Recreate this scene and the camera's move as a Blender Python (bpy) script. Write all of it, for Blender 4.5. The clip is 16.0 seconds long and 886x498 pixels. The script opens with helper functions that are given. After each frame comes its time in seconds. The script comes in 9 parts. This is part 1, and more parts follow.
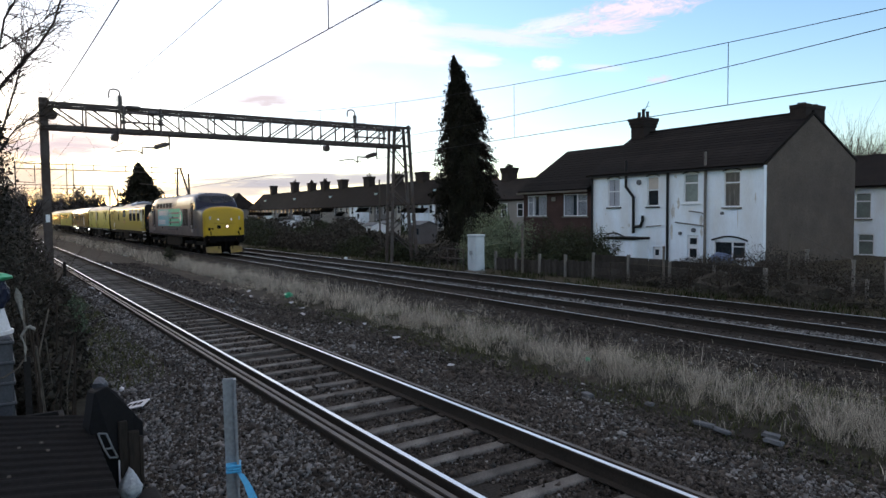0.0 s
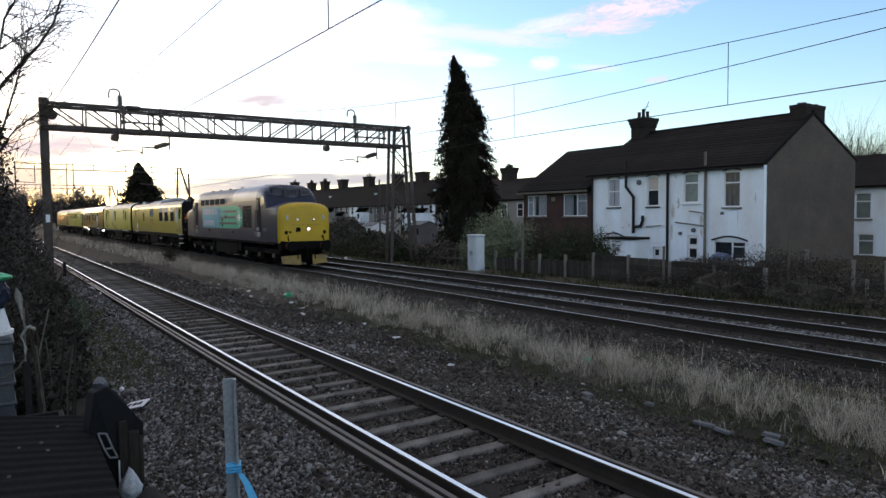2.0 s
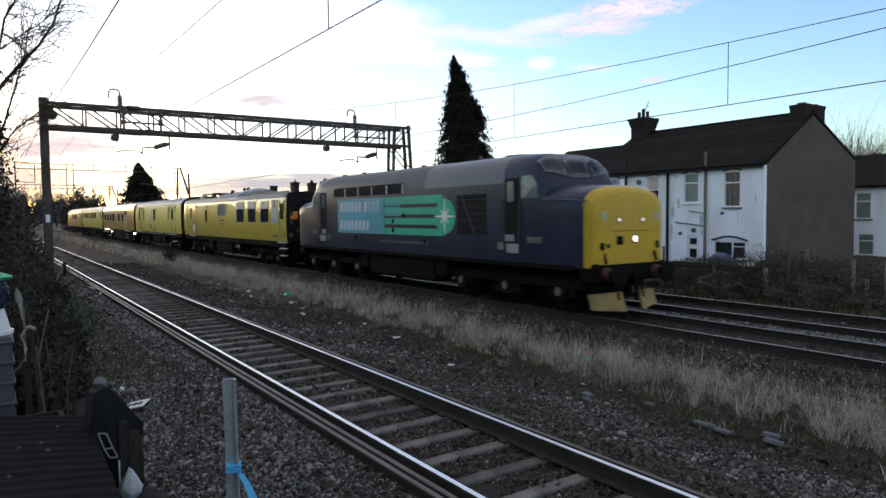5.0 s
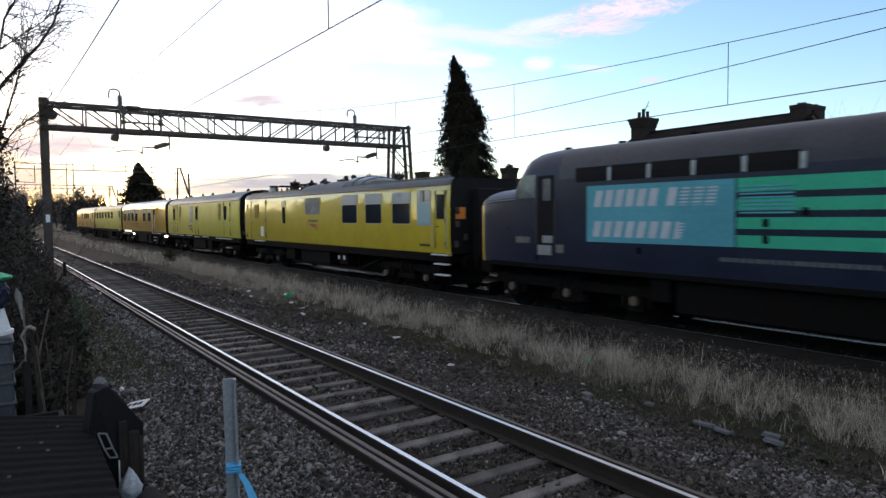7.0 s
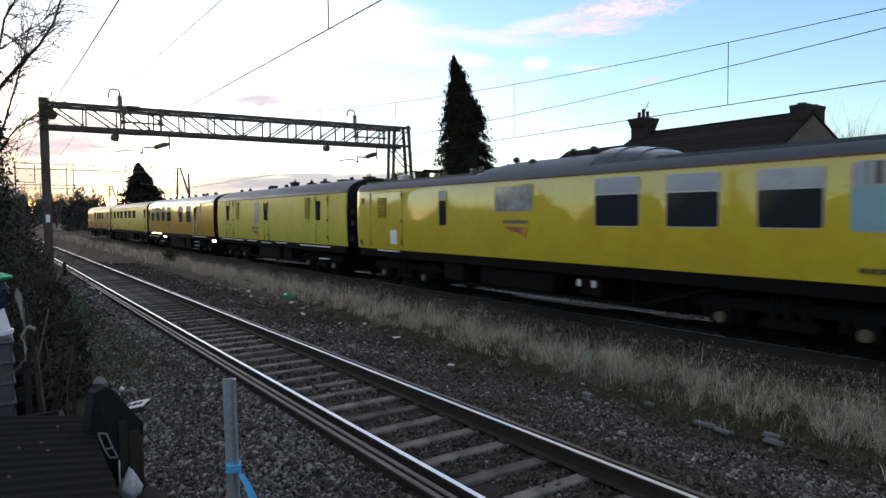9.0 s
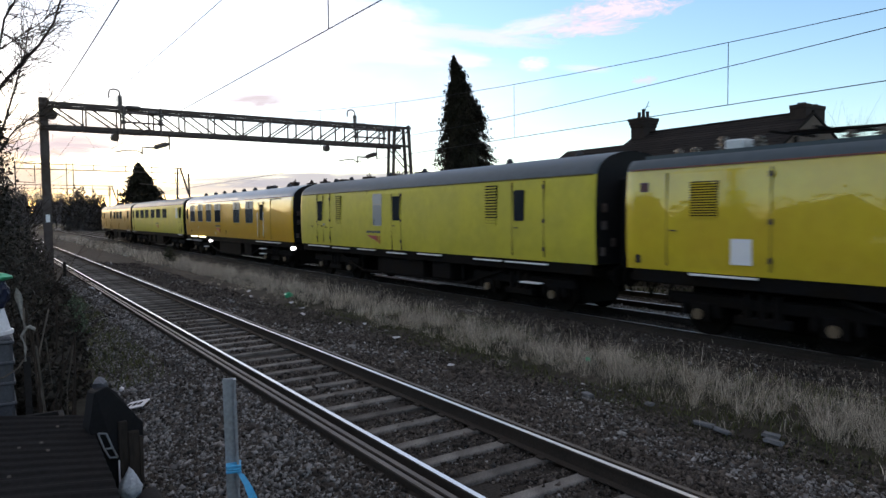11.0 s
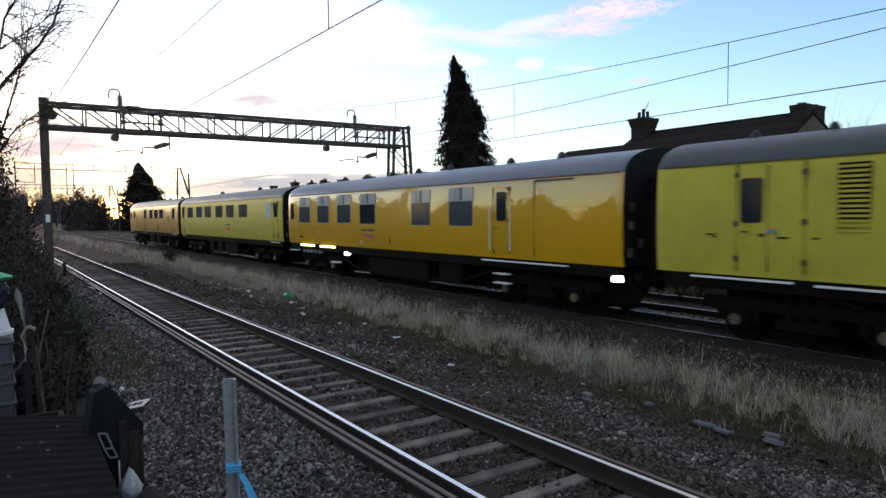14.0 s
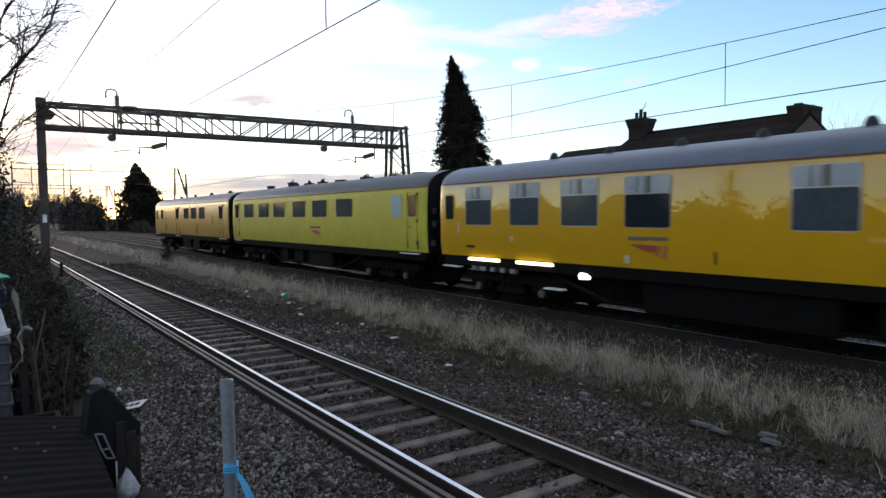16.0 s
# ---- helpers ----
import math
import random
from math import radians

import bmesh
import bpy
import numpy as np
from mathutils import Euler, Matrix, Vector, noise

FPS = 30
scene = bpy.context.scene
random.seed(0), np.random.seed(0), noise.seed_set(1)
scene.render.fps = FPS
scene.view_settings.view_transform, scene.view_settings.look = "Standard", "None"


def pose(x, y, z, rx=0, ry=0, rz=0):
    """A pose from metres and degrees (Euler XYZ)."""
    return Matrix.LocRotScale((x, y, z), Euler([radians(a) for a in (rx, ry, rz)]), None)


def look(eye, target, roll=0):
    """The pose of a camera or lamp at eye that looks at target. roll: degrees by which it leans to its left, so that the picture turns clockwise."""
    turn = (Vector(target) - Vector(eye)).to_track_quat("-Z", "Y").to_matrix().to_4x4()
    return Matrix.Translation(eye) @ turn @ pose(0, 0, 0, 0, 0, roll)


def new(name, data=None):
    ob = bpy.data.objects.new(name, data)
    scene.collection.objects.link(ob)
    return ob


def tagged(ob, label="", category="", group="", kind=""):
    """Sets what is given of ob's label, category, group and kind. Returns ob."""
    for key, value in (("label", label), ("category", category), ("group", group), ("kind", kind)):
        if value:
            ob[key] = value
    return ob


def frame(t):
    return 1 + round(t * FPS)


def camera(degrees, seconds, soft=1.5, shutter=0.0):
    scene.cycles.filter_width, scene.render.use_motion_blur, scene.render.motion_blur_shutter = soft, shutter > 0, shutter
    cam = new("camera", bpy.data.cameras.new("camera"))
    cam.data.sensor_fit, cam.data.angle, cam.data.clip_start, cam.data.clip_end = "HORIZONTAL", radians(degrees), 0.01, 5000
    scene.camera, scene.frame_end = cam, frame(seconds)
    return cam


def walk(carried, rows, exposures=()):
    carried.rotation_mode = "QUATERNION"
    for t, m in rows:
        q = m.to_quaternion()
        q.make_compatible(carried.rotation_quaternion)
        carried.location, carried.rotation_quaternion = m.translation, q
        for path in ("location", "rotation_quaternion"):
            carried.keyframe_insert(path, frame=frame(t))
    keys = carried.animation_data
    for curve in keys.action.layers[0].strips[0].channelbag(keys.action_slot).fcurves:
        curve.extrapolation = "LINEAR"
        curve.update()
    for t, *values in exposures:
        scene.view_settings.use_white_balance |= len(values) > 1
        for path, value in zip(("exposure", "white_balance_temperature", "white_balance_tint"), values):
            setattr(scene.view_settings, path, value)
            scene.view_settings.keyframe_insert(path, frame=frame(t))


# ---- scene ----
# ---------------------------------------------------------------- camera
# x runs along the tracks (the way the train goes), y across them, z = 0 at the rail tops
FOV, EYE_Z, HEADING, PITCH, ROLL = 66.77, 2.486, -55.73, -2.934, -0.573


def view(turn=0.0, tilt=0.0, lean=0.0):
    h, e = radians(HEADING + turn), radians(PITCH + tilt)
    eye = Vector((0, 0, EYE_Z))
    way = Vector((math.sin(h) * math.cos(e), math.cos(h) * math.cos(e), math.sin(e)))
    return look(eye, eye + way * 10, ROLL + lean)


cam = camera(FOV, 16.0, soft=1.5, shutter=0.5)
walk(cam, [(0.0, view()), (15.2, view()), (15.5, view(-0.04)), (15.8, view(0.08)), (16.0, view(0.2, 0.02))], exposures=[(0.0, 1.28, 6380, 18), (16.0, 1.28, 6380, 18)])

# ---------------------------------------------------------------- sky and sun
SUN_UP, SUN_AZ = 7.0, -92.0
world = bpy.data.worlds.new("dusk_sky")
scene.world = world
world.use_nodes = True
wn, wl = world.node_tree.nodes, world.node_tree.links
wn.clear()
sky = wn.new("ShaderNodeTexSky")
sky.sky_type, sky.sun_disc = "NISHITA", False
sky.sun_elevation, sky.sun_rotation = radians(SUN_UP), radians(SUN_AZ)
sky.air_density, sky.dust_density, sky.ozone_density = 1.0, 0.3, 2.35
sky_bg = wn.new("ShaderNodeBackground")
sky_bg.inputs["Strength"].default_value = 0.15
wl.new(sky.outputs[0], sky_bg.inputs["Color"])
wl.new(sky_bg.outputs[0], wn.new("ShaderNodeOutputWorld").inputs["Surface"])
sun_data = bpy.data.lights.new("sun", "SUN")
sun_data.energy, sun_data.angle, sun_data.color = 0.2, radians(12), (1.0, 0.78, 0.5)
sun = new("sun", sun_data)
sun.matrix_world = look((200 * math.sin(radians(SUN_AZ)), 200 * math.cos(radians(SUN_AZ)), 20 + 200 * math.tan(radians(SUN_UP))), (0, 0, 20))
# ---------------------------------------------------------------- building tools
def mesh_of(bm, name="part"):
    me = bpy.data.meshes.new(name)
    bmesh.ops.recalc_face_normals(bm, faces=bm.faces)
    bm.to_mesh(me)
    bm.free()
    return me


def part(name, bm, material, parent, label="", smooth=False):
    """Links a bmesh as one mesh object under a thing or a part."""
    me = mesh_of(bm, name) if isinstance(bm, bmesh.types.BMesh) else bm
    if not me.materials:
        for m in material if isinstance(material, (list, tuple)) else [material]:
            me.materials.append(m)
    if smooth:
        me.shade_smooth()
    ob = new(name, me)
    ob.parent = parent
    if label:
        tagged(ob, label)
    return ob


def thing(name, m, label, category, group="", kind=""):
    ob = new(name)
    ob.empty_display_size = 0.3
    ob.matrix_world = m
    return tagged(ob, label, category, group, kind)


def solo(name, bm, material, label, category, m=None, group="", kind="", smooth=False):
    ob = part(name, bm, material, None, "", smooth)
    if m is not None:
        ob.matrix_world = m
    return tagged(ob, label, category, group, kind)


def piece(name, me, parent, m):
    ob = new(name, me)
    ob.parent = parent
    ob.matrix_basis = m
    return ob


def box(bm, x0, x1, y0, y1, z0, z1, bevel=0.0, mat=0):
    r = bmesh.ops.create_cube(bm, size=1.0)
    vs = r["verts"]
    sx, sy, sz = abs(x1 - x0), abs(y1 - y0), abs(z1 - z0)
    cx, cy, cz = (x0 + x1) / 2, (y0 + y1) / 2, (z0 + z1) / 2
    for v in vs:
        v.co = Vector((v.co.x * sx + cx, v.co.y * sy + cy, v.co.z * sz + cz))
    fs = {f for v in vs for f in v.link_faces}
    for f in fs:
        f.material_index = mat
    if bevel > 0:
        es = list({e for v in vs for e in v.link_edges})
        bmesh.ops.bevel(bm, geom=es, offset=bevel, segments=1, affect="EDGES", profile=0.5)
    return vs


def rod(bm, a, b, r, seg=8, r2=None, mat=0):
    """A tapered round bar from a to b."""
    a, b = Vector(a), Vector(b)
    d = b - a
    if d.length < 1e-6:
        return
    q = d.to_track_quat("Z", "Y").to_matrix().to_4x4()
    g = bmesh.ops.create_cone(bm, cap_ends=True, segments=seg, radius1=r, radius2=r if r2 is None else r2, depth=d.length,
                              matrix=Matrix.Translation((a + b) / 2) @ q)
    for v in g["verts"]:
        for f in v.link_faces:
            f.material_index = mat
    return g["verts"]


def tube(bm, pts, r, seg=6):
    """One bent round bar through all the points."""
    rings = []
    pts = [Vector(p) for p in pts]
    for i, p in enumerate(pts):
        d = (pts[min(i + 1, len(pts) - 1)] - pts[max(i - 1, 0)]).normalized()
        n = d.cross(Vector((0.31, 0.52, 0.79))).normalized()
        m = d.cross(n)
        rings.append([bm.verts.new(p + (n * math.cos(a) + m * math.sin(a)) * r) for a in np.linspace(0, 2 * math.pi, seg, endpoint=False)])
    for p, q in zip(rings, rings[1:]):
        for i in range(seg):
            bm.faces.new((p[i], p[(i + 1) % seg], q[(i + 1) % seg], q[i]))
    bm.faces.new(rings[0]), bm.faces.new(rings[-1])


def bar(bm, a, b, w, h, mat=0):
    """A square bar from a to b, w across and h high."""
    a, b = Vector(a), Vector(b)
    d = b - a
    q = d.to_track_quat("X", "Z").to_matrix().to_4x4()
    g = bmesh.ops.create_cube(bm, size=1.0, matrix=Matrix.Translation((a + b) / 2) @ q @ Matrix.Diagonal((d.length, w, h, 1)))
    for v in g["verts"]:
        for f in v.link_faces:
            f.material_index = mat
    return g["verts"]


def extrude_profile(bm, pts, x0, x1, mat=0, cap=True):
    """A closed outline of (y, z) points drawn out along x."""
    a = [bm.verts.new((x0, y, z)) for y, z in pts]
    b = [bm.verts.new((x1, y, z)) for y, z in pts]
    n = len(pts)
    out = []
    for i in range(n):
        out.append(bm.faces.new((a[i], a[(i + 1) % n], b[(i + 1) % n], b[i])))
    if cap:
        out += [bm.faces.new(a), bm.faces.new(b)]
    for f in out:
        f.material_index = mat
    return out


def fast_mesh(name, verts, faces, mats):
    """A mesh from arrays of corners and of faces with the same number of corners."""
    verts, faces = np.asarray(verts, np.float32), np.asarray(faces, np.int32)
    k = faces.shape[1]
    me = bpy.data.meshes.new(name)
    me.vertices.add(len(verts))
    me.vertices.foreach_set("co", verts.ravel())
    me.loops.add(faces.size)
    me.loops.foreach_set("vertex_index", faces.ravel())
    me.polygons.add(len(faces))
    me.polygons.foreach_set("loop_start", np.arange(0, faces.size, k, dtype=np.int32))
    me.update(calc_edges=True)
    me.validate()
    for m in mats:
        me.materials.append(m)
    return me


def leaves(rng, centres, size, droop=0.3, length=2.0, spread=None):
    """Small folded leaves or sprays at the centres: four corners each."""
    n = len(centres)
    d = rng.normal(size=(n, 3))
    if spread is not None:
        d = d * 0.6 + spread
    d[:, 2] -= droop
    d /= np.linalg.norm(d, axis=1)[:, None] + 1e-9
    w = np.cross(d, rng.normal(size=(n, 3)))
    w /= np.linalg.norm(w, axis=1)[:, None] + 1e-9
    s = (size * rng.uniform(0.5, 1.4, n))[:, None]
    up = np.cross(w, d)
    a = centres - d * s * length / 2
    b = centres + w * s * 0.5 + up * s * 0.12
    c = centres + d * s * length / 2
    e = centres - w * s * 0.5 + up * s * 0.12
    v = np.stack([a, b, c, e], 1).reshape(-1, 3)
    return v, np.arange(4 * n).reshape(n, 4)


def twigs(rng, root, way, length, r, depth, out, bend=0.35, fork=3):
    """Limb after limb of a bare tree: rows of (a, b, ra, rb)."""
    p, d = np.array(root, float), np.array(way, float)
    d /= np.linalg.norm(d)
    steps = 4
    for i in range(steps):
        d2 = d + rng.normal(size=3) * bend * 0.35
        d2 /= np.linalg.norm(d2)
        q = p + d2 * length / steps
        out.append((p, q, r * (1 - 0.5 * i / steps), r * (1 - 0.5 * (i + 1) / steps)))
        if depth > 0 and i > 0:
            for _ in range(fork if i == steps - 1 else 1):
                d3 = d2 + rng.normal(size=3) * bend * 1.6
                twigs(rng, q, d3, length * rng.uniform(0.5, 0.75), r * (1 - 0.5 * (i + 1) / steps) * 0.62, depth - 1, out, bend, fork)
        p, d = q, d2


def limbs_mesh(name, rows, mats, seg=5):
    """The limbs of twigs() as one mesh of tapered tubes."""
    V, F = [], []
    ang = np.linspace(0, 2 * np.pi, seg, endpoint=False)
    for a, b, ra, rb in rows:
        d = b - a
        n = np.cross(d, (0.3, 0.5, 0.81))
        n /= np.linalg.norm(n) + 1e-9
        m = np.cross(d / (np.linalg.norm(d) + 1e-9), n)
        ring = np.cos(ang)[:, None] * n + np.sin(ang)[:, None] * m
        k = len(V) * 2 * seg
        V.append(np.concatenate([a + ring * ra, b + ring * rb]))
        i = np.arange(seg)
        F.append(np.stack([k + i, k + (i + 1) % seg, k + seg + (i + 1) % seg, k + seg + i], 1))
    return fast_mesh(name, np.concatenate(V), np.concatenate(F), mats)


# ---------------------------------------------------------------- materials
def mat(name, colour, rough=0.7, metal=0.0, vary=0.25, scale=3.0, fine=40.0, bump=0.2, tint=None, island=0.0, obrand=0.0,
        streak=None, spec=0.5, coat=0.0, coarse_rough=0.1, translucent=0.0, coat_rough=0.06, coat_ior=1.65):
    """A procedural surface: base colour broken up at two scales, stains of a second colour, relief."""
    m = bpy.data.materials.new(name)
    m.use_nodes = True
    n, l = m.node_tree.nodes, m.node_tree.links
    bs = n["Principled BSDF"]
    co = n.new("ShaderNodeTexCoord")
    mp = n.new("ShaderNodeMapping")
    l.new(co.outputs["Object"], mp.inputs["Vector"])
    if streak:
        mp.inputs["Scale"].default_value = streak
    n1, n2 = n.new("ShaderNodeTexNoise"), n.new("ShaderNodeTexNoise")
    n1.inputs["Scale"].default_value, n1.inputs["Detail"].default_value = scale, 6
    n2.inputs["Scale"].default_value, n2.inputs["Detail"].default_value = fine, 3
    l.new(mp.outputs[0], n1.inputs["Vector"])
    l.new(mp.outputs[0], n2.inputs["Vector"])
    r1 = n.new("ShaderNodeValToRGB")
    r1.color_ramp.elements[0].position, r1.color_ramp.elements[1].position = 0.3, 0.7
    c = Vector(colour)
    dark = tint if tint else tuple(c * (1 - vary))
    r1.color_ramp.elements[0].color, r1.color_ramp.elements[1].color = (*dark, 1), (*colour, 1)
    l.new(n1.outputs["Fac"], r1.inputs["Fac"])
    mul = n.new("ShaderNodeMapRange")
    mul.inputs["From Min"].default_value, mul.inputs["From Max"].default_value = 0.25, 0.75
    mul.inputs["To Min"].default_value, mul.inputs["To Max"].default_value = 1 - vary, 1 + vary * 0.6
    l.new(n2.outputs["Fac"], mul.inputs["Value"])
    hs = n.new("ShaderNodeHueSaturation")
    l.new(r1.outputs["Color"], hs.inputs["Color"])
    val = mul.outputs[0]
    for amount, node, out in ((island, "ShaderNodeNewGeometry", "Random Per Island"), (obrand, "ShaderNodeObjectInfo", "Random")):
        if amount:
            g, mr, mm = n.new(node), n.new("ShaderNodeMapRange"), n.new("ShaderNodeMath")
            mr.inputs["To Min"].default_value, mr.inputs["To Max"].default_value = 1 - amount, 1 + amount
            l.new(g.outputs[out], mr.inputs["Value"])
            mm.operation = "MULTIPLY"
            l.new(val, mm.inputs[0])
            l.new(mr.outputs[0], mm.inputs[1])
            val = mm.outputs[0]
    l.new(val, hs.inputs["Value"])
    l.new(hs.outputs["Color"], bs.inputs["Base Color"])
    rr = n.new("ShaderNodeMapRange")
    rr.inputs["To Min"].default_value, rr.inputs["To Max"].default_value = max(0.02, rough - coarse_rough), min(1, rough + coarse_rough)
    l.new(n1.outputs["Fac"], rr.inputs["Value"])
    l.new(rr.outputs[0], bs.inputs["Roughness"])
    bs.inputs["Metallic"].default_value = metal
    bs.inputs["Specular IOR Level"].default_value = spec
    bs.inputs["Coat Weight"].default_value = coat
    bs.inputs["Coat Roughness"].default_value = coat_rough
    bs.inputs["Coat IOR"].default_value = coat_ior
    if bump:
        b = n.new("ShaderNodeBump")
        b.inputs["Strength"].default_value, b.inputs["Distance"].default_value = bump, 0.01
        l.new(n2.outputs["Fac"], b.inputs["Height"])
        l.new(b.outputs[0], bs.inputs["Normal"])
    if translucent:
        tr, mx = n.new("ShaderNodeBsdfTranslucent"), n.new("ShaderNodeMixShader")
        l.new(hs.outputs["Color"], tr.inputs["Color"])
        mx.inputs[0].default_value = translucent
        l.new(bs.outputs[0], mx.inputs[1])
        l.new(tr.outputs[0], mx.inputs[2])
        l.new(mx.outputs[0], n["Material Output"].inputs["Surface"])
    return m


def glow(name, colour, strength):
    m = bpy.data.materials.new(name)
    m.use_nodes = True
    bs = m.node_tree.nodes["Principled BSDF"]
    bs.inputs["Base Color"].default_value = (*colour, 1)
    bs.inputs["Emission Color"].default_value = (*colour, 1)
    bs.inputs["Emission Strength"].default_value = strength
    return m


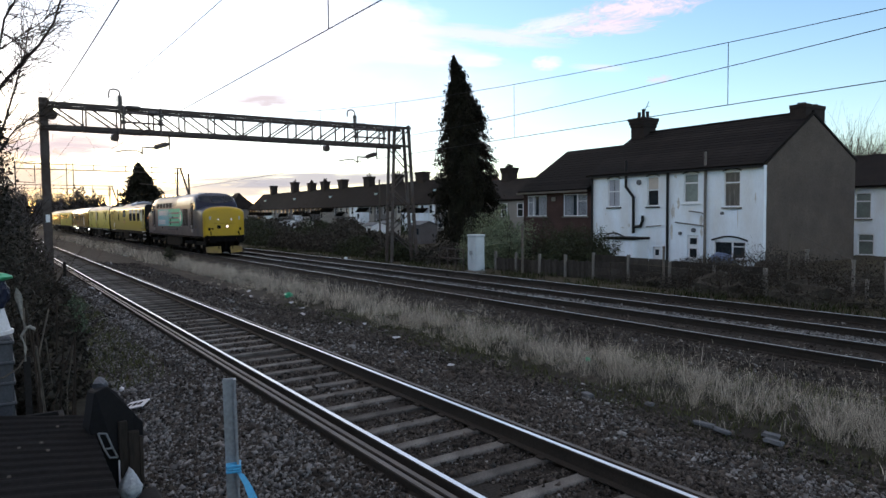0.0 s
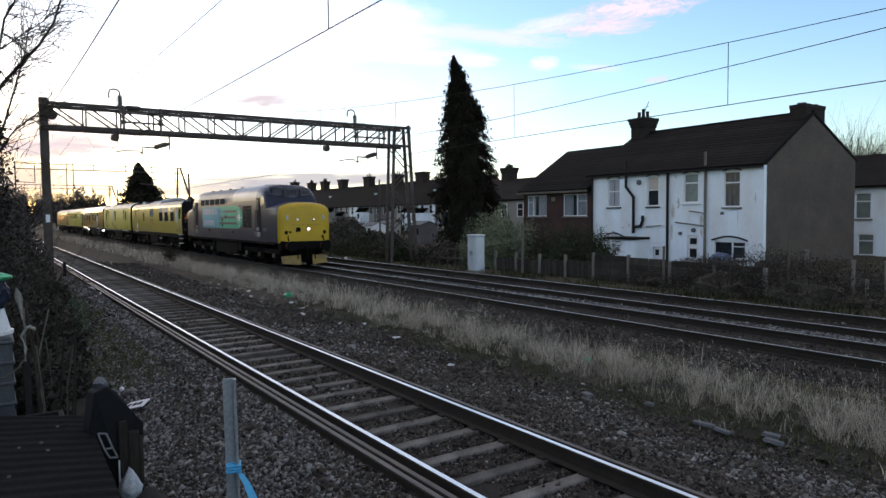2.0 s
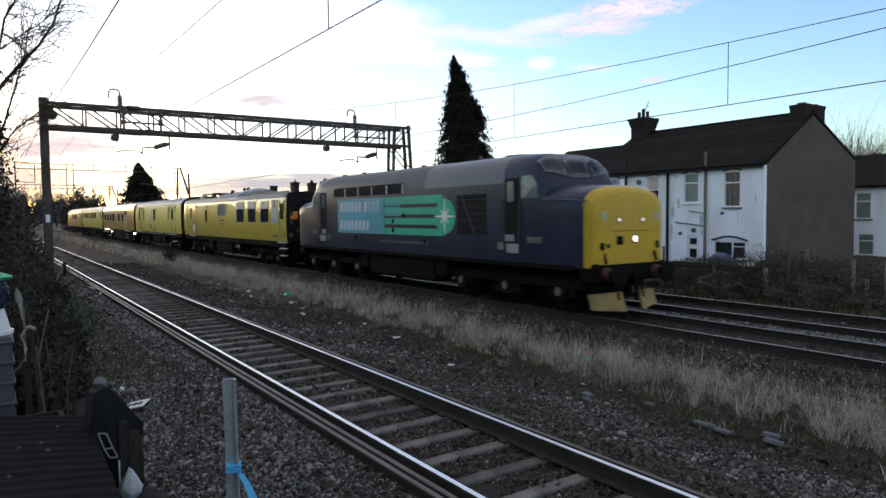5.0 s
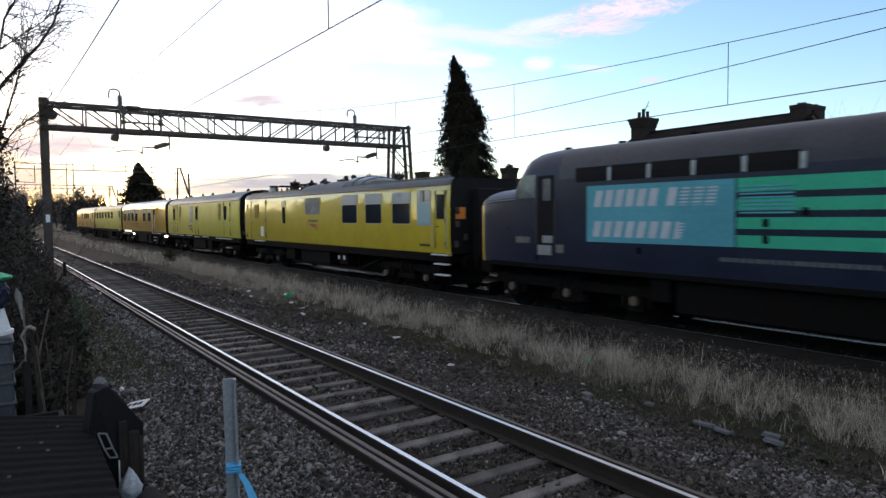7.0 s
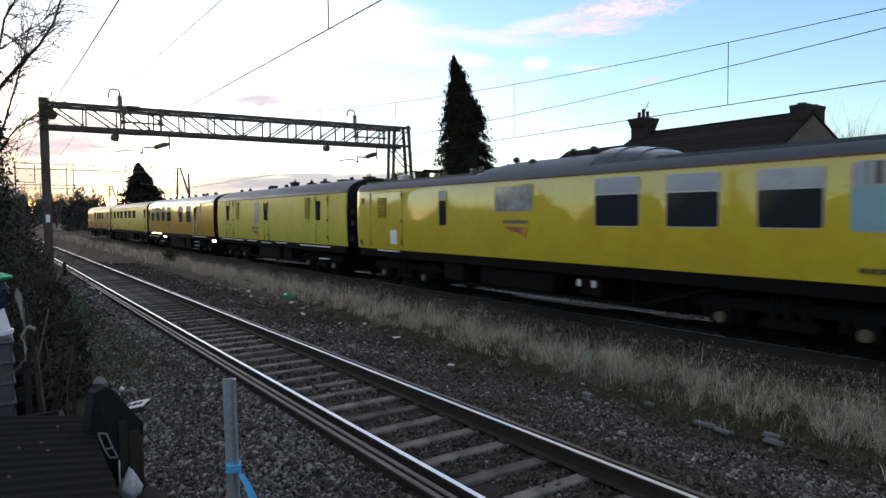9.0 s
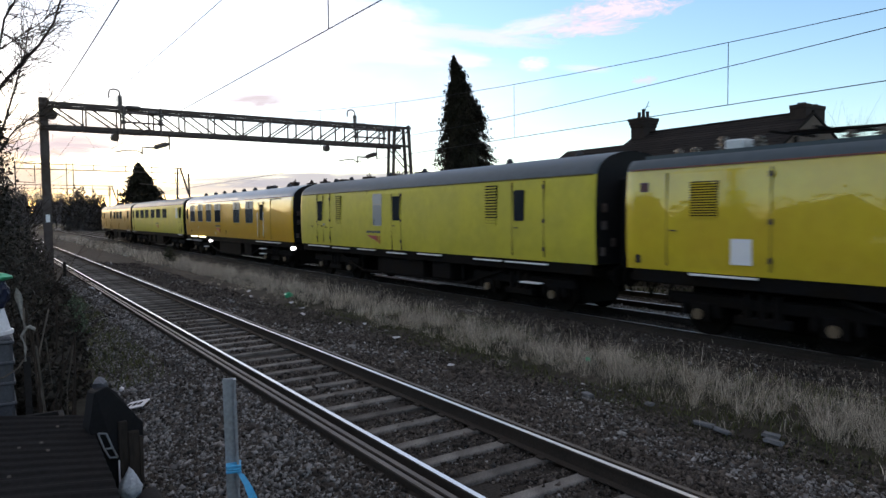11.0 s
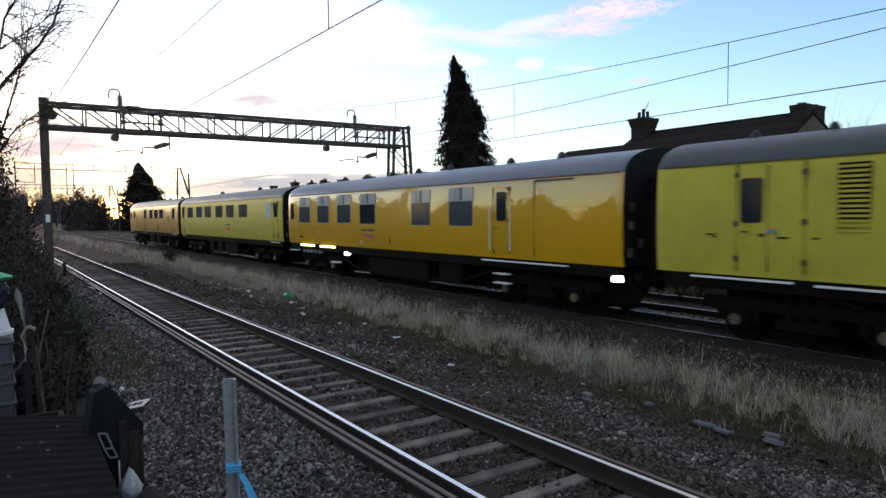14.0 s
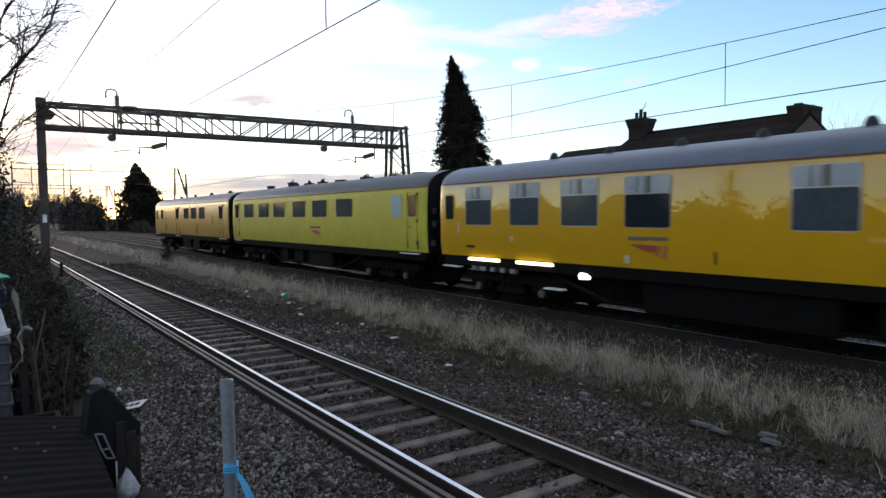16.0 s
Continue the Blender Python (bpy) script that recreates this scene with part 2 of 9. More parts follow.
M = {
    "soil": mat("soil", (0.06, 0.052, 0.041), 0.95, scale=0.6, fine=9, bump=0.6, vary=0.5, spec=0.1, tint=(0.027, 0.026, 0.018)),
    "scrub": mat("scrub", (0.06, 0.053, 0.032), 0.95, scale=0.35, fine=6, bump=0.6, vary=0.45, tint=(0.042, 0.034, 0.022), spec=0.1),
    "bed": mat("ballast_bed", (0.048, 0.042, 0.035), 0.95, scale=1.2, fine=34, bump=1.0, vary=0.5, spec=0.1),
    "stone": mat("ballast_stone", (0.168, 0.164, 0.156), 0.9, scale=5, fine=60, bump=0.3, island=0.85, vary=0.3, spec=0.12),
    "stone_brown": mat("ballast_stone_brown", (0.072, 0.062, 0.053), 0.9, scale=5, fine=60, bump=0.3, island=0.75, vary=0.3, spec=0.12),
    "railtop": mat("polished_rail_head", (0.85, 0.83, 0.81), 0.34, 1.0, vary=0.08, scale=4, fine=30, bump=0.02, streak=(0.05, 1, 1), coarse_rough=0.05),
    "rust": mat("rusty_rail_side", (0.035, 0.028, 0.022), 0.8, vary=0.35, scale=3, fine=50, bump=0.3, spec=0.2),
    "rusttop": mat("dull_rail_head", (0.13, 0.112, 0.095), 0.55, 0.35, vary=0.35, scale=2, fine=30, bump=0.1, streak=(0.1, 1, 1), spec=0.25),
    "sleeper": mat("concrete_sleeper", (0.165, 0.155, 0.14), 0.9, scale=3, fine=50, bump=0.3, vary=0.35, obrand=0.45, spec=0.12, tint=(0.05, 0.045, 0.04)),
    "wood_sleeper": mat("timber_sleeper", (0.04, 0.035, 0.03), 0.9, scale=3, fine=30, bump=0.4, vary=0.4, obrand=0.25, streak=(1, 0.1, 1)),
    "steel": mat("grey_painted_steel", (0.09, 0.079, 0.073), 0.75, 0.1, scale=2, fine=25, bump=0.15, vary=0.35, tint=(0.055, 0.038, 0.03), spec=0.2),
    "galv": mat("galvanised_steel", (0.27, 0.285, 0.3), 0.55, 0.5, scale=3, fine=30, bump=0.1, vary=0.25),
    "wire": mat("copper_wire", (0.03, 0.028, 0.028), 0.8, 0.0, bump=0, vary=0.2, spec=0.1),
    "insul": mat("brown_insulator", (0.06, 0.04, 0.035), 0.3, bump=0, vary=0.2),
    "yellow": mat("lemon_yellow_paint", (0.55, 0.43, 0.022), 0.32, vary=0.07, scale=0.9, fine=4, bump=0.001, tint=(0.5, 0.355, 0.025), coarse_rough=0.06, spec=0.14, coat=0.8, coat_rough=0.03, coat_ior=1.8),
    "pale": mat("faded_yellow_paint", (0.5, 0.44, 0.042), 0.42, vary=0.09, scale=0.9, fine=4, bump=0.003, tint=(0.42, 0.37, 0.05), coarse_rough=0.06, spec=0.12),
    "amber": mat("amber_yellow_paint", (0.6, 0.325, 0.003), 0.3, vary=0.05, scale=0.8, fine=4, bump=0, coat=1.0, coarse_rough=0.015, spec=0.2, coat_rough=0.012, coat_ior=1.72),
    "nose": mat("warning_yellow_paint", (0.5, 0.32, 0.008), 0.4, vary=0.18, scale=1.2, fine=18, bump=0.02, spec=0.3, tint=(0.4, 0.26, 0.02)),
    "plough": mat("dirty_yellow_paint", (0.3, 0.2, 0.03), 0.6, vary=0.35, scale=3, fine=18, bump=0.05, tint=(0.16, 0.1, 0.03)),
    "navy": mat("dark_blue_paint", (0.019, 0.023, 0.045), 0.32, vary=0.25, scale=1.2, fine=18, bump=0.006, spec=0.22),
    "teal": mat("pale_teal_paint", (0.1, 0.36, 0.42), 0.4, vary=0.12, scale=1.2, fine=18, bump=0.01, spec=0.1),
    "green": mat("bright_green_paint", (0.04, 0.42, 0.25), 0.4, vary=0.12, scale=1.2, fine=18, bump=0.01, spec=0.1),
    "white": mat("white_paint", (0.72, 0.72, 0.72), 0.5, vary=0.1, scale=3, fine=40, bump=0.02),
    "letter": mat("weathered_white_lettering", (0.48, 0.52, 0.55), 0.6, vary=0.15, scale=3, fine=40, bump=0.02),
    "darkred": mat("dull_red_paint", (0.085, 0.026, 0.024), 0.6, vary=0.3, bump=0.05),
    "red": mat("red_paint", (0.34, 0.035, 0.03), 0.5, vary=0.1, bump=0.01),
    "roofgrey": mat("grey_coach_roof", (0.045, 0.064, 0.076), 0.45, vary=0.14, scale=1.0, fine=6, bump=0.02, streak=(0.6, 1.5, 1.5), spec=0.25),
    "roofblue": mat("blue_grey_coach_roof", (0.062, 0.098, 0.14), 0.34, vary=0.14, scale=1.0, fine=6, bump=0.01, streak=(0.6, 1.5, 1.5), spec=0.5),
    "gutter": mat("red_brown_gutter", (0.2, 0.06, 0.04), 0.6, vary=0.3, bump=0.02),
    "locoroof": mat("grey_loco_roof", (0.034, 0.036, 0.043), 0.45, vary=0.35, scale=1.2, fine=14, bump=0.05, spec=0.35),
    "soot": mat("sooty_roof_paint", (0.012, 0.0115, 0.012), 0.75, vary=0.4, scale=1.5, fine=14, bump=0.08, tint=(0.03, 0.028, 0.03), spec=0.15),
    "black": mat("black_underframe", (0.0075, 0.0075, 0.008), 0.85, vary=0.35, scale=2, fine=20, bump=0.1, tint=(0.008, 0.006, 0.004), spec=0.05),
    "bellow": mat("black_rubber", (0.0105, 0.0105, 0.0115), 0.8, vary=0.3, bump=0.1, spec=0.15),
    "axle": mat("tan_axle_cap", (0.13, 0.095, 0.055), 0.5, 0.2, vary=0.2, bump=0.05),
    "coachglass": mat("blue_grey_window_glass", (0.062, 0.076, 0.086), 0.1, vary=0.2, scale=1.4, fine=8, bump=0, spec=0.25, coarse_rough=0.02),
    "ventgap": mat("dark_vent_gap", (0.09, 0.065, 0.02), 0.7, vary=0.3, bump=0),
    "orangered": mat("orange_red_paint", (0.42, 0.13, 0.03), 0.5, vary=0.15, bump=0.01),
    "darkplastic": mat("dirty_grey_plastic", (0.055, 0.06, 0.07), 0.6, vary=0.4, scale=6, fine=40, bump=0.3),
    "glass": mat("dark_window_glass", (0.022, 0.026, 0.032), 0.08, vary=0.1, scale=1, fine=8, bump=0, spec=0.18, coarse_rough=0.02),
    "frost2": mat("pale_window_film", (0.31, 0.34, 0.36), 0.3, vary=0.08, scale=3, bump=0, coat=0.3),
    "frost": mat("frosted_glass", (0.21, 0.35, 0.38), 0.35, vary=0.08, scale=2, bump=0),
    "pane": mat("house_window_glass", (0.03, 0.036, 0.042), 0.08, vary=0.5, scale=1.6, fine=8, bump=0, spec=0.2, coarse_rough=0.02),
    "curtain": mat("pale_curtain", (0.45, 0.46, 0.5), 0.9, vary=0.25, scale=4, fine=20, bump=0.2, streak=(6, 6, 0.3)),
    "render": mat("white_painted_render", (0.8, 0.87, 0.94), 0.85, vary=0.06, scale=0.9, fine=14, bump=0.15, tint=(0.68, 0.69, 0.69), streak=(1, 1, 0.35)),
    "render2": mat("cream_render", (0.27, 0.245, 0.215), 0.85, vary=0.2, scale=0.7, fine=25, bump=0.15, obrand=0.5),
    "cream": mat("pale_cream_render", (0.5, 0.47, 0.42), 0.85, vary=0.2, scale=0.7, fine=20, bump=0.15, obrand=0.25),
    "roughgrey": mat("grey_pebbledash", (0.17, 0.16, 0.155), 0.95, vary=0.25, scale=0.8, fine=30, bump=0.4, obrand=0.25, spec=0.15),
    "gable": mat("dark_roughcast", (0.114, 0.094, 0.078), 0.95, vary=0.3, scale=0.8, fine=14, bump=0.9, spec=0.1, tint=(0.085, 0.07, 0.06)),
    "brick": mat("brown_brick", (0.08, 0.047, 0.04), 0.9, vary=0.3, scale=1.5, fine=18, bump=0.3, obrand=0.2, spec=0.15),
    "tile": mat("dark_roof_tile", (0.0165, 0.0135, 0.012), 0.92, vary=0.5, scale=0.8, fine=16, bump=0.5, obrand=0.3, spec=0.1),
    "pot": mat("clay_chimney", (0.034, 0.027, 0.024), 0.9, vary=0.35, scale=2, fine=20, bump=0.4, spec=0.15),
    "frame": mat("white_window_frame", (0.75, 0.75, 0.75), 0.45, vary=0.05, bump=0),
    "pipe": mat("black_drainpipe", (0.012, 0.012, 0.013), 0.5, vary=0.2, bump=0.02, spec=0.2),
    "fence": mat("weathered_fence", (0.13, 0.112, 0.092), 0.9, vary=0.35, scale=2, fine=30, bump=0.4, streak=(1, 1, 0.2), obrand=0.3, spec=0.15),
    "concrete": mat("grey_concrete", (0.2, 0.182, 0.16), 0.9, vary=0.3, scale=3, fine=40, bump=0.25, spec=0.2),
    "cabinet": mat("pale_grey_cabinet_paint", (0.5, 0.54, 0.56), 0.45, vary=0.12, scale=1.5, fine=20, bump=0.03, tint=(0.38, 0.42, 0.44)),
    "conifer": mat("dark_conifer_leaf", (0.021, 0.02, 0.013), 0.9, vary=0.4, scale=0.5, fine=6, bump=0, island=0.4, spec=0.08),
    "leaf": mat("evergreen_leaf", (0.04, 0.046, 0.022), 0.75, vary=0.4, scale=0.6, fine=6, bump=0, island=0.5, translucent=0.15, spec=0.2),
    "laurel": mat("pale_evergreen_leaf", (0.17, 0.2, 0.12), 0.6, vary=0.4, scale=0.8, fine=6, bump=0, island=0.7, translucent=0.2, spec=0.2),
    "bramble": mat("bramble_leaf", (0.068, 0.06, 0.048), 0.9, vary=0.4, scale=0.6, fine=6, bump=0, island=0.6, translucent=0.1, spec=0.1),
    # distance haze put into two base colours, the farther one paler
    "farhazewood": mat("haze_pale_distant_wood", (0.15, 0.135, 0.138), 0.95, vary=0.4, scale=0.2, fine=2, bump=0, island=0.5, spec=0.05),
    "hazewood": mat("haze_lightened_growth", (0.075, 0.066, 0.06), 0.95, vary=0.4, scale=0.3, fine=3, bump=0, island=0.5, spec=0.05),
    "hedge": mat("dark_hedge_leaf", (0.052, 0.047, 0.038), 0.9, vary=0.45, scale=0.5, fine=6, bump=0, island=0.6, spec=0.08),
    "fencepanel": mat("dark_fence_board", (0.062, 0.054, 0.046), 0.9, vary=0.4, scale=2, fine=30, bump=0.4, streak=(1, 1, 0.2), obrand=0.3, spec=0.1),
    "bark": mat("bark", (0.045, 0.035, 0.028), 0.95, vary=0.4, scale=3, fine=30, bump=0.5, spec=0.1),
    "straw": mat("dry_grass", (0.47, 0.425, 0.35), 0.85, vary=0.3, scale=0.5, fine=5, bump=0, island=0.7, translucent=0.3, spec=0.15),
    "greengrass": mat("green_grass", (0.09, 0.1, 0.04), 0.85, vary=0.3, scale=0.5, fine=5, bump=0, island=0.4, translucent=0.3, spec=0.2),
    "litter": mat("pale_litter", (0.65, 0.65, 0.66), 0.6, vary=0.15, bump=0.05),
    "bag": mat("dirty_white_polythene", (0.42, 0.45, 0.48), 0.4, vary=0.3, scale=9, fine=40, bump=0.5),
    "rustpanel": mat("brown_rusty_metal", (0.03, 0.024, 0.019), 0.8, vary=0.5, scale=6, fine=40, bump=0.3, streak=(1, 1, 0.2), spec=0.2),
    "slate": mat("grey_slab", (0.125, 0.13, 0.135), 0.85, vary=0.25, bump=0.1, spec=0.2),
    "greenplastic": mat("green_plastic", (0.05, 0.4, 0.2), 0.4, vary=0.15, bump=0.02),
    "blueplastic": mat("blue_plastic", (0.05, 0.35, 0.62), 0.45, vary=0.15, bump=0.02),
    "darksheet": mat("dark_ribbed_sheet", (0.021, 0.0195, 0.0185), 0.85, vary=0.4, scale=2, fine=30, bump=0.3, spec=0.15),
    "blind": mat("cream_roller_blind", (0.55, 0.47, 0.4), 0.8, vary=0.1, bump=0.05),
    "greenglass": mat("frosted_green_glass", (0.2, 0.23, 0.21), 0.4, vary=0.2, scale=2, fine=9, bump=0),
    "brownglass": mat("curtained_window_glass", (0.11, 0.095, 0.09), 0.25, vary=0.5, scale=3, fine=20, bump=0, streak=(3, 3, 0.4)),
    # paler copy of the loco roof grey: reflected sky painted in
    "skysheen": mat("sky_sheen_loco_paint", (0.06, 0.062, 0.07), 0.34, vary=0.3, scale=1.2, fine=14, bump=0.04, spec=0.5),
    "tarp": mat("blue_grey_sheet", (0.09, 0.13, 0.22), 0.6, vary=0.25, bump=0.1),
    "dullhead": mat("dull_running_rail_head", (0.42, 0.4, 0.38), 0.4, 0.95, vary=0.2, scale=3, fine=30, bump=0.05, streak=(0.05, 1, 1), coarse_rough=0.06),
    "moss": mat("dark_moss", (0.035, 0.042, 0.016), 0.95, vary=0.4, scale=0.6, fine=6, bump=0, island=0.4, spec=0.1),
    # opaque pale base colour stands in for sky in the cab glass
    "cabglass": mat("sky_lit_cab_glass", (0.14, 0.16, 0.165), 0.1, vary=0.25, scale=3, fine=8, bump=0, spec=0.5, coarse_rough=0.03),
    "screen": mat("cab_windscreen_glass", (0.03, 0.04, 0.055), 0.06, vary=0.15, scale=1, fine=8, bump=0, spec=0.6, coarse_rough=0.02),
    "dome": mat("dark_roof_ventilator", (0.022, 0.025, 0.03), 0.65, vary=0.3, scale=3, fine=20, bump=0.05, spec=0.3),
    "grime": mat("grimy_patched_render", (0.5, 0.47, 0.42), 0.95, vary=0.4, scale=3, fine=18, bump=0.3, tint=(0.68, 0.67, 0.65), spec=0.15),
    "cloth": mat("pale_dirty_cloth", (0.26, 0.25, 0.22), 0.9, vary=0.4, scale=6, fine=40, bump=0.3),
    "weed": mat("green_weed_leaf", (0.11, 0.16, 0.1), 0.7, vary=0.4, scale=0.6, fine=6, bump=0, island=0.5, translucent=0.2, spec=0.2),
    "headlamp": glow("lit_headlamp", (1.0, 0.8, 0.55), 0.9),
    "marker": glow("lit_marker_lamp", (1.0, 0.86, 0.66), 0.33),
    "striplamp": glow("lit_strip_lamp", (1.0, 0.93, 0.5), 1.6),
    "floodlamp": glow("lit_flood_lamp", (1.0, 0.97, 0.9), 3.0),
}
# ---------------------------------------------------------------- ground, one sheet to the horizon
NEAR_Y, MID_Y, FAR_Y = 4.278, 12.846, 15.82
HALF_GAUGE = 0.7525
PROFILE = [(-2500, -0.6, 1), (-300, -0.5, 1), (-40, -0.4, 1), (-8, -0.4, 1), (-2, -0.38, 1), (0.2, -0.38, 1), (1.0, -0.38, 0), (1.7, -0.36, 2), (2.3, -0.3, 2),
           (2.8, -0.16, 2), (3.3, -0.13, 2), (3.48, -0.235, 2), (4.278, -0.235, 2), (5.08, -0.235, 2), (5.2, -0.14, 2), (5.75, -0.17, 2), (6.4, -0.3, 2), (7.2, -0.33, 2), (8.2, -0.33, 0), (9.2, -0.3, 0),
           (10.4, -0.3, 0), (11.0, -0.3, 2), (11.5, -0.2, 2), (12.846, -0.19, 2), (14.3, -0.13, 2), (15.07, -0.2, 2), (16.55, -0.14, 2), (17.3, -0.13, 2), (18.2, -0.3, 0), (19.5, -0.36, 1),
           (22, -0.38, 1), (28, -0.42, 1), (34, -0.45, 1), (60, -0.45, 1), (150, -0.3, 1), (500, -0.4, 1), (3000, -0.6, 1)]


def swell(x, y):
    """Humps and hollows of the ground away from the tracks."""
    if abs(y - NEAR_Y) < 1.5 or 11.2 < y < 17.8:
        return 0.0
    return 0.05 * noise.noise((x * 0.7, y * 0.7, 0)) + 0.02 * noise.noise((x * 2.3, y * 2.3, 3))


def build_ground():
    xs = [-3500, -1200, -500, -300, -200] + list(np.arange(-150, -40, 3.0)) + list(np.arange(-40, 0, 0.6)) + list(np.arange(0, 40, 4.0)) + [60, 120, 300, 1000, 2500]
    ys, zs, ms = [], [], []
    for (y0, z0, m0), (y1, z1, m1) in zip(PROFILE, PROFILE[1:]):
        n = 1 if y1 - y0 > 20 or y1 < -2 else max(1, int((y1 - y0) / 0.35)) if y1 < 30 else 4
        for i in range(n):
            ys.append(y0 + (y1 - y0) * i / n), zs.append(z0 + (z1 - z0) * i / n), ms.append(m0)
    ys.append(PROFILE[-1][0]), zs.append(PROFILE[-1][1])
    V = []
    for x in xs:
        for y, z in zip(ys, zs):
            V.append((x, y, z + swell(x, y)))
    ny = len(ys)
    F = [(i * ny + j, (i + 1) * ny + j, (i + 1) * ny + j + 1, i * ny + j + 1) for i in range(len(xs) - 1) for j in range(ny - 1)]
    me = fast_mesh("ground", V, F, [M["soil"], M["scrub"], M["bed"]])
    me.polygons.foreach_set("material_index", np.array([ms[j] for i in range(len(xs) - 1) for j in range(ny - 1)], np.int32))
    tagged(new("ground", me), "stony trackside ground with soil, scrub and ballast", "ground", kind="structure")


build_ground()


def rail_outline(h=0.185):
    return [(-0.07, -h), (0.07, -h), (0.07, -h + 0.012), (0.012, -h + 0.03), (0.01, -0.05), (0.034, -0.038), (0.036, -0.012), (0.028, -0.001),
            (-0.028, -0.001), (-0.036, -0.012), (-0.034, -0.038), (-0.01, -0.05), (-0.012, -h + 0.03), (-0.07, -h + 0.012)]


def rail_mesh(x0, x1, top):
    bm = bmesh.new()
    fs = extrude_profile(bm, rail_outline(), x0, x1)
    for f in fs:
        c = f.calc_center_median()
        if c.z > -0.006 and abs(f.normal.z) > -1:
            f.material_index = 1
    me = mesh_of(bm, "rail")
    me.materials.append(M["rust"])
    me.materials.append(top)
    return me


def sleeper_mesh(length=2.5, w=0.205, h=0.2, m=None):
    bm = bmesh.new()
    vs = box(bm, -w / 2, w / 2, -length / 2, length / 2, -h, 0)
    for v in vs:
        if v.co.z > -0.01:
            v.co.x *= 0.82
            if abs(v.co.y) < 10:
                v.co.y *= 0.985
    bmesh.ops.bevel(bm, geom=list(bm.edges), offset=0.012, segments=1, affect="EDGES")
    me = mesh_of(bm, "sleeper")
    me.materials.append(m)
    return me


def clip_mesh():
    bm = bmesh.new()
    box(bm, -0.06, 0.06, -0.03, 0.03, -0.03, 0.012, 0.008)
    me = mesh_of(bm, "rail_clip")
    me.materials.append(M["rust"])
    return me


def build_track(name, y, x0, x1, top, sleeper_m, pitch, n, sink, label, cant=0.0):
    t = thing(name, pose(0, y, HALF_GAUGE * math.sin(radians(cant)), cant), label, "railway track", "railway tracks")
    for s in (-1, 1):
        r = new("rail", rail_mesh(x0, x1, top))
        r.parent = t
        r.location = (0, s * HALF_GAUGE, 0)
    me, clip = sleeper_mesh(m=sleeper_m), clip_mesh()
    rng = random.Random(4)
    for i in range(n):
        x = 12.86 - i * pitch + rng.uniform(-0.02, 0.02)
        sl = piece("sleeper", me, t, pose(x, rng.uniform(-0.03, 0.03), -0.182 - sink, 0, 0, rng.uniform(-0.7, 0.7)))
        if 20 < i < 66 and sink < 0.02:
            for s in (-1, 1):
                for d in (-0.075, 0.075):
                    piece("rail_clip", clip, sl, pose(0, s * HALF_GAUGE + d, 0.012))
    return t


build_track("railway_track", NEAR_Y, -420, 40, M["railtop"], M["sleeper"], 0.63, 222, 0.012, "near railway track with shining rails on concrete sleepers")
build_track("railway_track", MID_Y, -420, 90, M["dullhead"], M["wood_sleeper"], 0.71, 140, 0.03, "middle railway track half buried in ballast")
build_track("railway_track", FAR_Y, -420, 90, M["dullhead"], M["wood_sleeper"], 0.71, 140, 0.03, "far railway track half buried in ballast", 2.3)
for y, z, lean, lab in ((3.27, -0.035, 0, "rusty spare rail lying beside the near track"), (3.395, -0.05, 0, "rusty spare rail lying against the near track"), (5.26, -0.06, 0, "rusty spare rail lying behind the near track")):
    r = new("spare_rail", rail_mesh(-160, 12, M["rusttop"]))
    r.matrix_world = pose(0, y, z, lean)
    tagged(r, lab, "rail", "spare rails")


# ---------------------------------------------------------------- ballast, grass
def stones(rng, xs, ys, size, z_of):
    """Angular stones: broken wedges with six uneven corners, joined."""
    base = np.array([(x, y, z) for z in (-0.75, 0.75) for x, y in ((0.95, 0.1), (-0.6, 0.85), (-0.45, -0.95))], float)
    faces = np.array([(0, 2, 1), (3, 4, 5), (0, 1, 4), (0, 4, 3), (1, 2, 5), (1, 5, 4), (2, 0, 3), (2, 3, 5)])
    n = len(xs)
    s = size * np.exp(rng.normal(0, 0.32, n))
    shape = (base[None] + rng.normal(0, 0.27, (n, 6, 3))) * (rng.uniform(0.5, 1.25, (n, 1, 3)) * s[:, None, None])
    q = rng.normal(size=(n, 4))
    q /= np.linalg.norm(q, axis=1)[:, None]
    w, x, y, z = q.T
    R = np.stack([1 - 2 * (y * y + z * z), 2 * (x * y - w * z), 2 * (x * z + w * y), 2 * (x * y + w * z), 1 - 2 * (x * x + z * z), 2 * (y * z - w * x),
                  2 * (x * z - w * y), 2 * (y * z + w * x), 1 - 2 * (x * x + y * y)], 1).reshape(n, 3, 3)
    shape = np.einsum("nij,nkj->nki", R, shape)
    zz = z_of(xs, ys) + s * rng.uniform(0.0, 0.5, n)
    V = shape + np.stack([xs, ys, zz], 1)[:, None]
    F = faces[None] + (np.arange(n) * 6)[:, None, None]
    return V.reshape(-1, 3), F.reshape(-1, 3)


PY, PZ = np.array([a[0] for a in PROFILE]), np.array([a[1] for a in PROFILE])


def ground_z(xs, ys):
    return np.interp(ys, PY, PZ) + np.array([swell(x, y) for x, y in zip(xs, ys)])


def clumpy(rng, xr, yr, n, f=0.55, cut=0.0):
    xs, ys = rng.uniform(*xr, n * 2), rng.uniform(*yr, n * 2)
    keep = np.array([noise.noise((x * f, y * f * 1.3, 7)) + 0.5 * noise.noise((x * 2, y * 2, 1)) > cut for x, y in zip(xs, ys)])
    return xs[keep][:n], ys[keep][:n]


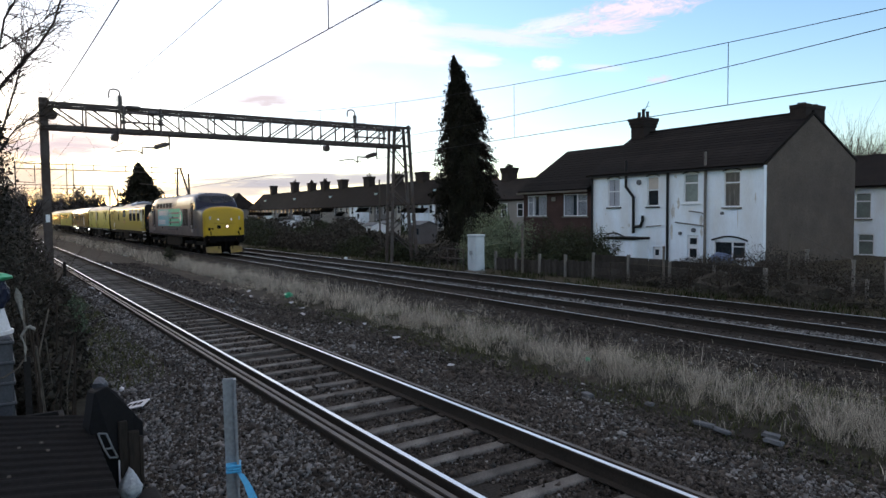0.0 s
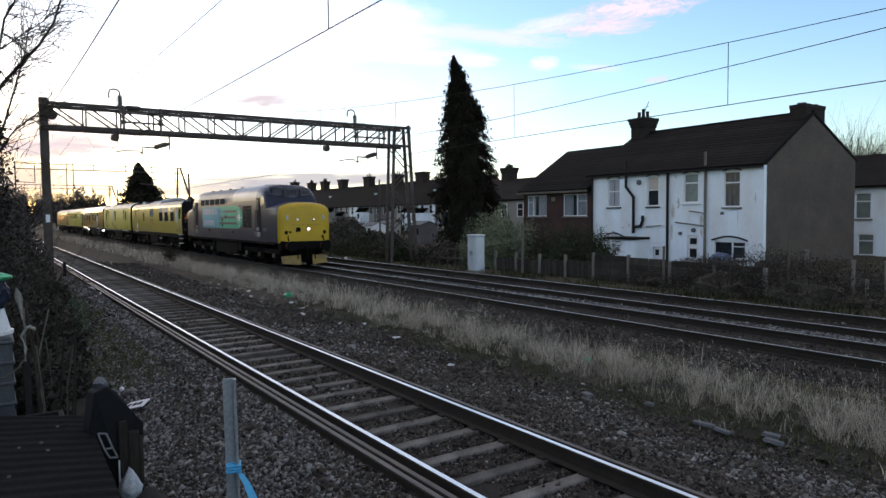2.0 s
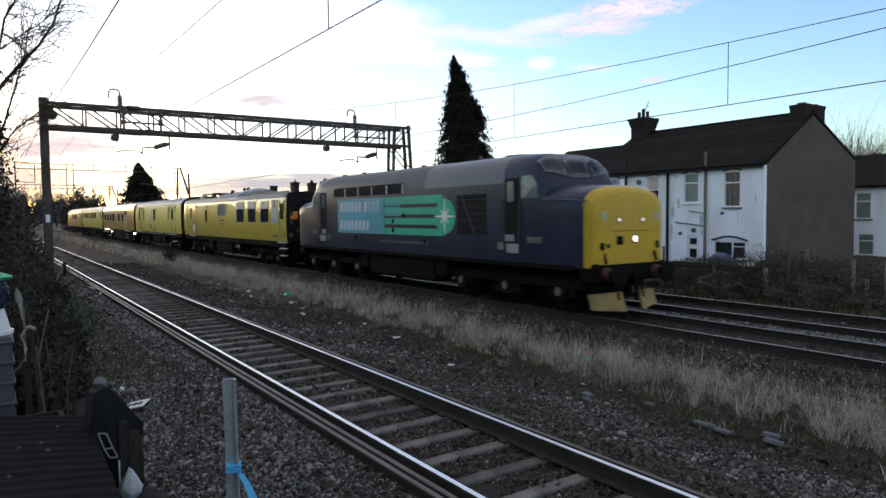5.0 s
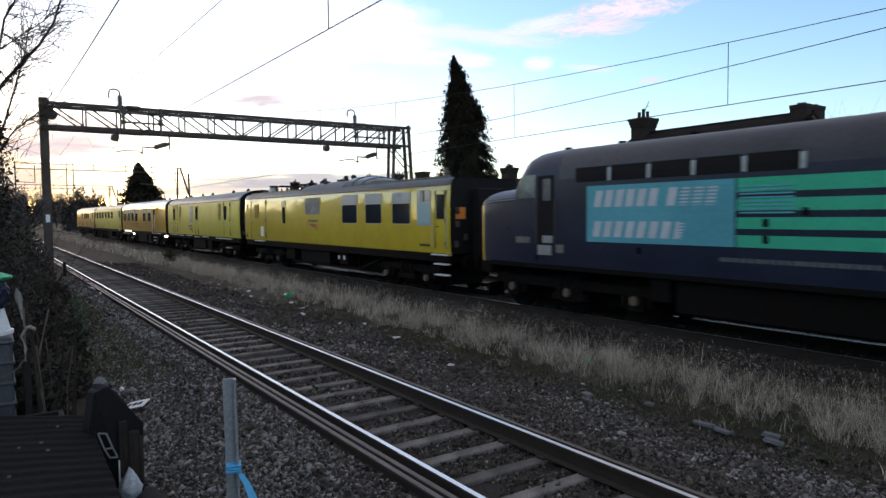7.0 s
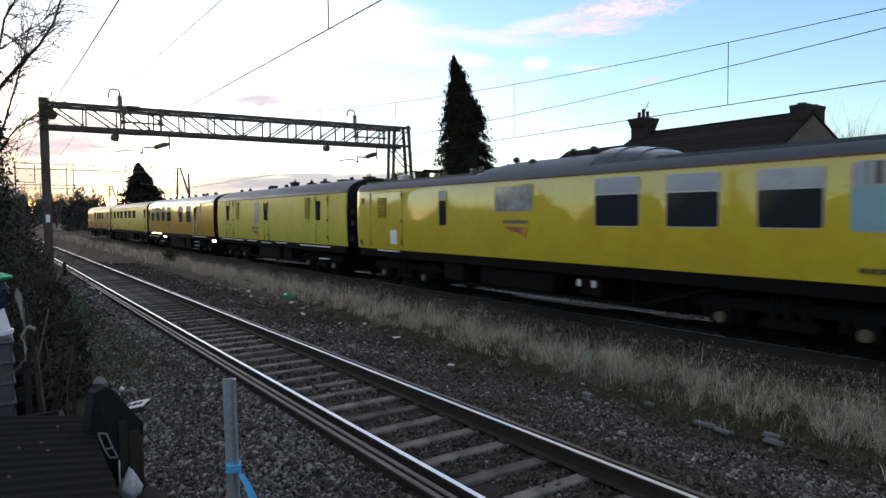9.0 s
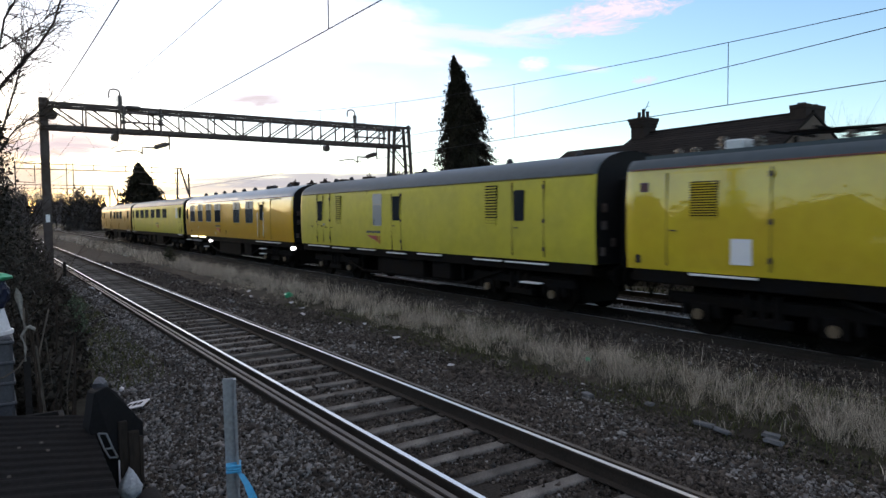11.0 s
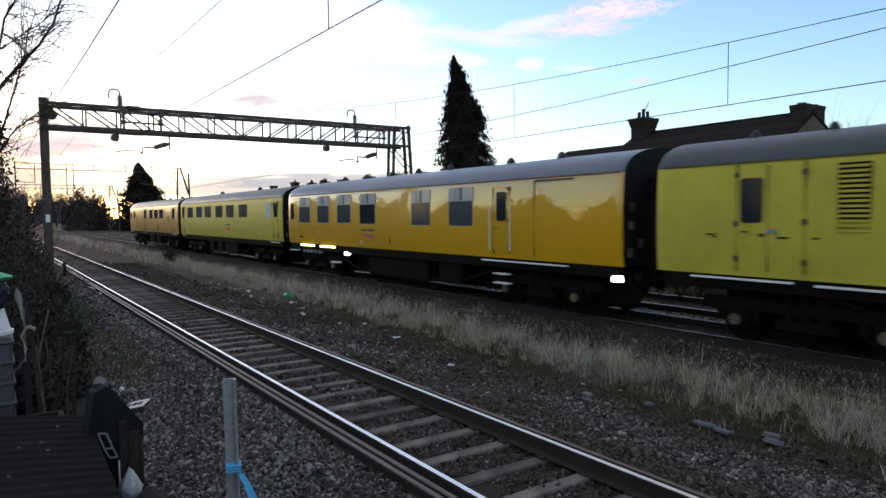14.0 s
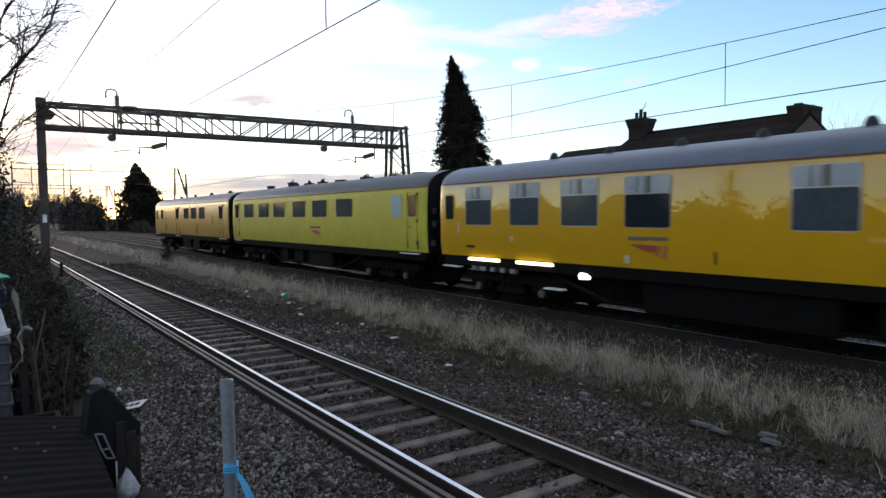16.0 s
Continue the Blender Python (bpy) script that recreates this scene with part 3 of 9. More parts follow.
def build_ballast():
    rng = np.random.default_rng(3)
    sets = []
    for xr, yr, n, s, cut in (((-9, -2.5), (1.2, 3.2), 20000, 0.018, -0.9), ((-17, -9), (1.6, 3.2), 14000, 0.02, -0.8), ((-34, -17), (2.0, 3.2), 9000, 0.026, -0.6),
                              ((-9, -1.5), (3.55, 5.0), 6000, 0.017, -0.3), ((-20, -9), (3.55, 5.0), 6500, 0.021, -0.3), ((-9, -1.5), (5.3, 6.9), 16000, 0.0165, -0.9), ((-9, -1.5), (6.6, 8.2), 7000, 0.017, -0.2),
                              ((-20, -9), (5.3, 6.8), 9000, 0.026, -0.6), ((-20, -9), (6.5, 8.0), 5000, 0.024, -0.2), ((-45, -20), (5.3, 7.6), 8000, 0.034, -0.4), ((-60, -2), (13.95, 15.1), 9000, 0.023, -0.4),
                              ((-40, -2), (12.15, 13.55), 6500, 0.019, -0.5), ((-40, -2), (15.5, 16.9), 4500, 0.021, -0.5), ((-26, 0), (10.2, 12.0), 5500, 0.018, -0.2),
                              ((-2.5, 9), (1.2, 3.2), 4500, 0.035, -0.9), ((-1.5, 9), (3.55, 5.0), 2500, 0.035, -0.5), ((-1.5, 9), (5.3, 8.0), 5500, 0.036, -0.6), ((-2, 24), (13.95, 15.1), 3500, 0.03, -0.4),
                              ((-45, -2), (10.9, 11.9), 3000, 0.022, -0.1), ((-10, -1.5), (5.6, 7.5), 8000, 0.0185, -0.9), ((-20, -9), (5.6, 7.6), 6000, 0.021, -0.9), ((-24, 0), (10.3, 12.1), 8000, 0.018, -0.9), ((-16, 6), (13.95, 15.1), 6000, 0.024, -0.9), ((-60, -2), (17.1, 18.1), 3500, 0.024, -0.2)):
        xs, ys = clumpy(rng, xr, yr, n, 0.9, cut)
        sets.append(stones(rng, xs, ys, s, ground_z))
    k, VV, FF = 0, [], []
    for V, F in sets:
        VV.append(V), FF.append(F + k)
        k += len(V)
    me = fast_mesh("ballast", np.concatenate(VV), np.concatenate(FF), [M["stone"], M["stone_brown"]])
    mid = np.concatenate([V.reshape(-1, 6, 3).mean(1) for V in VV])
    brown = np.array([0.45 + 0.5 * noise.noise((p[0] * 0.5, p[1] * 0.8, 4)) + (0.62 if 3.4 < p[1] < 5.1 else 0.36 if 5.3 < p[1] < 7.2 and p[0] > -14 else 0.5 if 5.3 < p[1] < 8.5 else 0.5 if 10 < p[1] < 13.7 or 15.4 < p[1] < 17 else (-0.35 if p[0] > -22 else 0.0) if 13.7 < p[1] < 15.3 else 0.15 if p[1] > 13 else 0.0) for p in mid])
    pick = np.repeat(np.random.default_rng(5).random(len(mid)) < brown, 8).astype(np.int32)
    me.polygons.foreach_set("material_index", pick)
    tagged(new("ballast_stones", me), "grey and brown crushed stone ballast round the tracks", "ballast", kind="stuff")


def blades(rng, xs, ys, h, w, lean):
    n = len(xs)
    z = ground_z(xs, ys) - 0.02
    a = rng.uniform(0, 2 * np.pi, n)
    d = np.stack([np.cos(a), np.sin(a), 0 * a], 1)
    side = np.stack([-np.sin(a), np.cos(a), 0 * a], 1) * (w * rng.uniform(0.6, 1.3, n))[:, None]
    root = np.stack([xs, ys, z], 1)
    hh = (h * rng.uniform(0.5, 1.15, n))[:, None]
    up = np.array([0, 0, 1.0])
    mid = root + up * hh * 0.6 + d * hh * lean * 0.35
    tip = root + up * hh + d * hh * lean * rng.uniform(0.4, 1.6, n)[:, None]
    V = np.stack([root - side, root + side, mid + side * 0.8, mid - side * 0.8, tip], 1).reshape(-1, 3)
    k = (np.arange(n) * 5)[:, None]
    F = np.concatenate([k + np.array([[0, 1, 2]]), k + np.array([[0, 2, 3]]), k + np.array([[3, 2, 4]])])
    return V, F


def tufts(rng, xr, yr, n, per, spread, f, cut):
    """Roots gathered in tufts."""
    xs, ys = clumpy(rng, xr, yr, n, f, cut)
    tall = np.repeat(rng.uniform(0.4, 1.2, len(xs)), per)
    xs, ys = np.repeat(xs, per), np.repeat(ys, per)
    return xs + rng.normal(0, spread, len(xs)), ys + rng.normal(0, spread * 0.7, len(ys)), tall


def seed_heads(rng, tips, w):
    """A narrow feathery head of two crossed spikelets at each stem's tip."""
    n = len(tips)
    d = rng.normal(0, 0.35, (n, 3)) + np.array([0, 0, 1.0])
    d /= np.linalg.norm(d, axis=1)[:, None]
    s = np.cross(d, rng.normal(size=(n, 3)))
    s /= np.linalg.norm(s, axis=1)[:, None] + 1e-9
    ln = rng.uniform(0.03, 0.075, n)[:, None]
    V = np.stack([tips - d * ln * 0.6, tips + s * w, tips + d * ln, tips - s * w], 1).reshape(-1, 3)
    k = (np.arange(n) * 4)[:, None]
    return V, np.concatenate([k + np.array([[0, 1, 2]]), k + np.array([[0, 2, 3]])])


def build_grass():
    rng = np.random.default_rng(8)
    k, VV, FF = 0, [], []
    # x stretch, y stretch, tufts, stems in each, spread, height, half width, cut, patch size, lean, heads
    for xr, yr, n, per, sp, h, w, cut, f, lean, heads in (
            ((-16, 1), (8.3, 9.9), 400, 26, 0.05, 0.36, 0.0019, -0.1, 1.1, 1.15, 0.0), ((-16, 1), (8.4, 9.8), 300, 15, 0.05, 0.56, 0.0016, -0.02, 1.6, 0.75, 0.5),
            ((-16, 1), (8.2, 10.8), 420, 8, 0.1, 0.16, 0.0022, -0.1, 0.55, 1.2, 0.0),
            ((-40, -16), (8.4, 10.1), 560, 18, 0.07, 0.36, 0.0042, -0.2, 0.8, 0.85, 0.0), ((-40, -16), (8.6, 10.1), 350, 11, 0.09, 0.56, 0.0034, -0.05, 0.9, 0.5, 0.5),
            ((-110, -40), (8.3, 10.6), 700, 9, 0.2, 0.45, 0.014, -0.05, 0.4, 0.8, 0.0),
            ((1, 24), (8.6, 10.4), 420, 12, 0.09, 0.45, 0.0045, 0.0, 0.5, 0.8, 0.2),
            ((-30, -3), (7.6, 8.7), 110, 9, 0.07, 0.2, 0.004, 0.15, 0.6, 1.0, 0.0), ((-30, 1), (10.3, 11.4), 90, 9, 0.07, 0.32, 0.004, 0.15, 0.7, 0.8, 0.3)):
        xs, ys, tall = tufts(rng, xr, yr, n, per, sp, f, cut)
        V, F = blades(rng, xs, ys, h * tall, w, lean)
        if heads:
            tips = V.reshape(-1, 5, 3)[:, 4]
            HV, HF = seed_heads(rng, tips[rng.random(len(tips)) < heads], w * 2.0)
            VV.append(HV), FF.append(HF + k)
            k += len(HV)
        VV.append(V), FF.append(F + k)
        k += len(V)
    tagged(new("dry_grass", fast_mesh("dry_grass", np.concatenate(VV), np.concatenate(FF), [M["straw"]])), "tall dry straw-coloured grass between the tracks", "grass", kind="stuff")
    k, VV, FF = 0, [], []
    for xr, yr, n, h, w, cut in (((-17, 1), (7.6, 10.9), 6000, 0.13, 0.006, -0.1), ((-32, -12), (1.3, 2.6), 4500, 0.16, 0.007, -0.1)):
        xs, ys = clumpy(rng, xr, yr, n, cut=cut)
        V, F = blades(rng, xs, ys, h, w, 0.6)
        VV.append(V), FF.append(F + k)
        k += len(V)
    xs, ys = clumpy(rng, (-22, 1), (7.2, 8.9), 15000, 0.7, -0.3)
    V, F = blades(rng, xs, ys, 0.06, 0.007, 1.6)
    xs, ys = clumpy(rng, (-60, -3), (18.0, 21.5), 6000, 0.55, 0.0)
    V2, F2 = blades(rng, xs, ys, 0.28, 0.012, 0.8)
    V, F = np.concatenate([V, V2]), np.concatenate([F, F2 + len(V)])
    tagged(new("moss", fast_mesh("moss", V, F, [M["moss"]])), "dark low moss and weeds at the edge of the ballast", "moss", kind="stuff")
    tagged(new("green_grass", fast_mesh("green_grass", np.concatenate(VV), np.concatenate(FF), [M["greengrass"]])), "low dull green grass and weeds on the verge", "grass", kind="stuff")


build_ballast()
build_grass()
# ---------------------------------------------------------------- overhead line
GX = -34.5


def build_gantry(x, y0, y1, label, detail=True):
    g = thing("overhead_line_gantry", pose(x, 0, 0), label, "railway gantry", "overhead line gantries")
    zb0, zt0, zb1, zt1 = 6.5, 7.5, 6.5, 7.55
    W2 = 0.58
    bm = bmesh.new()
    for sx in (-1, 1):
        bar(bm, (sx * 0.14, y0, -0.5), (sx * 0.14, y0, 7.75), 0.34, 0.03)
    box(bm, -0.14, 0.14, y0 - 0.02, y0 + 0.02, -0.5, 7.7)
    box(bm, -0.2, 0.2, y0 - 0.18, y0 + 0.18, 7.6, 7.8, 0.04)
    rod(bm, (0.05, y0 + 0.3, 7.05), (0.3, y0 + 0.3, 7.05), 0.22, 14)
    box(bm, -0.12, 0.2, y0 + 0.1, y0 + 0.34, 7.1, 7.4, 0.04)
    part("mast", bm, M["steel"], g, "rusty grey steel channel mast")
    bm = bmesh.new()
    ya, yb, yc, yd, WM = y1 - 0.95, y1 - 1.25, y1 + 0.0, y1 + 0.5, 0.3
    for sx in (-1, 1):
        bar(bm, (sx * WM, ya, 7.6), (sx * WM, yb, -0.4), 0.09, 0.16)
        bar(bm, (sx * WM, yc, 7.75), (sx * WM, yd, -0.4), 0.09, 0.18)
        zs = [7.5, 6.4, 5.2, 4.0, 2.8, 1.6, 0.3]
        for i, (za, zb) in enumerate(zip(zs, zs[1:])):
            fa, fb = (7.6 - za) / 8.0, (7.6 - zb) / 8.0
            L = lambda f: (sx * WM, ya + (yb - ya) * f, 7.6 - 8.0 * f)
            R = lambda f: (sx * WM, yc + (yd - yc) * f, 7.6 - 8.0 * f)
            bar(bm, L(fa), R(fb), 0.03, 0.06) if i % 2 else bar(bm, R(fa), L(fb), 0.03, 0.06)
    part("lattice_mast", bm, M["steel"], g, "braced lattice steel mast")
    for zz0, zz1, nm in ((zb0, zb1, "lower_chord"), (zt0, zt1, "upper_chord")):
        bm = bmesh.new()
        for sx in (-1, 1):
            bar(bm, (sx * W2, y0, zz0), (sx * W2, y1, zz1), 0.1, 0.15)
        part(nm, bm, M["steel"], g)
    # paired panels in both truss planes, the diagonals leaning away from the middle
    n, pitch = 12, 1.41
    ys = [y0 + 0.18 + pitch * i for i in range(n + 1)]
    for i in range(n):
        lean = ((ys[i], zt0), (ys[i + 1], zb0)) if i < 6 else ((ys[i], zb0), (ys[i + 1], zt0))
        for nm, p, q, w, h in (*[("upright", (sx * W2, ys[i + 1], zb0), (sx * W2, ys[i + 1], zt0), 0.06, 0.07) for sx in (-1, 1)],
                               *[("brace", (sx * W2, *lean[0]), (sx * W2, *lean[1]), 0.06, 0.06) for sx in (-1, 1)],
                               ("cross_bar", (-W2, ys[i + 1], zb0), (W2, ys[i + 1], zb0), 0.05, 0.06), ("cross_bar", (-W2, ys[i + 1], zt0), (W2, ys[i], zt0), 0.05, 0.06)):
            bm = bmesh.new()
            bar(bm, p, q, w, h)
            part(nm, bm, M["steel"], g)
    bm = bmesh.new()
    for sx in (-1, 1):
        bar(bm, (sx * W2, y0 - 0.1, zb0), (sx * 0.14, y0 - 0.1, zb0 - 0.02), 0.1, 0.14)
        bar(bm, (sx * W2, y0 - 0.1, zt0), (sx * 0.14, y0 - 0.1, zt0 - 0.02), 0.1, 0.14)
    part("head_plate", bm, M["steel"], g)
    if not detail:
        return g
    # switch frames, insulators, horns, arms; y of the frame's two uprights, horn, hanger and weight
    F = W2 + 0.08
    for ya, yb, yh, yr, yw in ((5.45, 7.05, 5.42, 7.5, 5.03), (17.25, 19.05, 17.55, 18.82, 15.45)):
        bm = bmesh.new()
        for zz in (6.86, 7.28):
            rod(bm, (F, ya - 0.15, zz), (F, yb + 0.15, zz), 0.045)
        for yy in (ya, yb):
            rod(bm, (F, yy, 6.4), (F, yy, 7.6), 0.05)
            for k in range(5):
                rod(bm, (F, yy, 6.78 + 0.13 * k), (F, yy, 6.83 + 0.13 * k), 0.11, 10)
        part("switch_frame", bm, M["insul"], g, "isolator switch frame with ribbed insulators")
        bm = bmesh.new()
        box(bm, F - 0.1, F + 0.1, yb - 0.55, yb - 0.1, 7.3, 7.46, 0.03)
        part("switch_box", bm, M["insul"], g)
        bm = bmesh.new()
        box(bm, F - 0.1, F + 0.1, ya + 0.1, ya + 0.7, 7.5, 7.62, 0.03)
        part("switch_box", bm, M["insul"], g)
        bm = bmesh.new()
        rod(bm, (0, yh, 7.5), (0, yh, 8.15), 0.075)
        for k in range(6):
            rod(bm, (0, yh, 7.68 + 0.08 * k), (0, yh, 7.72 + 0.08 * k), 0.12, 10)
        tube(bm, [(0, yh, 8.1), (0, yh, 8.3), (0, yh - 0.08, 8.4), (0, yh - 0.25, 8.44), (0, yh - 0.42, 8.38), (0, yh - 0.47, 8.2), (0, yh - 0.46, 8.02)], 0.04, 6)
        part("insulator_horn", bm, M["insul"], g)
        bm = bmesh.new()
        rod(bm, (F, yw + 0.3, 6.45), (F, yw + 0.15, 6.25), 0.04)
        rod(bm, (F - 0.1, yw, 6.14), (F + 0.1, yw + 0.04, 6.12), 0.17, 14)
        part("balance_weight", bm, M["insul"], g)
        bm = bmesh.new()
        rod(bm, (0.2, yr, 6.45), (0.2, yr, 5.72), 0.04)
        rod(bm, (0.2, yr, 6.02), (0.2, yr - 0.68, 5.8), 0.07, 8)
        for k in range(8):
            rod(bm, (0.2, yr - 0.12 - 0.07 * k, 5.99 - 0.023 * k), (0.2, yr - 0.16 - 0.07 * k, 5.977 - 0.023 * k), 0.125, 10)
        tube(bm, [(0.2, yr - 0.66, 5.8), (0.2, yr - 0.9, 5.79), (0.2, yr - 1.22, 5.8), (0.2, yr - 1.22, 5.45)], 0.045, 6)
        tube(bm, [(0.2, yr - 1.22, 5.5), (0.2, yr - 1.45, 5.62), (0.2, yr - 1.9, 5.62), (0.2, yr - 2.4, 5.52)], 0.03, 5)
        part("registration_arm", bm, M["insul"], g)
    bm = bmesh.new()
    box(bm, -0.02, 0.02, y0 - 0.08, y0 + 0.08, 2.32, 2.66)
    part("number_plate", bm, M["white"], g, "small white plate on the mast").matrix_basis = pose(0.17, 0, 0)
    return g


build_gantry(GX, 2.33, 20.9, "rusty steel lattice gantry spanning all three tracks")


def build_wire(name, pts, r, label):
    bm = bmesh.new()
    tube(bm, pts, r, 5)
    return solo(name, bm, M["wire"], label, "wire", group="overhead wires")


def sag(y, xa, za, xb, zb, dip, n=14):
    return [(xa + (xb - xa) * i / n, y, za + (zb - za) * i / n - dip * 4 * (i / n) * (1 - i / n)) for i in range(n + 1)]


def build_catenary(y, z_con, z_sup, z_low, span, drops, r=0.0095):
    con = build_wire("contact_wire", [(GX - 170, y, z_con), (GX - 60, y, z_con), (GX, y, z_con), (GX + span, y, z_con)], r, "taut dark contact wire over a track")
    build_wire("catenary_wire", sag(y, GX, z_sup, GX + span, z_sup, z_sup - z_low, 24), r * 0.85, "sagging dark catenary wire over a track")
    build_wire("catenary_wire", sag(y, GX - 56, z_sup, GX, z_sup, 0.9), r * 0.8, "sagging dark catenary wire over a track")
    for x in drops:
        f = (x - GX) / span
        z = z_sup - (z_sup - z_low) * 4 * f * (1 - f)
        bm = bmesh.new()
        rod(bm, (x, y, z), (x, y, z_con), 0.009, 4)
        part("dropper", bm, M["wire"], con)


build_catenary(MID_Y, 4.70, 7.95, 5.9, 65.0, (-28.7, -21.9, -15.11, -8.3, -1.5, 5.3))
build_catenary(NEAR_Y, 5.22, 7.4, 6.95, 65.0, (-28.0, -9.2, 2.0), 0.0085)
build_wire("feeder_wire", sag(21.07, GX, 7.2, GX + 60, 10.5, 1.04), 0.014, "dark feeder wire slung from the lattice mast")
build_wire("feeder_wire", sag(2.36, GX, 7.0, GX + 60, 7.4, 0.4), 0.015, "dark feeder wire slung from the channel mast")
build_wire("feeder_wire", sag(2.36, GX - 110, 7.0, GX, 7.0, 0.9), 0.014, "dark feeder wire slung from the channel mast")


def build_far_portal(x):
    """A slim portal further down the line: two thin beams on a lattice post, with hangers."""
    g = thing("overhead_line_gantry", pose(x, 0, 0), "slim dark overhead line portal far down the tracks", "railway gantry", "overhead line gantries")
    for z, nm in ((8.72, "upper_beam"), (8.1, "lower_beam")):
        bm = bmesh.new()
        bar(bm, (0, 3.1, z + 0.1), (0, 21.4, z), 0.09, 0.1)
        part(nm, bm, M["steel"], g)
    for y0, y1 in ((20.7, 20.4), (22.0, 22.2), (21.0, 22.0)):
        bm = bmesh.new()
        bar(bm, (0, y0, 8.8 if y0 < 21.5 else 8.1), (0, y1, -0.4 if y1 != 22.0 else 5.4), 0.2, 0.2)
        part("post", bm, M["steel"], g)
    bm = bmesh.new()
    bar(bm, (0, 3.1, 9.0), (0, 3.1, -0.4), 0.14, 0.14)
    part("post", bm, M["steel"], g)
    for y, lo, hi in ((8.2, 5.2, 9.1), (8.9, 5.2, 9.1), (11.1, 8.1, 9.0), (17.6, 6.6, 8.9), (5.0, 6.6, 8.7), (20.4, 6.8, 8.7), (14.6, 8.1, 9.0)):
        bm = bmesh.new()
        bar(bm, (0, y, lo), (0, y, hi), 0.09, 0.09)
        if lo in (6.6, 6.8):
            bar(bm, (0, y, lo), (0, y - 1.6, lo + 0.1), 0.07, 0.07)
        part("hanger", bm, M["steel"], g)


build_far_portal(-90.5)
build_far_portal(-146.5)
build_far_portal(-202.5)
# ---------------------------------------------------------------- houses
def build_window(parent, x0, x1, z0, z1, y, split="sash", curtain=False, sill=True, frame_m=None, t=0.055, glass=None, upper=None):
    """A window in a wall that faces -y: outer frame, bars, pane behind them, sill."""
    w = new("window")
    w.parent = parent
    fm = frame_m or M["frame"]
    bm = bmesh.new()
    ya, yb = y + 0.04, y + 0.12
    box(bm, x0, x0 + t, ya, yb, z0, z1)
    box(bm, x1 - t, x1, ya, yb, z0, z1)
    box(bm, x0 + t, x1 - t, ya, yb, z0, z0 + t)
    box(bm, x0 + t, x1 - t, ya, yb, z1 - t, z1)
    if split == "sash":
        zm = z0 + (z1 - z0) * 0.55
        box(bm, x0 + t, x1 - t, ya, yb, zm - 0.035, zm + 0.035)
    elif split == "top":
        zm = z0 + (z1 - z0) * 0.68
        box(bm, x0 + t, x1 - t, ya, yb, zm - 0.04, zm + 0.04)
    elif split == "two":
        xm = x0 + (x1 - x0) * 0.58
        box(bm, xm - 0.04, xm + 0.04, ya, yb, z0 + t, z1 - t)
        box(bm, xm, x1 - t, ya, yb, z0 + (z1 - z0) * 0.66, z0 + (z1 - z0) * 0.66 + 0.05)
    elif split == "two_left":
        xm = x0 + (x1 - x0) * 0.3
        box(bm, xm - 0.04, xm + 0.04, ya, yb, z0 + t, z1 - t)
        box(bm, x0 + t, xm, ya, yb, z0 + (z1 - z0) * 0.66, z0 + (z1 - z0) * 0.66 + 0.05)
    part("frame", bm, fm, w)
    bm = bmesh.new()
    box(bm, x0 + t * 0.5, x1 - t * 0.5, y + 0.085, y + 0.1, z0 + t * 0.5, z1 - t * 0.5)
    part("pane", bm, glass or M["pane"], w)
    if upper:
        bm = bmesh.new()
        box(bm, x0 + t, x1 - t, y + 0.07, y + 0.082, z0 + (z1 - z0) * 0.58, z1 - t)
        part("blind", bm, upper, w)
    if curtain:
        for s in (0, 1):
            bm = bmesh.new()
            a = x0 + t if s == 0 else x1 - t - (x1 - x0) * 0.4
            for k in range(8):
                xx = a + (x1 - x0) * 0.4 * k / 8
                rod(bm, (xx + 0.02, y + 0.075, z0 + t), (xx + 0.02, y + 0.075, z1 - t), 0.028, 6)
            part("curtain", bm, M["curtain"], w)
    if sill:
        bm = bmesh.new()
        box(bm, x0 - 0.1, x1 + 0.1, y - 0.09, y + 0.05, z0 - 0.1, z0 - 0.01, 0.012)
        part("sill", bm, M["concrete"] if sill is True else sill, w)
    return w


def wall_with_holes(x0, x1, z0, z1, y0, y1, holes):
    """A wall along x with openings cut right through."""
    bm = bmesh.new()
    xs = sorted({x0, x1, *[h[0] for h in holes], *[h[1] for h in holes]})
    for a, b in zip(xs, xs[1:]):
        hs = sorted([h for h in holes if h[0] <= a + 1e-6 and h[1] >= b - 1e-6], key=lambda h: h[2])
        z = z0
        for h in hs:
            if h[2] > z + 1e-6:
                box(bm, a, b, y0, y1, z, h[2])
            z = h[3]
        if z1 > z + 1e-6:
            box(bm, a, b, y0, y1, z, z1)
    bmesh.ops.remove_doubles(bm, verts=bm.verts, dist=1e-5)
    return bm


def roof_slab(bm, a, b, c, d, t=0.14):
    """A thick roof slope with corners a, b (eave) and c, d (ridge)."""
    a, b, c, d = (Vector(p) for p in (a, b, c, d))
    n = (b - a).cross(d - a).normalized()
    if n.z < 0:
        n = -n
    lo = [bm.verts.new(p) for p in (a, b, c, d)]
    hi = [bm.verts.new(p + n * t) for p in (a, b, c, d)]
    bm.faces.new(lo), bm.faces.new(hi)
    for i in range(4):
        j = (i + 1) % 4
        bm.faces.new((lo[i], lo[j], hi[j], hi[i]))


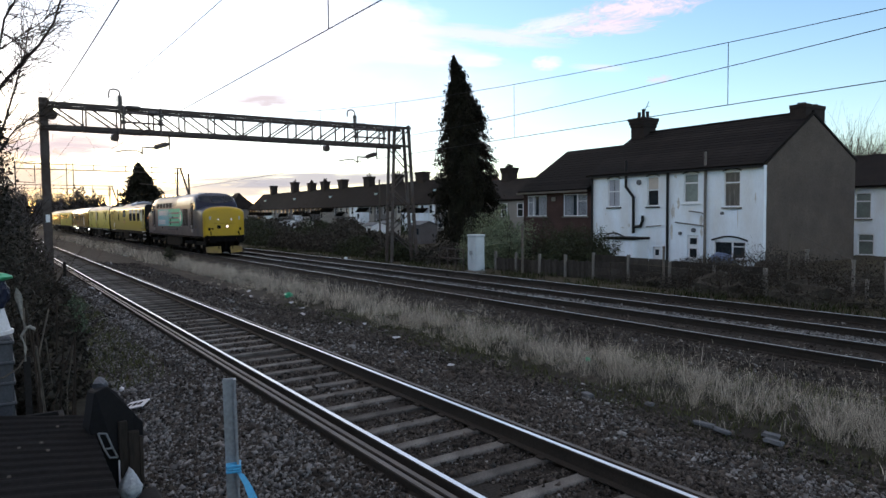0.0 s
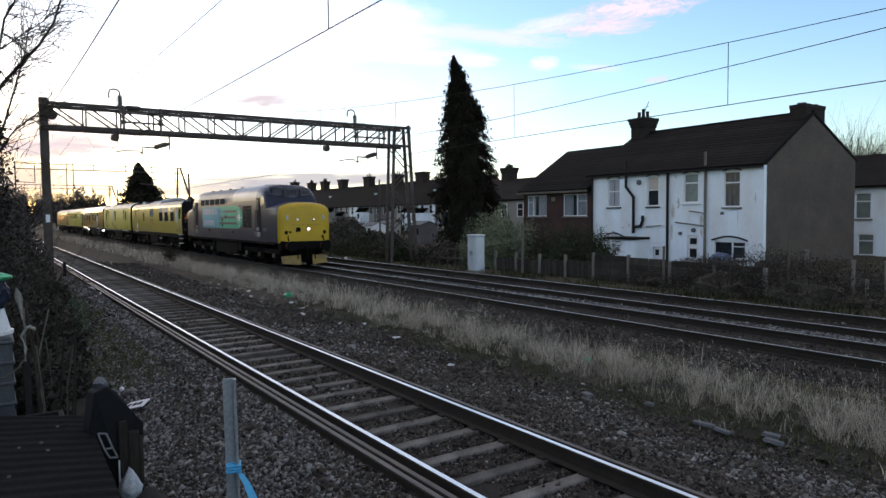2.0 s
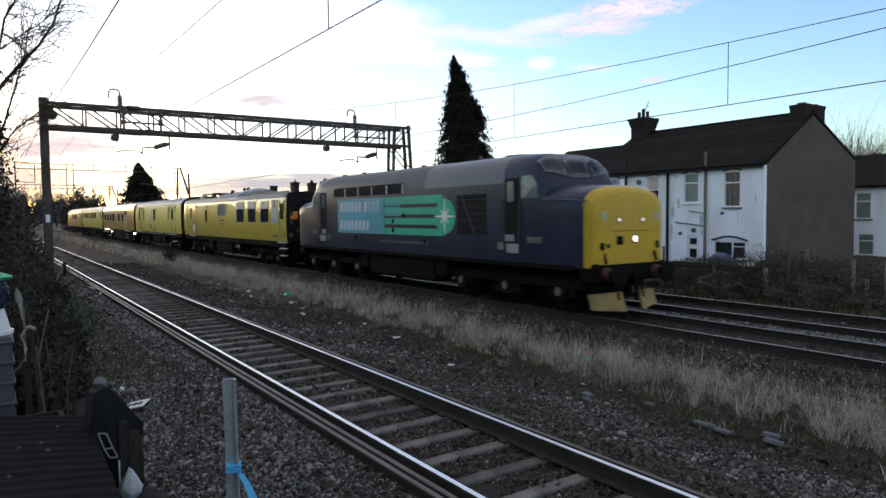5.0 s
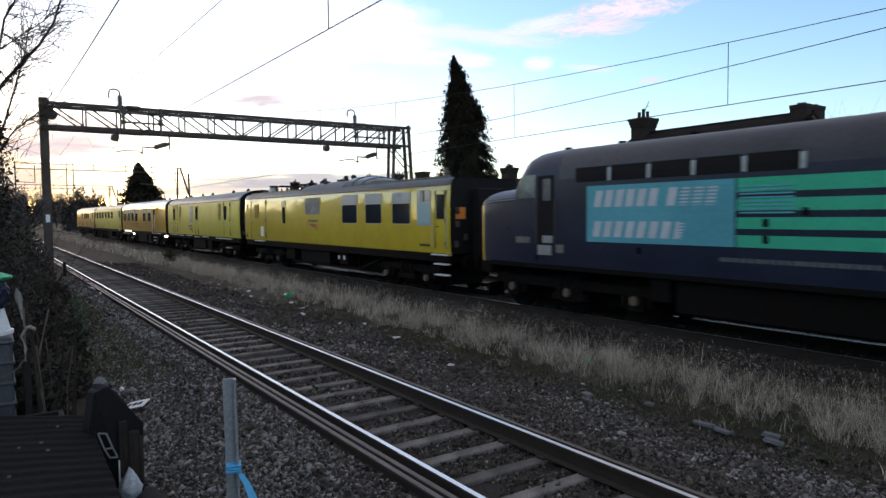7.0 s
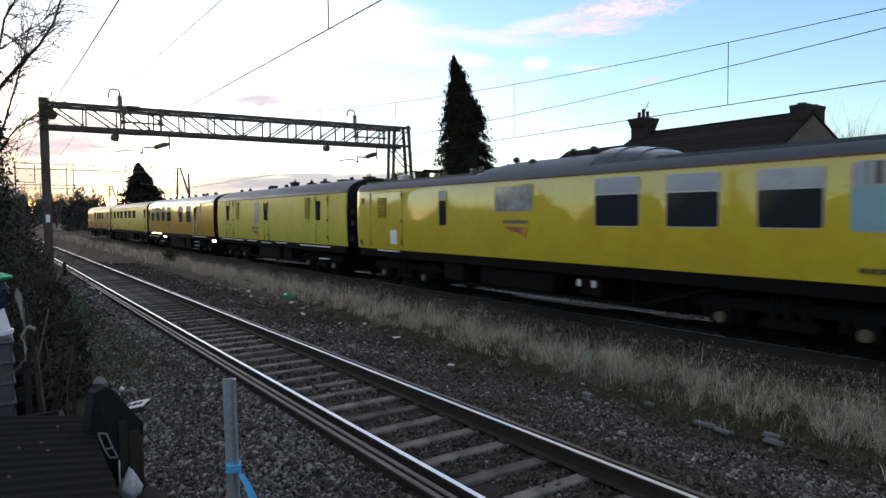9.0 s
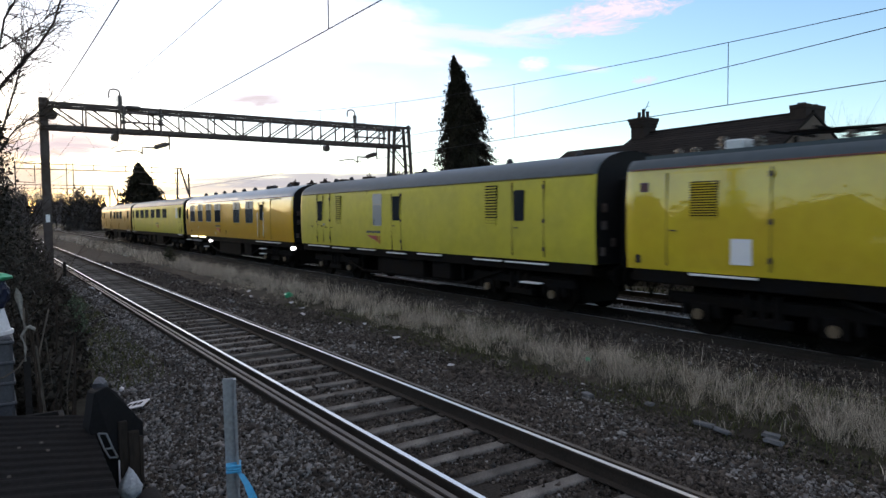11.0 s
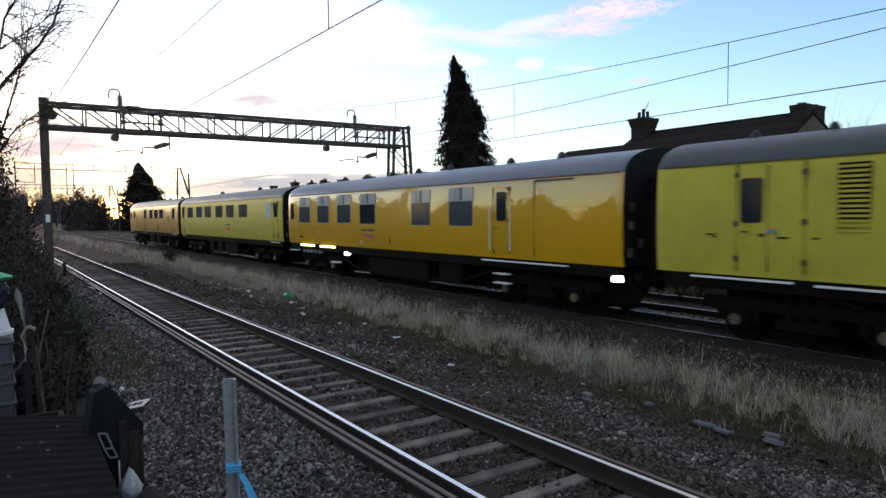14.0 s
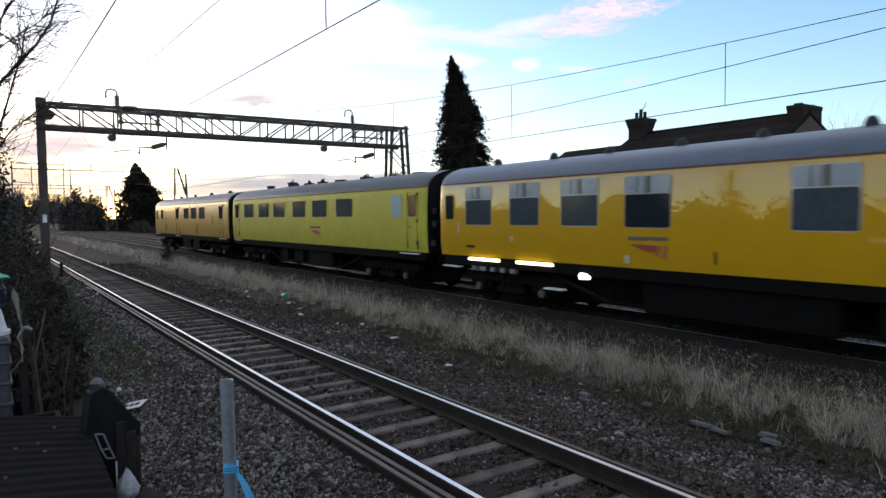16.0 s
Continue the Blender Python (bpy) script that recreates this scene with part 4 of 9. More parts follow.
def tile_rows(parent, x0, x1, ye, ze, yr, zr, rows, name="tile_course"):
    """Overlapping courses of tiles from eave to ridge."""
    slope = Vector((0, yr - ye, zr - ze))
    up = Vector((0, -(zr - ze), yr - ye)).normalized()
    if up.z < 0:
        up = -up
    L = slope.length / rows
    s = slope.normalized()
    bm = bmesh.new()
    n = int((x1 - x0) / 0.33)
    for i in range(n):
        a, b = x0 + (x1 - x0) * i / n, x0 + (x1 - x0) * (i + 1) / n
        k = 0.006 * ((i * 7) % 3)
        v = [bm.verts.new(p) for p in (Vector((a, 0, 0)) + up * (0.016 + k), Vector((b, 0, 0)) + up * (0.016 + k), Vector((b, 0, 0)) + s * L * 1.1 + up * 0.01,
                                       Vector((a, 0, 0)) + s * L * 1.1 + up * 0.01, Vector((a, 0, 0)), Vector((b, 0, 0)))]
        bm.faces.new(v[:4])
        bm.faces.new((v[4], v[5], v[1], v[0]))
    me = mesh_of(bm, name)
    me.materials.append(M["tile"])
    for r in range(rows):
        piece(name, me, parent, Matrix.Translation(Vector((0, ye, ze)) + s * L * r + up * 0.14))


def build_chimney(parent, x, y, z, w, d, h, pots=4, m=None, tall=0.42, flare=0.07):
    c = new("chimney")
    c.parent = parent
    bm = bmesh.new()
    box(bm, x - w / 2, x + w / 2, y - d / 2, y + d / 2, z, z + h, 0.02)
    part("chimney_brickwork", bm, m or M["pot"], c)
    bm = bmesh.new()
    for k, (za, zb) in enumerate(((0.62, 0.42), (0.42, 0.22), (0.22, -0.01)) if flare > 0.1 else ((0.22, -0.01),)):
        q = flare * ((k + 1) / 3 if flare > 0.1 else 1)
        box(bm, x - w / 2 - q, x + w / 2 + q, y - d / 2 - q, y + d / 2 + q, z + h - za, z + h - zb, 0.02)
    part("crown", bm, m or M["pot"], c)
    for i in range(pots):
        bm = bmesh.new()
        yy = y - d / 2 + d * (i + 0.5) / pots if d > w else y
        xx = x if d > w else x - w / 2 + w * (i + 0.5) / pots
        hh = tall + 0.3 * tall * ((i * 5) % 3)
        rod(bm, (xx, yy, z + h), (xx, yy, z + h + hh), 0.13, 10, 0.105)
        rod(bm, (xx, yy, z + h + hh - 0.06), (xx, yy, z + h + hh), 0.135, 10)
        part("chimney_pot", bm, M["pot"], c)
    return c


def pipe_run(name, pts, r, m, parent):
    bm = bmesh.new()
    for a, b in zip(pts, pts[1:]):
        rod(bm, a, b, r, 8)
    for a in pts[1:-1]:
        bmesh.ops.create_icosphere(bm, subdivisions=1, radius=r * 1.2, matrix=Matrix.Translation(a))
    return part(name, bm, m, parent)


HY, HB, EAVE, RIDGE_Y, RIDGE = 33.54, 43.35, 4.9, 38.35, 7.86


def build_white_house():
    h = thing("terraced_house", pose(0, 0, 0), "white rendered terraced houses with dark tiled roof and brown gable end", "house", "houses by the line")
    g = -0.45
    wins = [(-30.12, -29.13, 2.86, 4.66), (-27.0, -26.14, 2.86, 4.66), (-24.40, -23.42, 3.02, 4.68), (-21.85, -20.86, 2.74, 4.68)]
    low = [(-22.45, -20.5, -0.1, 0.9), (-24.14, -23.42, g, 1.14), (-30.3, -28.9, 0.1, 0.95), (-26.56, -26.02, g, 0.4)]
    part("front_wall", wall_with_holes(-31.6, -19.55, g, EAVE, HY, HY + 0.25, wins + low), M["render"], h, "white painted render wall")
    for i, (a, b, c, d) in enumerate(wins):
        build_window(h, a, b, c, d, HY, ("sash", "sash", "top", "top")[i], i == 0, (M["pipe"], M["pipe"], M["frame"], M["concrete"])[i], None, 0.07,
                     (None, None, M["greenglass"], M["brownglass"])[i], M["blind"] if i == 1 else None)
        # shallow arched head over the opening
        bm = bmesh.new()
        for k in range(8):
            p = [(a - 0.05 + (b - a + 0.1) * f, HY - 0.02, d + 0.02 + 0.12 * math.sin(math.pi * f)) for f in (k / 8, (k + 1) / 8)]
            bar(bm, p[0], p[1], 0.05, 0.07)
        part("arched_head", bm, M["pipe"] if i == 3 else M["slate"], h)
    build_window(h, *low[0], HY, "two", frame_m=None, t=0.09)
    build_window(h, *low[2], HY, "two", t=0.08)
    # arched brick heads
    for a, b, z in ((-22.55, -20.4, 0.92), (-30.4, -28.8, 0.97)):
        bm = bmesh.new()
        n = 12
        for k in range(n):
            f0, f1 = k / n, (k + 1) / n
            p = [(a + (b - a) * f, HY - 0.03, z + 0.22 * math.sin(math.pi * f)) for f in (f0, f1)]
            bar(bm, p[0], p[1], 0.06, 0.08)
        part("arch", bm, M["pipe"], h)
    for a, b, c, d in (low[1], low[3]):
        dr = new("door")
        dr.parent = h
        bm = bmesh.new()
        box(bm, a + 0.02, b - 0.02, HY + 0.08, HY + 0.13, c, d - 0.02)
        part("door_leaf", bm, M["frame"], dr)
        bm = bmesh.new()
        box(bm, a + 0.14, b - 0.14, HY + 0.06, HY + 0.078, c + 0.35, d - 0.75 if d > 1 else d - 0.15)
        if d > 1:
            box(bm, a + 0.14, b - 0.14, HY + 0.06, HY + 0.078, d - 0.5, d - 0.15)
        part("door_glass", bm, M["pane"], dr)
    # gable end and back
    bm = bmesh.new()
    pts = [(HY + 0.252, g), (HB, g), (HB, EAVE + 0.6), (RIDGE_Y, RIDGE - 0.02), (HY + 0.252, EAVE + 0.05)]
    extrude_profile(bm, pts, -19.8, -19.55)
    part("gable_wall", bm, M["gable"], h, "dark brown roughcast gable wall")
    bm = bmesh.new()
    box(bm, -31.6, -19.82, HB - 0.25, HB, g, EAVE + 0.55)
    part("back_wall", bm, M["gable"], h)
    bm = bmesh.new()
    extrude_profile(bm, [(HY + 0.252, g), (HB - 0.252, g), (HB - 0.252, EAVE), (RIDGE_Y, RIDGE - 0.1), (HY + 0.252, EAVE)], -31.6, -31.35)
    part("party_wall", bm, M["render"], h)
    bm = bmesh.new()
    roof_slab(bm, (-31.8, HY - 0.22, EAVE - 0.06), (-19.45, HY - 0.22, EAVE - 0.06), (-19.45, RIDGE_Y, RIDGE), (-31.8, RIDGE_Y, RIDGE))
    part("front_roof", bm, M["tile"], h, "dark tiled roof slope")
    bm = bmesh.new()
    roof_slab(bm, (-31.8, HB + 0.12, EAVE + 0.5), (-19.5, HB + 0.12, EAVE + 0.5), (-19.5, RIDGE_Y, RIDGE), (-31.8, RIDGE_Y, RIDGE))
    part("back_roof", bm, M["tile"], h)
    tile_rows(h, -31.8, -19.45, HY - 0.24, EAVE - 0.06, RIDGE_Y, RIDGE, 17)
    bm = bmesh.new()
    rod(bm, (-31.8, RIDGE_Y, RIDGE + 0.13), (-19.5, RIDGE_Y, RIDGE + 0.13), 0.12, 8)
    part("ridge_tiles", bm, M["tile"], h)
    bm = bmesh.new()
    box(bm, -31.7, -19.5, HY - 0.28, HY - 0.16, EAVE - 0.12, EAVE - 0.01, 0.02)
    part("gutter", bm, M["pipe"], h)
    pipe_run("drainpipe", [(-28.55, HY - 0.12, 5.75), (-28.55, HY - 0.12, 4.1), (-27.96, HY - 0.12, 3.45), (-27.96, HY - 0.12, 1.2)], 0.085, M["pipe"], h)
    pipe_run("drainpipe", [(-27.96, HY - 0.12, 1.6), (-27.4, HY - 0.12, 1.65), (-27.25, HY - 0.12, 2.0), (-27.25, HY - 0.12, 2.3)], 0.085, M["pipe"], h)
    pipe_run("drainpipe", [(-25.45, HY - 0.1, 4.85), (-25.45, HY - 0.1, g)], 0.08, M["pipe"], h)
    pipe_run("drainpipe", [(-31.42, HY - 0.1, 4.85), (-31.42, HY - 0.1, g)], 0.07, M["pipe"], h)
    pipe_run("waste_pipe", [(-22.93, HY - 0.1, 5.85), (-22.93, HY - 0.1, g)], 0.075, M["concrete"], h)
    pipe_run("waste_pipe", [(-27.0, HY - 0.08, 1.62), (-25.9, HY - 0.08, 1.7)], 0.03, M["concrete"], h)
    pipe_run("waste_pipe", [(-24.9, HY - 0.08, 1.9), (-23.0, HY - 0.08, 1.7)], 0.035, M["concrete"], h)
    pipe_run("waste_pipe", [(-24.0, HY - 0.08, 2.55), (-23.2, HY - 0.08, 2.45), (-23.0, HY - 0.08, 2.35)], 0.03, M["concrete"], h)
    for x, z, r in ((-27.6, 4.35, 0.16), (-24.6, 1.25, 0.1), (-23.7, 1.45, 0.13), (-21.9, 2.4, 0.09)):
        bm = bmesh.new()
        rod(bm, (x, HY - 0.1, z), (x, HY, z), r, 12)
        part("wall_vent", bm, M["slate"], h)
    # patches where the paint has gone
    rng = random.Random(31)
    for x, z, w, t in ((-25.1, 2.5, 0.16, 0.5), (-24.75, 3.0, 0.12, 0.35), (-25.2, 1.3, 0.12, 0.4), (-23.25, 2.0, 0.16, 0.3), (-23.2, 1.3, 0.1, 0.35), (-28.4, 1.7, 0.1, 0.12), (-28.9, 1.55, 0.16, 0.07), (-30.3, 2.4, 0.05, 0.1),
                       (-21.0, 2.2, 0.04, 0.5), (-20.0, 3.2, 0.05, 0.3), (-24.95, 4.55, 0.1, 0.12), (-31.1, 1.6, 0.07, 0.3)):
        bm = bmesh.new()
        n = 11
        o = [bm.verts.new((x + w * math.cos(q) * rng.uniform(0.5, 1.2), HY - 0.004, z + t * math.sin(q) * rng.uniform(0.5, 1.2))) for q in np.linspace(0, 2 * math.pi, n, endpoint=False)]
        r = bmesh.ops.extrude_face_region(bm, geom=[bm.faces.new(o)])
        for v in r["geom"]:
            if isinstance(v, bmesh.types.BMVert):
                v.co.y += 0.006
        part("worn_patch", bm, M["grime"], h, "worn grimy patch in the paint")
    build_chimney(h, -31.15, 38.25, 6.7, 1.1, 1.3, 2.3, 3, None, 0.42, 0.16)
    build_chimney(h, -20.02, 38.65, 7.1, 0.9, 2.1, 1.3, 5, M["pot"], 0.1, 0.03)
    bm = bmesh.new()
    rod(bm, (-30.85, 37.7, 8.9), (-30.25, 37.7, 10.05), 0.022, 5)
    rod(bm, (-30.6, 37.55, 9.6), (-30.35, 37.9, 9.75), 0.015, 5)
    part("aerial", bm, M["steel"], h)
    bm = bmesh.new()
    bmesh.ops.create_icosphere(bm, subdivisions=3, radius=1.0)
    for v in bm.verts:
        v.co = Vector((v.co.x * 0.75, v.co.y * 0.4, max(-0.5, v.co.z) * 0.5)) * (1 + 0.3 * noise.noise(v.co * 2.5))
    solo("covered_heap", bm, M["tarp"], "garden heap under a crumpled blue-grey sheet", "tarpaulin", pose(-21.3, HY - 1.0, -0.22))
    # lean-to against the wall
    bm = bmesh.new()
    box(bm, -29.0, -26.85, HY - 1.5, HY - 0.002, g, 0.85)
    part("lean_to", bm, M["render"], h, "white lean-to with flat dark roof")
    bm = bmesh.new()
    box(bm, -29.1, -26.75, HY - 1.62, HY - 0.002, 0.85, 1.0, 0.02)
    part("lean_to_roof", bm, M["tile"], h)


def build_brown_house():
    h = thing("brick_house", pose(0, 0, 0), "brown brick house with dark tile roof and white windows", "house", "houses by the line")
    g, ev = -0.45, 4.0
    x0, x1 = -38.4, -31.62
    wins = [(-37.95, -35.9, 2.29, 3.8), (-34.2, -31.95, 2.29, 3.8)]
    part("front_wall", wall_with_holes(x0, x1, g, ev, HY, HY + 0.25, wins), M["brick"], h, "brown brick wall")
    for w in wins:
        build_window(h, *w, HY, "two" if w[0] > -35 else "two_left", curtain=True)
    bm = bmesh.new()
    box(bm, x0, x0 + 0.25, HY + 0.252, HB - 0.252, g, ev)
    part("side_wall", bm, M["brick"], h)
    bm = bmesh.new()
    a, b, c, d = (x0 - 0.2, HY - 0.35, ev), (x1 + 0.05, HY - 0.35, ev), (x1 + 0.05, RIDGE_Y, 7.22), (x0 - 0.2, RIDGE_Y, 7.22)
    roof_slab(bm, a, b, c, d)
    part("front_roof", bm, M["tile"], h, "dark tiled roof slope")
    bm = bmesh.new()
    extrude_profile(bm, [(HY + 0.252, ev), (HB - 0.252, ev), (RIDGE_Y, 7.2)], x0, x0 + 0.25)
    part("gable_wall", bm, M["brick"], h)
    bm = bmesh.new()
    roof_slab(bm, (x0 - 0.2, HB + 0.2, ev), (x1 + 0.05, HB + 0.2, ev), c, d)
    part("back_roof", bm, M["tile"], h)
    bm = bmesh.new()
    box(bm, x0 - 0.3, x1, HY - 0.46, HY - 0.34, ev - 0.1, ev + 0.04, 0.02)
    part("gutter", bm, M["fence"], h)
    tile_rows(h, x0 - 0.2, x1, HY - 0.37, ev, RIDGE_Y, 7.22, 16)
    bm = bmesh.new()
    box(bm, x0, x1 + 0.02, HB - 0.25, HB, g, ev)
    part("back_wall", bm, M["brick"], h)
    bm = bmesh.new()
    box(bm, -35.3, -34.95, HY - 0.12, HY - 0.002, 3.35, 3.65, 0.02)
    part("alarm_box", bm, M["concrete"], h)


def build_right_house():
    h = thing("rendered_house", pose(0, 0, 0), "pale rendered house with white windows beyond the gable", "house", "houses by the line")
    y = 47.0
    wins = [(-21.15, -20.2, 1.95, 3.6), (-20.95, -20.0, -0.4, 0.95)]
    part("front_wall", wall_with_holes(-24, -10, -0.8, 4.0, y, y + 0.25, wins), M["render"], h)
    for w in wins:
        build_window(h, *w, y, "top", glass=M["greenglass"])
    bm = bmesh.new()
    roof_slab(bm, (-24, y - 0.3, 3.95), (-10, y - 0.3, 3.95), (-10, y + 5, 6.3), (-24, y + 5, 6.3))
    roof_slab(bm, (-24, y + 10, 3.95), (-10, y + 10, 3.95), (-10, y + 5, 6.3), (-24, y + 5, 6.3))
    part("roof", bm, M["tile"], h)
    bm = bmesh.new()
    box(bm, -24, -10, y + 9.7, y + 9.95, -0.8, 4.0)
    part("back_wall", bm, M["render"], h)


# stacks on the far row: x, top, width, pots
STACKS = ((-187.5, 11.2, 1.9, 0), (-171.5, 11.5, 2.3, 2), (-160.3, 10.8, 2.2, 4), (-152.2, 10.8, 2.1, 5), (-142.3, 10.8, 2.4, 0), (-129.5, 10.8, 2.5, 3), (-117.3, 10.6, 2.1, 3), (-108.1, 10.6, 2.7, 0), (-97.5, 10.6, 2.4, 3))


def build_terrace():
    """The far row: one house after the other, each with wing, windows and chimney."""
    rng = random.Random(12)
    Y, n, w = 64.5, 20, 5.5
    for i in range(n):
        x1 = -86 - i * w
        x0 = x1 - w
        h = thing("terraced_house", pose(0, 0, 0), "small far terraced house with slate roof and chimney", "house", "far terrace")
        m = M["render"] if i in (2, 7) else rng.choice((M["render2"], M["render2"], M["cream"], M["brick"], M["roughgrey"]))
        ev, rd = 4.25, 8.85
        wins = [(x0 + 0.8, x0 + 1.8, 2.7, 4.2), (x0 + 3.6, x0 + 4.6, 2.7, 4.2), (x0 + 0.8, x0 + 2.0, 0.3, 1.7)]
        part("front_wall", wall_with_holes(x0 + 0.01, x1 - 0.01, -0.6, ev, Y, Y + 0.25, wins), m, h)
        for q in wins:
            build_window(h, *q, Y, "sash", sill=False)
        bm = bmesh.new()
        roof_slab(bm, (x0, Y - 0.3, ev), (x1, Y - 0.3, ev), (x1, Y + 4.5, rd), (x0, Y + 4.5, rd))
        part("front_roof", bm, M["tile"], h)
        bm = bmesh.new()
        roof_slab(bm, (x0, Y + 9.3, ev), (x1, Y + 9.3, ev), (x1, Y + 4.5, rd), (x0, Y + 4.5, rd))
        part("back_roof", bm, M["tile"], h)
        if i == 0 or i == n - 1:
            bm = bmesh.new()
            extrude_profile(bm, [(Y + 0.26, -0.6), (Y + 9, -0.6), (Y + 9, ev), (Y + 4.5, rd - 0.05), (Y + 0.26, ev)], x1 - 0.25 if i == 0 else x0, x1 if i == 0 else x0 + 0.25)
            part("end_wall", bm, M["brick"], h)
        for cx, top, wide, pots in STACKS:
            if x0 <= cx < x1:
                build_chimney(h, cx, Y + 4.6, rd - 0.9, wide, 1.5, top - rd + 0.9, pots, None, 0.5, 0.15)
        if i % 2 == 0 or rng.random() < 0.3:
            # back wing with lean-to roof and a small window
            d, top = rng.uniform(1.4, 2.8), rng.uniform(2.3, 3.3)
            bm = bmesh.new()
            box(bm, x0 + 2.1, x0 + 3.4, Y - d, Y - 0.002, -0.6, top)
            wm = rng.choice((M["render2"], M["cream"], M["brick"], M["render"], M["roughgrey"]))
            part("back_wing", bm, wm, h)
            bm = bmesh.new()
            roof_slab(bm, (x0 + 1.9, Y - d - 0.2, top), (x0 + 1.9, Y - 0.05, top), (x0 + 3.5, Y - 0.05, top + 0.8), (x0 + 3.5, Y - d - 0.2, top + 0.8))
            part("wing_roof", bm, M["tile"], h)
            bm = bmesh.new()
            box(bm, x0 + 2.4, x0 + 3.1, Y - d - 0.05, Y - d + 0.02, top - 1.3, top - 0.3)
            part("wing_window", bm, M["pane"], h)
        if i % 3 == 1:
            bm = bmesh.new()
            rod(bm, (x1 - 0.2, Y - 0.12, -0.5), (x1 - 0.2, Y - 0.12, ev), 0.1, 6)
            part("drainpipe", bm, M["pipe"], h)
        if i % 4 == 2:
            bm = bmesh.new()
            k = 0.55
            yy, zz = Y - 0.3 + 4.8 * k, ev + (rd - ev) * k + 0.16
            box(bm, x0 + 2.0, x0 + 3.0, yy - 0.35, yy + 0.35, zz - 0.3, zz + 0.12, 0.03)
            part("skylight", bm, M["frost"], h)
    # the detached house between terrace and tall tree
    h = thing("terraced_house", pose(0, 0, 0), "dark house with chimney behind the garden trees", "house", "houses by the line")
    bm = bmesh.new()
    box(bm, -66, -44.5, 46, 54, -0.5, 3.95)
    part("wall", bm, M["render2"], h)
    for x in (-56.2, -53.6, -60.5):
        build_window(h, x, x + 0.95, 2.2, 3.6, 45.86, "sash", sill=False)
    bm = bmesh.new()
    roof_slab(bm, (-66.2, 45.7, 3.9), (-44.3, 45.7, 3.9), (-44.3, 50, 6.35), (-66.2, 50, 6.35))
    roof_slab(bm, (-66.2, 54.3, 3.9), (-44.3, 54.3, 3.9), (-44.3, 50, 6.35), (-66.2, 50, 6.35))
    part("roof", bm, M["tile"], h)
    for x in (-44.6, -66.0):
        bm = bmesh.new()
        extrude_profile(bm, [(46, 3.95), (54, 3.95), (50, 6.3)], x, x + 0.2)
        part("gable", bm, M["render2"], h)
    build_chimney(h, -59.7, 50, 5.9, 1.35, 1.3, 1.85, 4, None, 0.3, 0.14)


def build_far_houses():
    for x, y, w in ((-213, 62, 13), (-232, 60, 10), (-255, 58, 12)):
        h = thing("far_house", pose(x, y, -0.5), "far house with hipped dark roof by the terrace end", "house", "far terrace")
        bm = bmesh.new()
        box(bm, -w / 2, w / 2, 0, 9, 0, 5.2)
        part("wall", bm, M["render2"], h)
        bm = bmesh.new()
        e = [bm.verts.new(p) for p in ((-w / 2 - 0.4, -0.4, 5.2), (w / 2 + 0.4, -0.4, 5.2), (w / 2 + 0.4, 9.4, 5.2), (-w / 2 - 0.4, 9.4, 5.2))]
        r = [bm.verts.new(p) for p in ((-w / 7, 4.5, 10.4), (w / 7, 4.5, 10.4))]
        bm.faces.new((e[0], e[1], r[1], r[0])), bm.faces.new((e[2], e[3], r[0], r[1])), bm.faces.new((e[1], e[2], r[1])), bm.faces.new((e[3], e[0], r[0])), bm.faces.new(e)
        part("roof", bm, M["tile"], h)
        for k in (-0.3, 0.25):
            build_window(h, k * w - 0.6, k * w + 0.6, 3.0, 4.4, -0.14, "sash", sill=False)


build_far_houses()
build_white_house()
build_brown_house()
build_right_house()
build_terrace()
# ---------------------------------------------------------------- trees, hedges
COLUMN = ([0, 0.05, 0.13, 0.28, 0.417, 0.56, 0.704, 0.848, 0.94, 1.0], [0.72, 1.0, 1.1, 1.14, 1.1, 0.92, 0.72, 0.42, 0.2, 0.05])
CONE = ([0, 0.1, 0.3, 0.55, 0.8, 0.93, 1.0], [0.9, 1.0, 0.9, 0.62, 0.32, 0.12, 0.02])


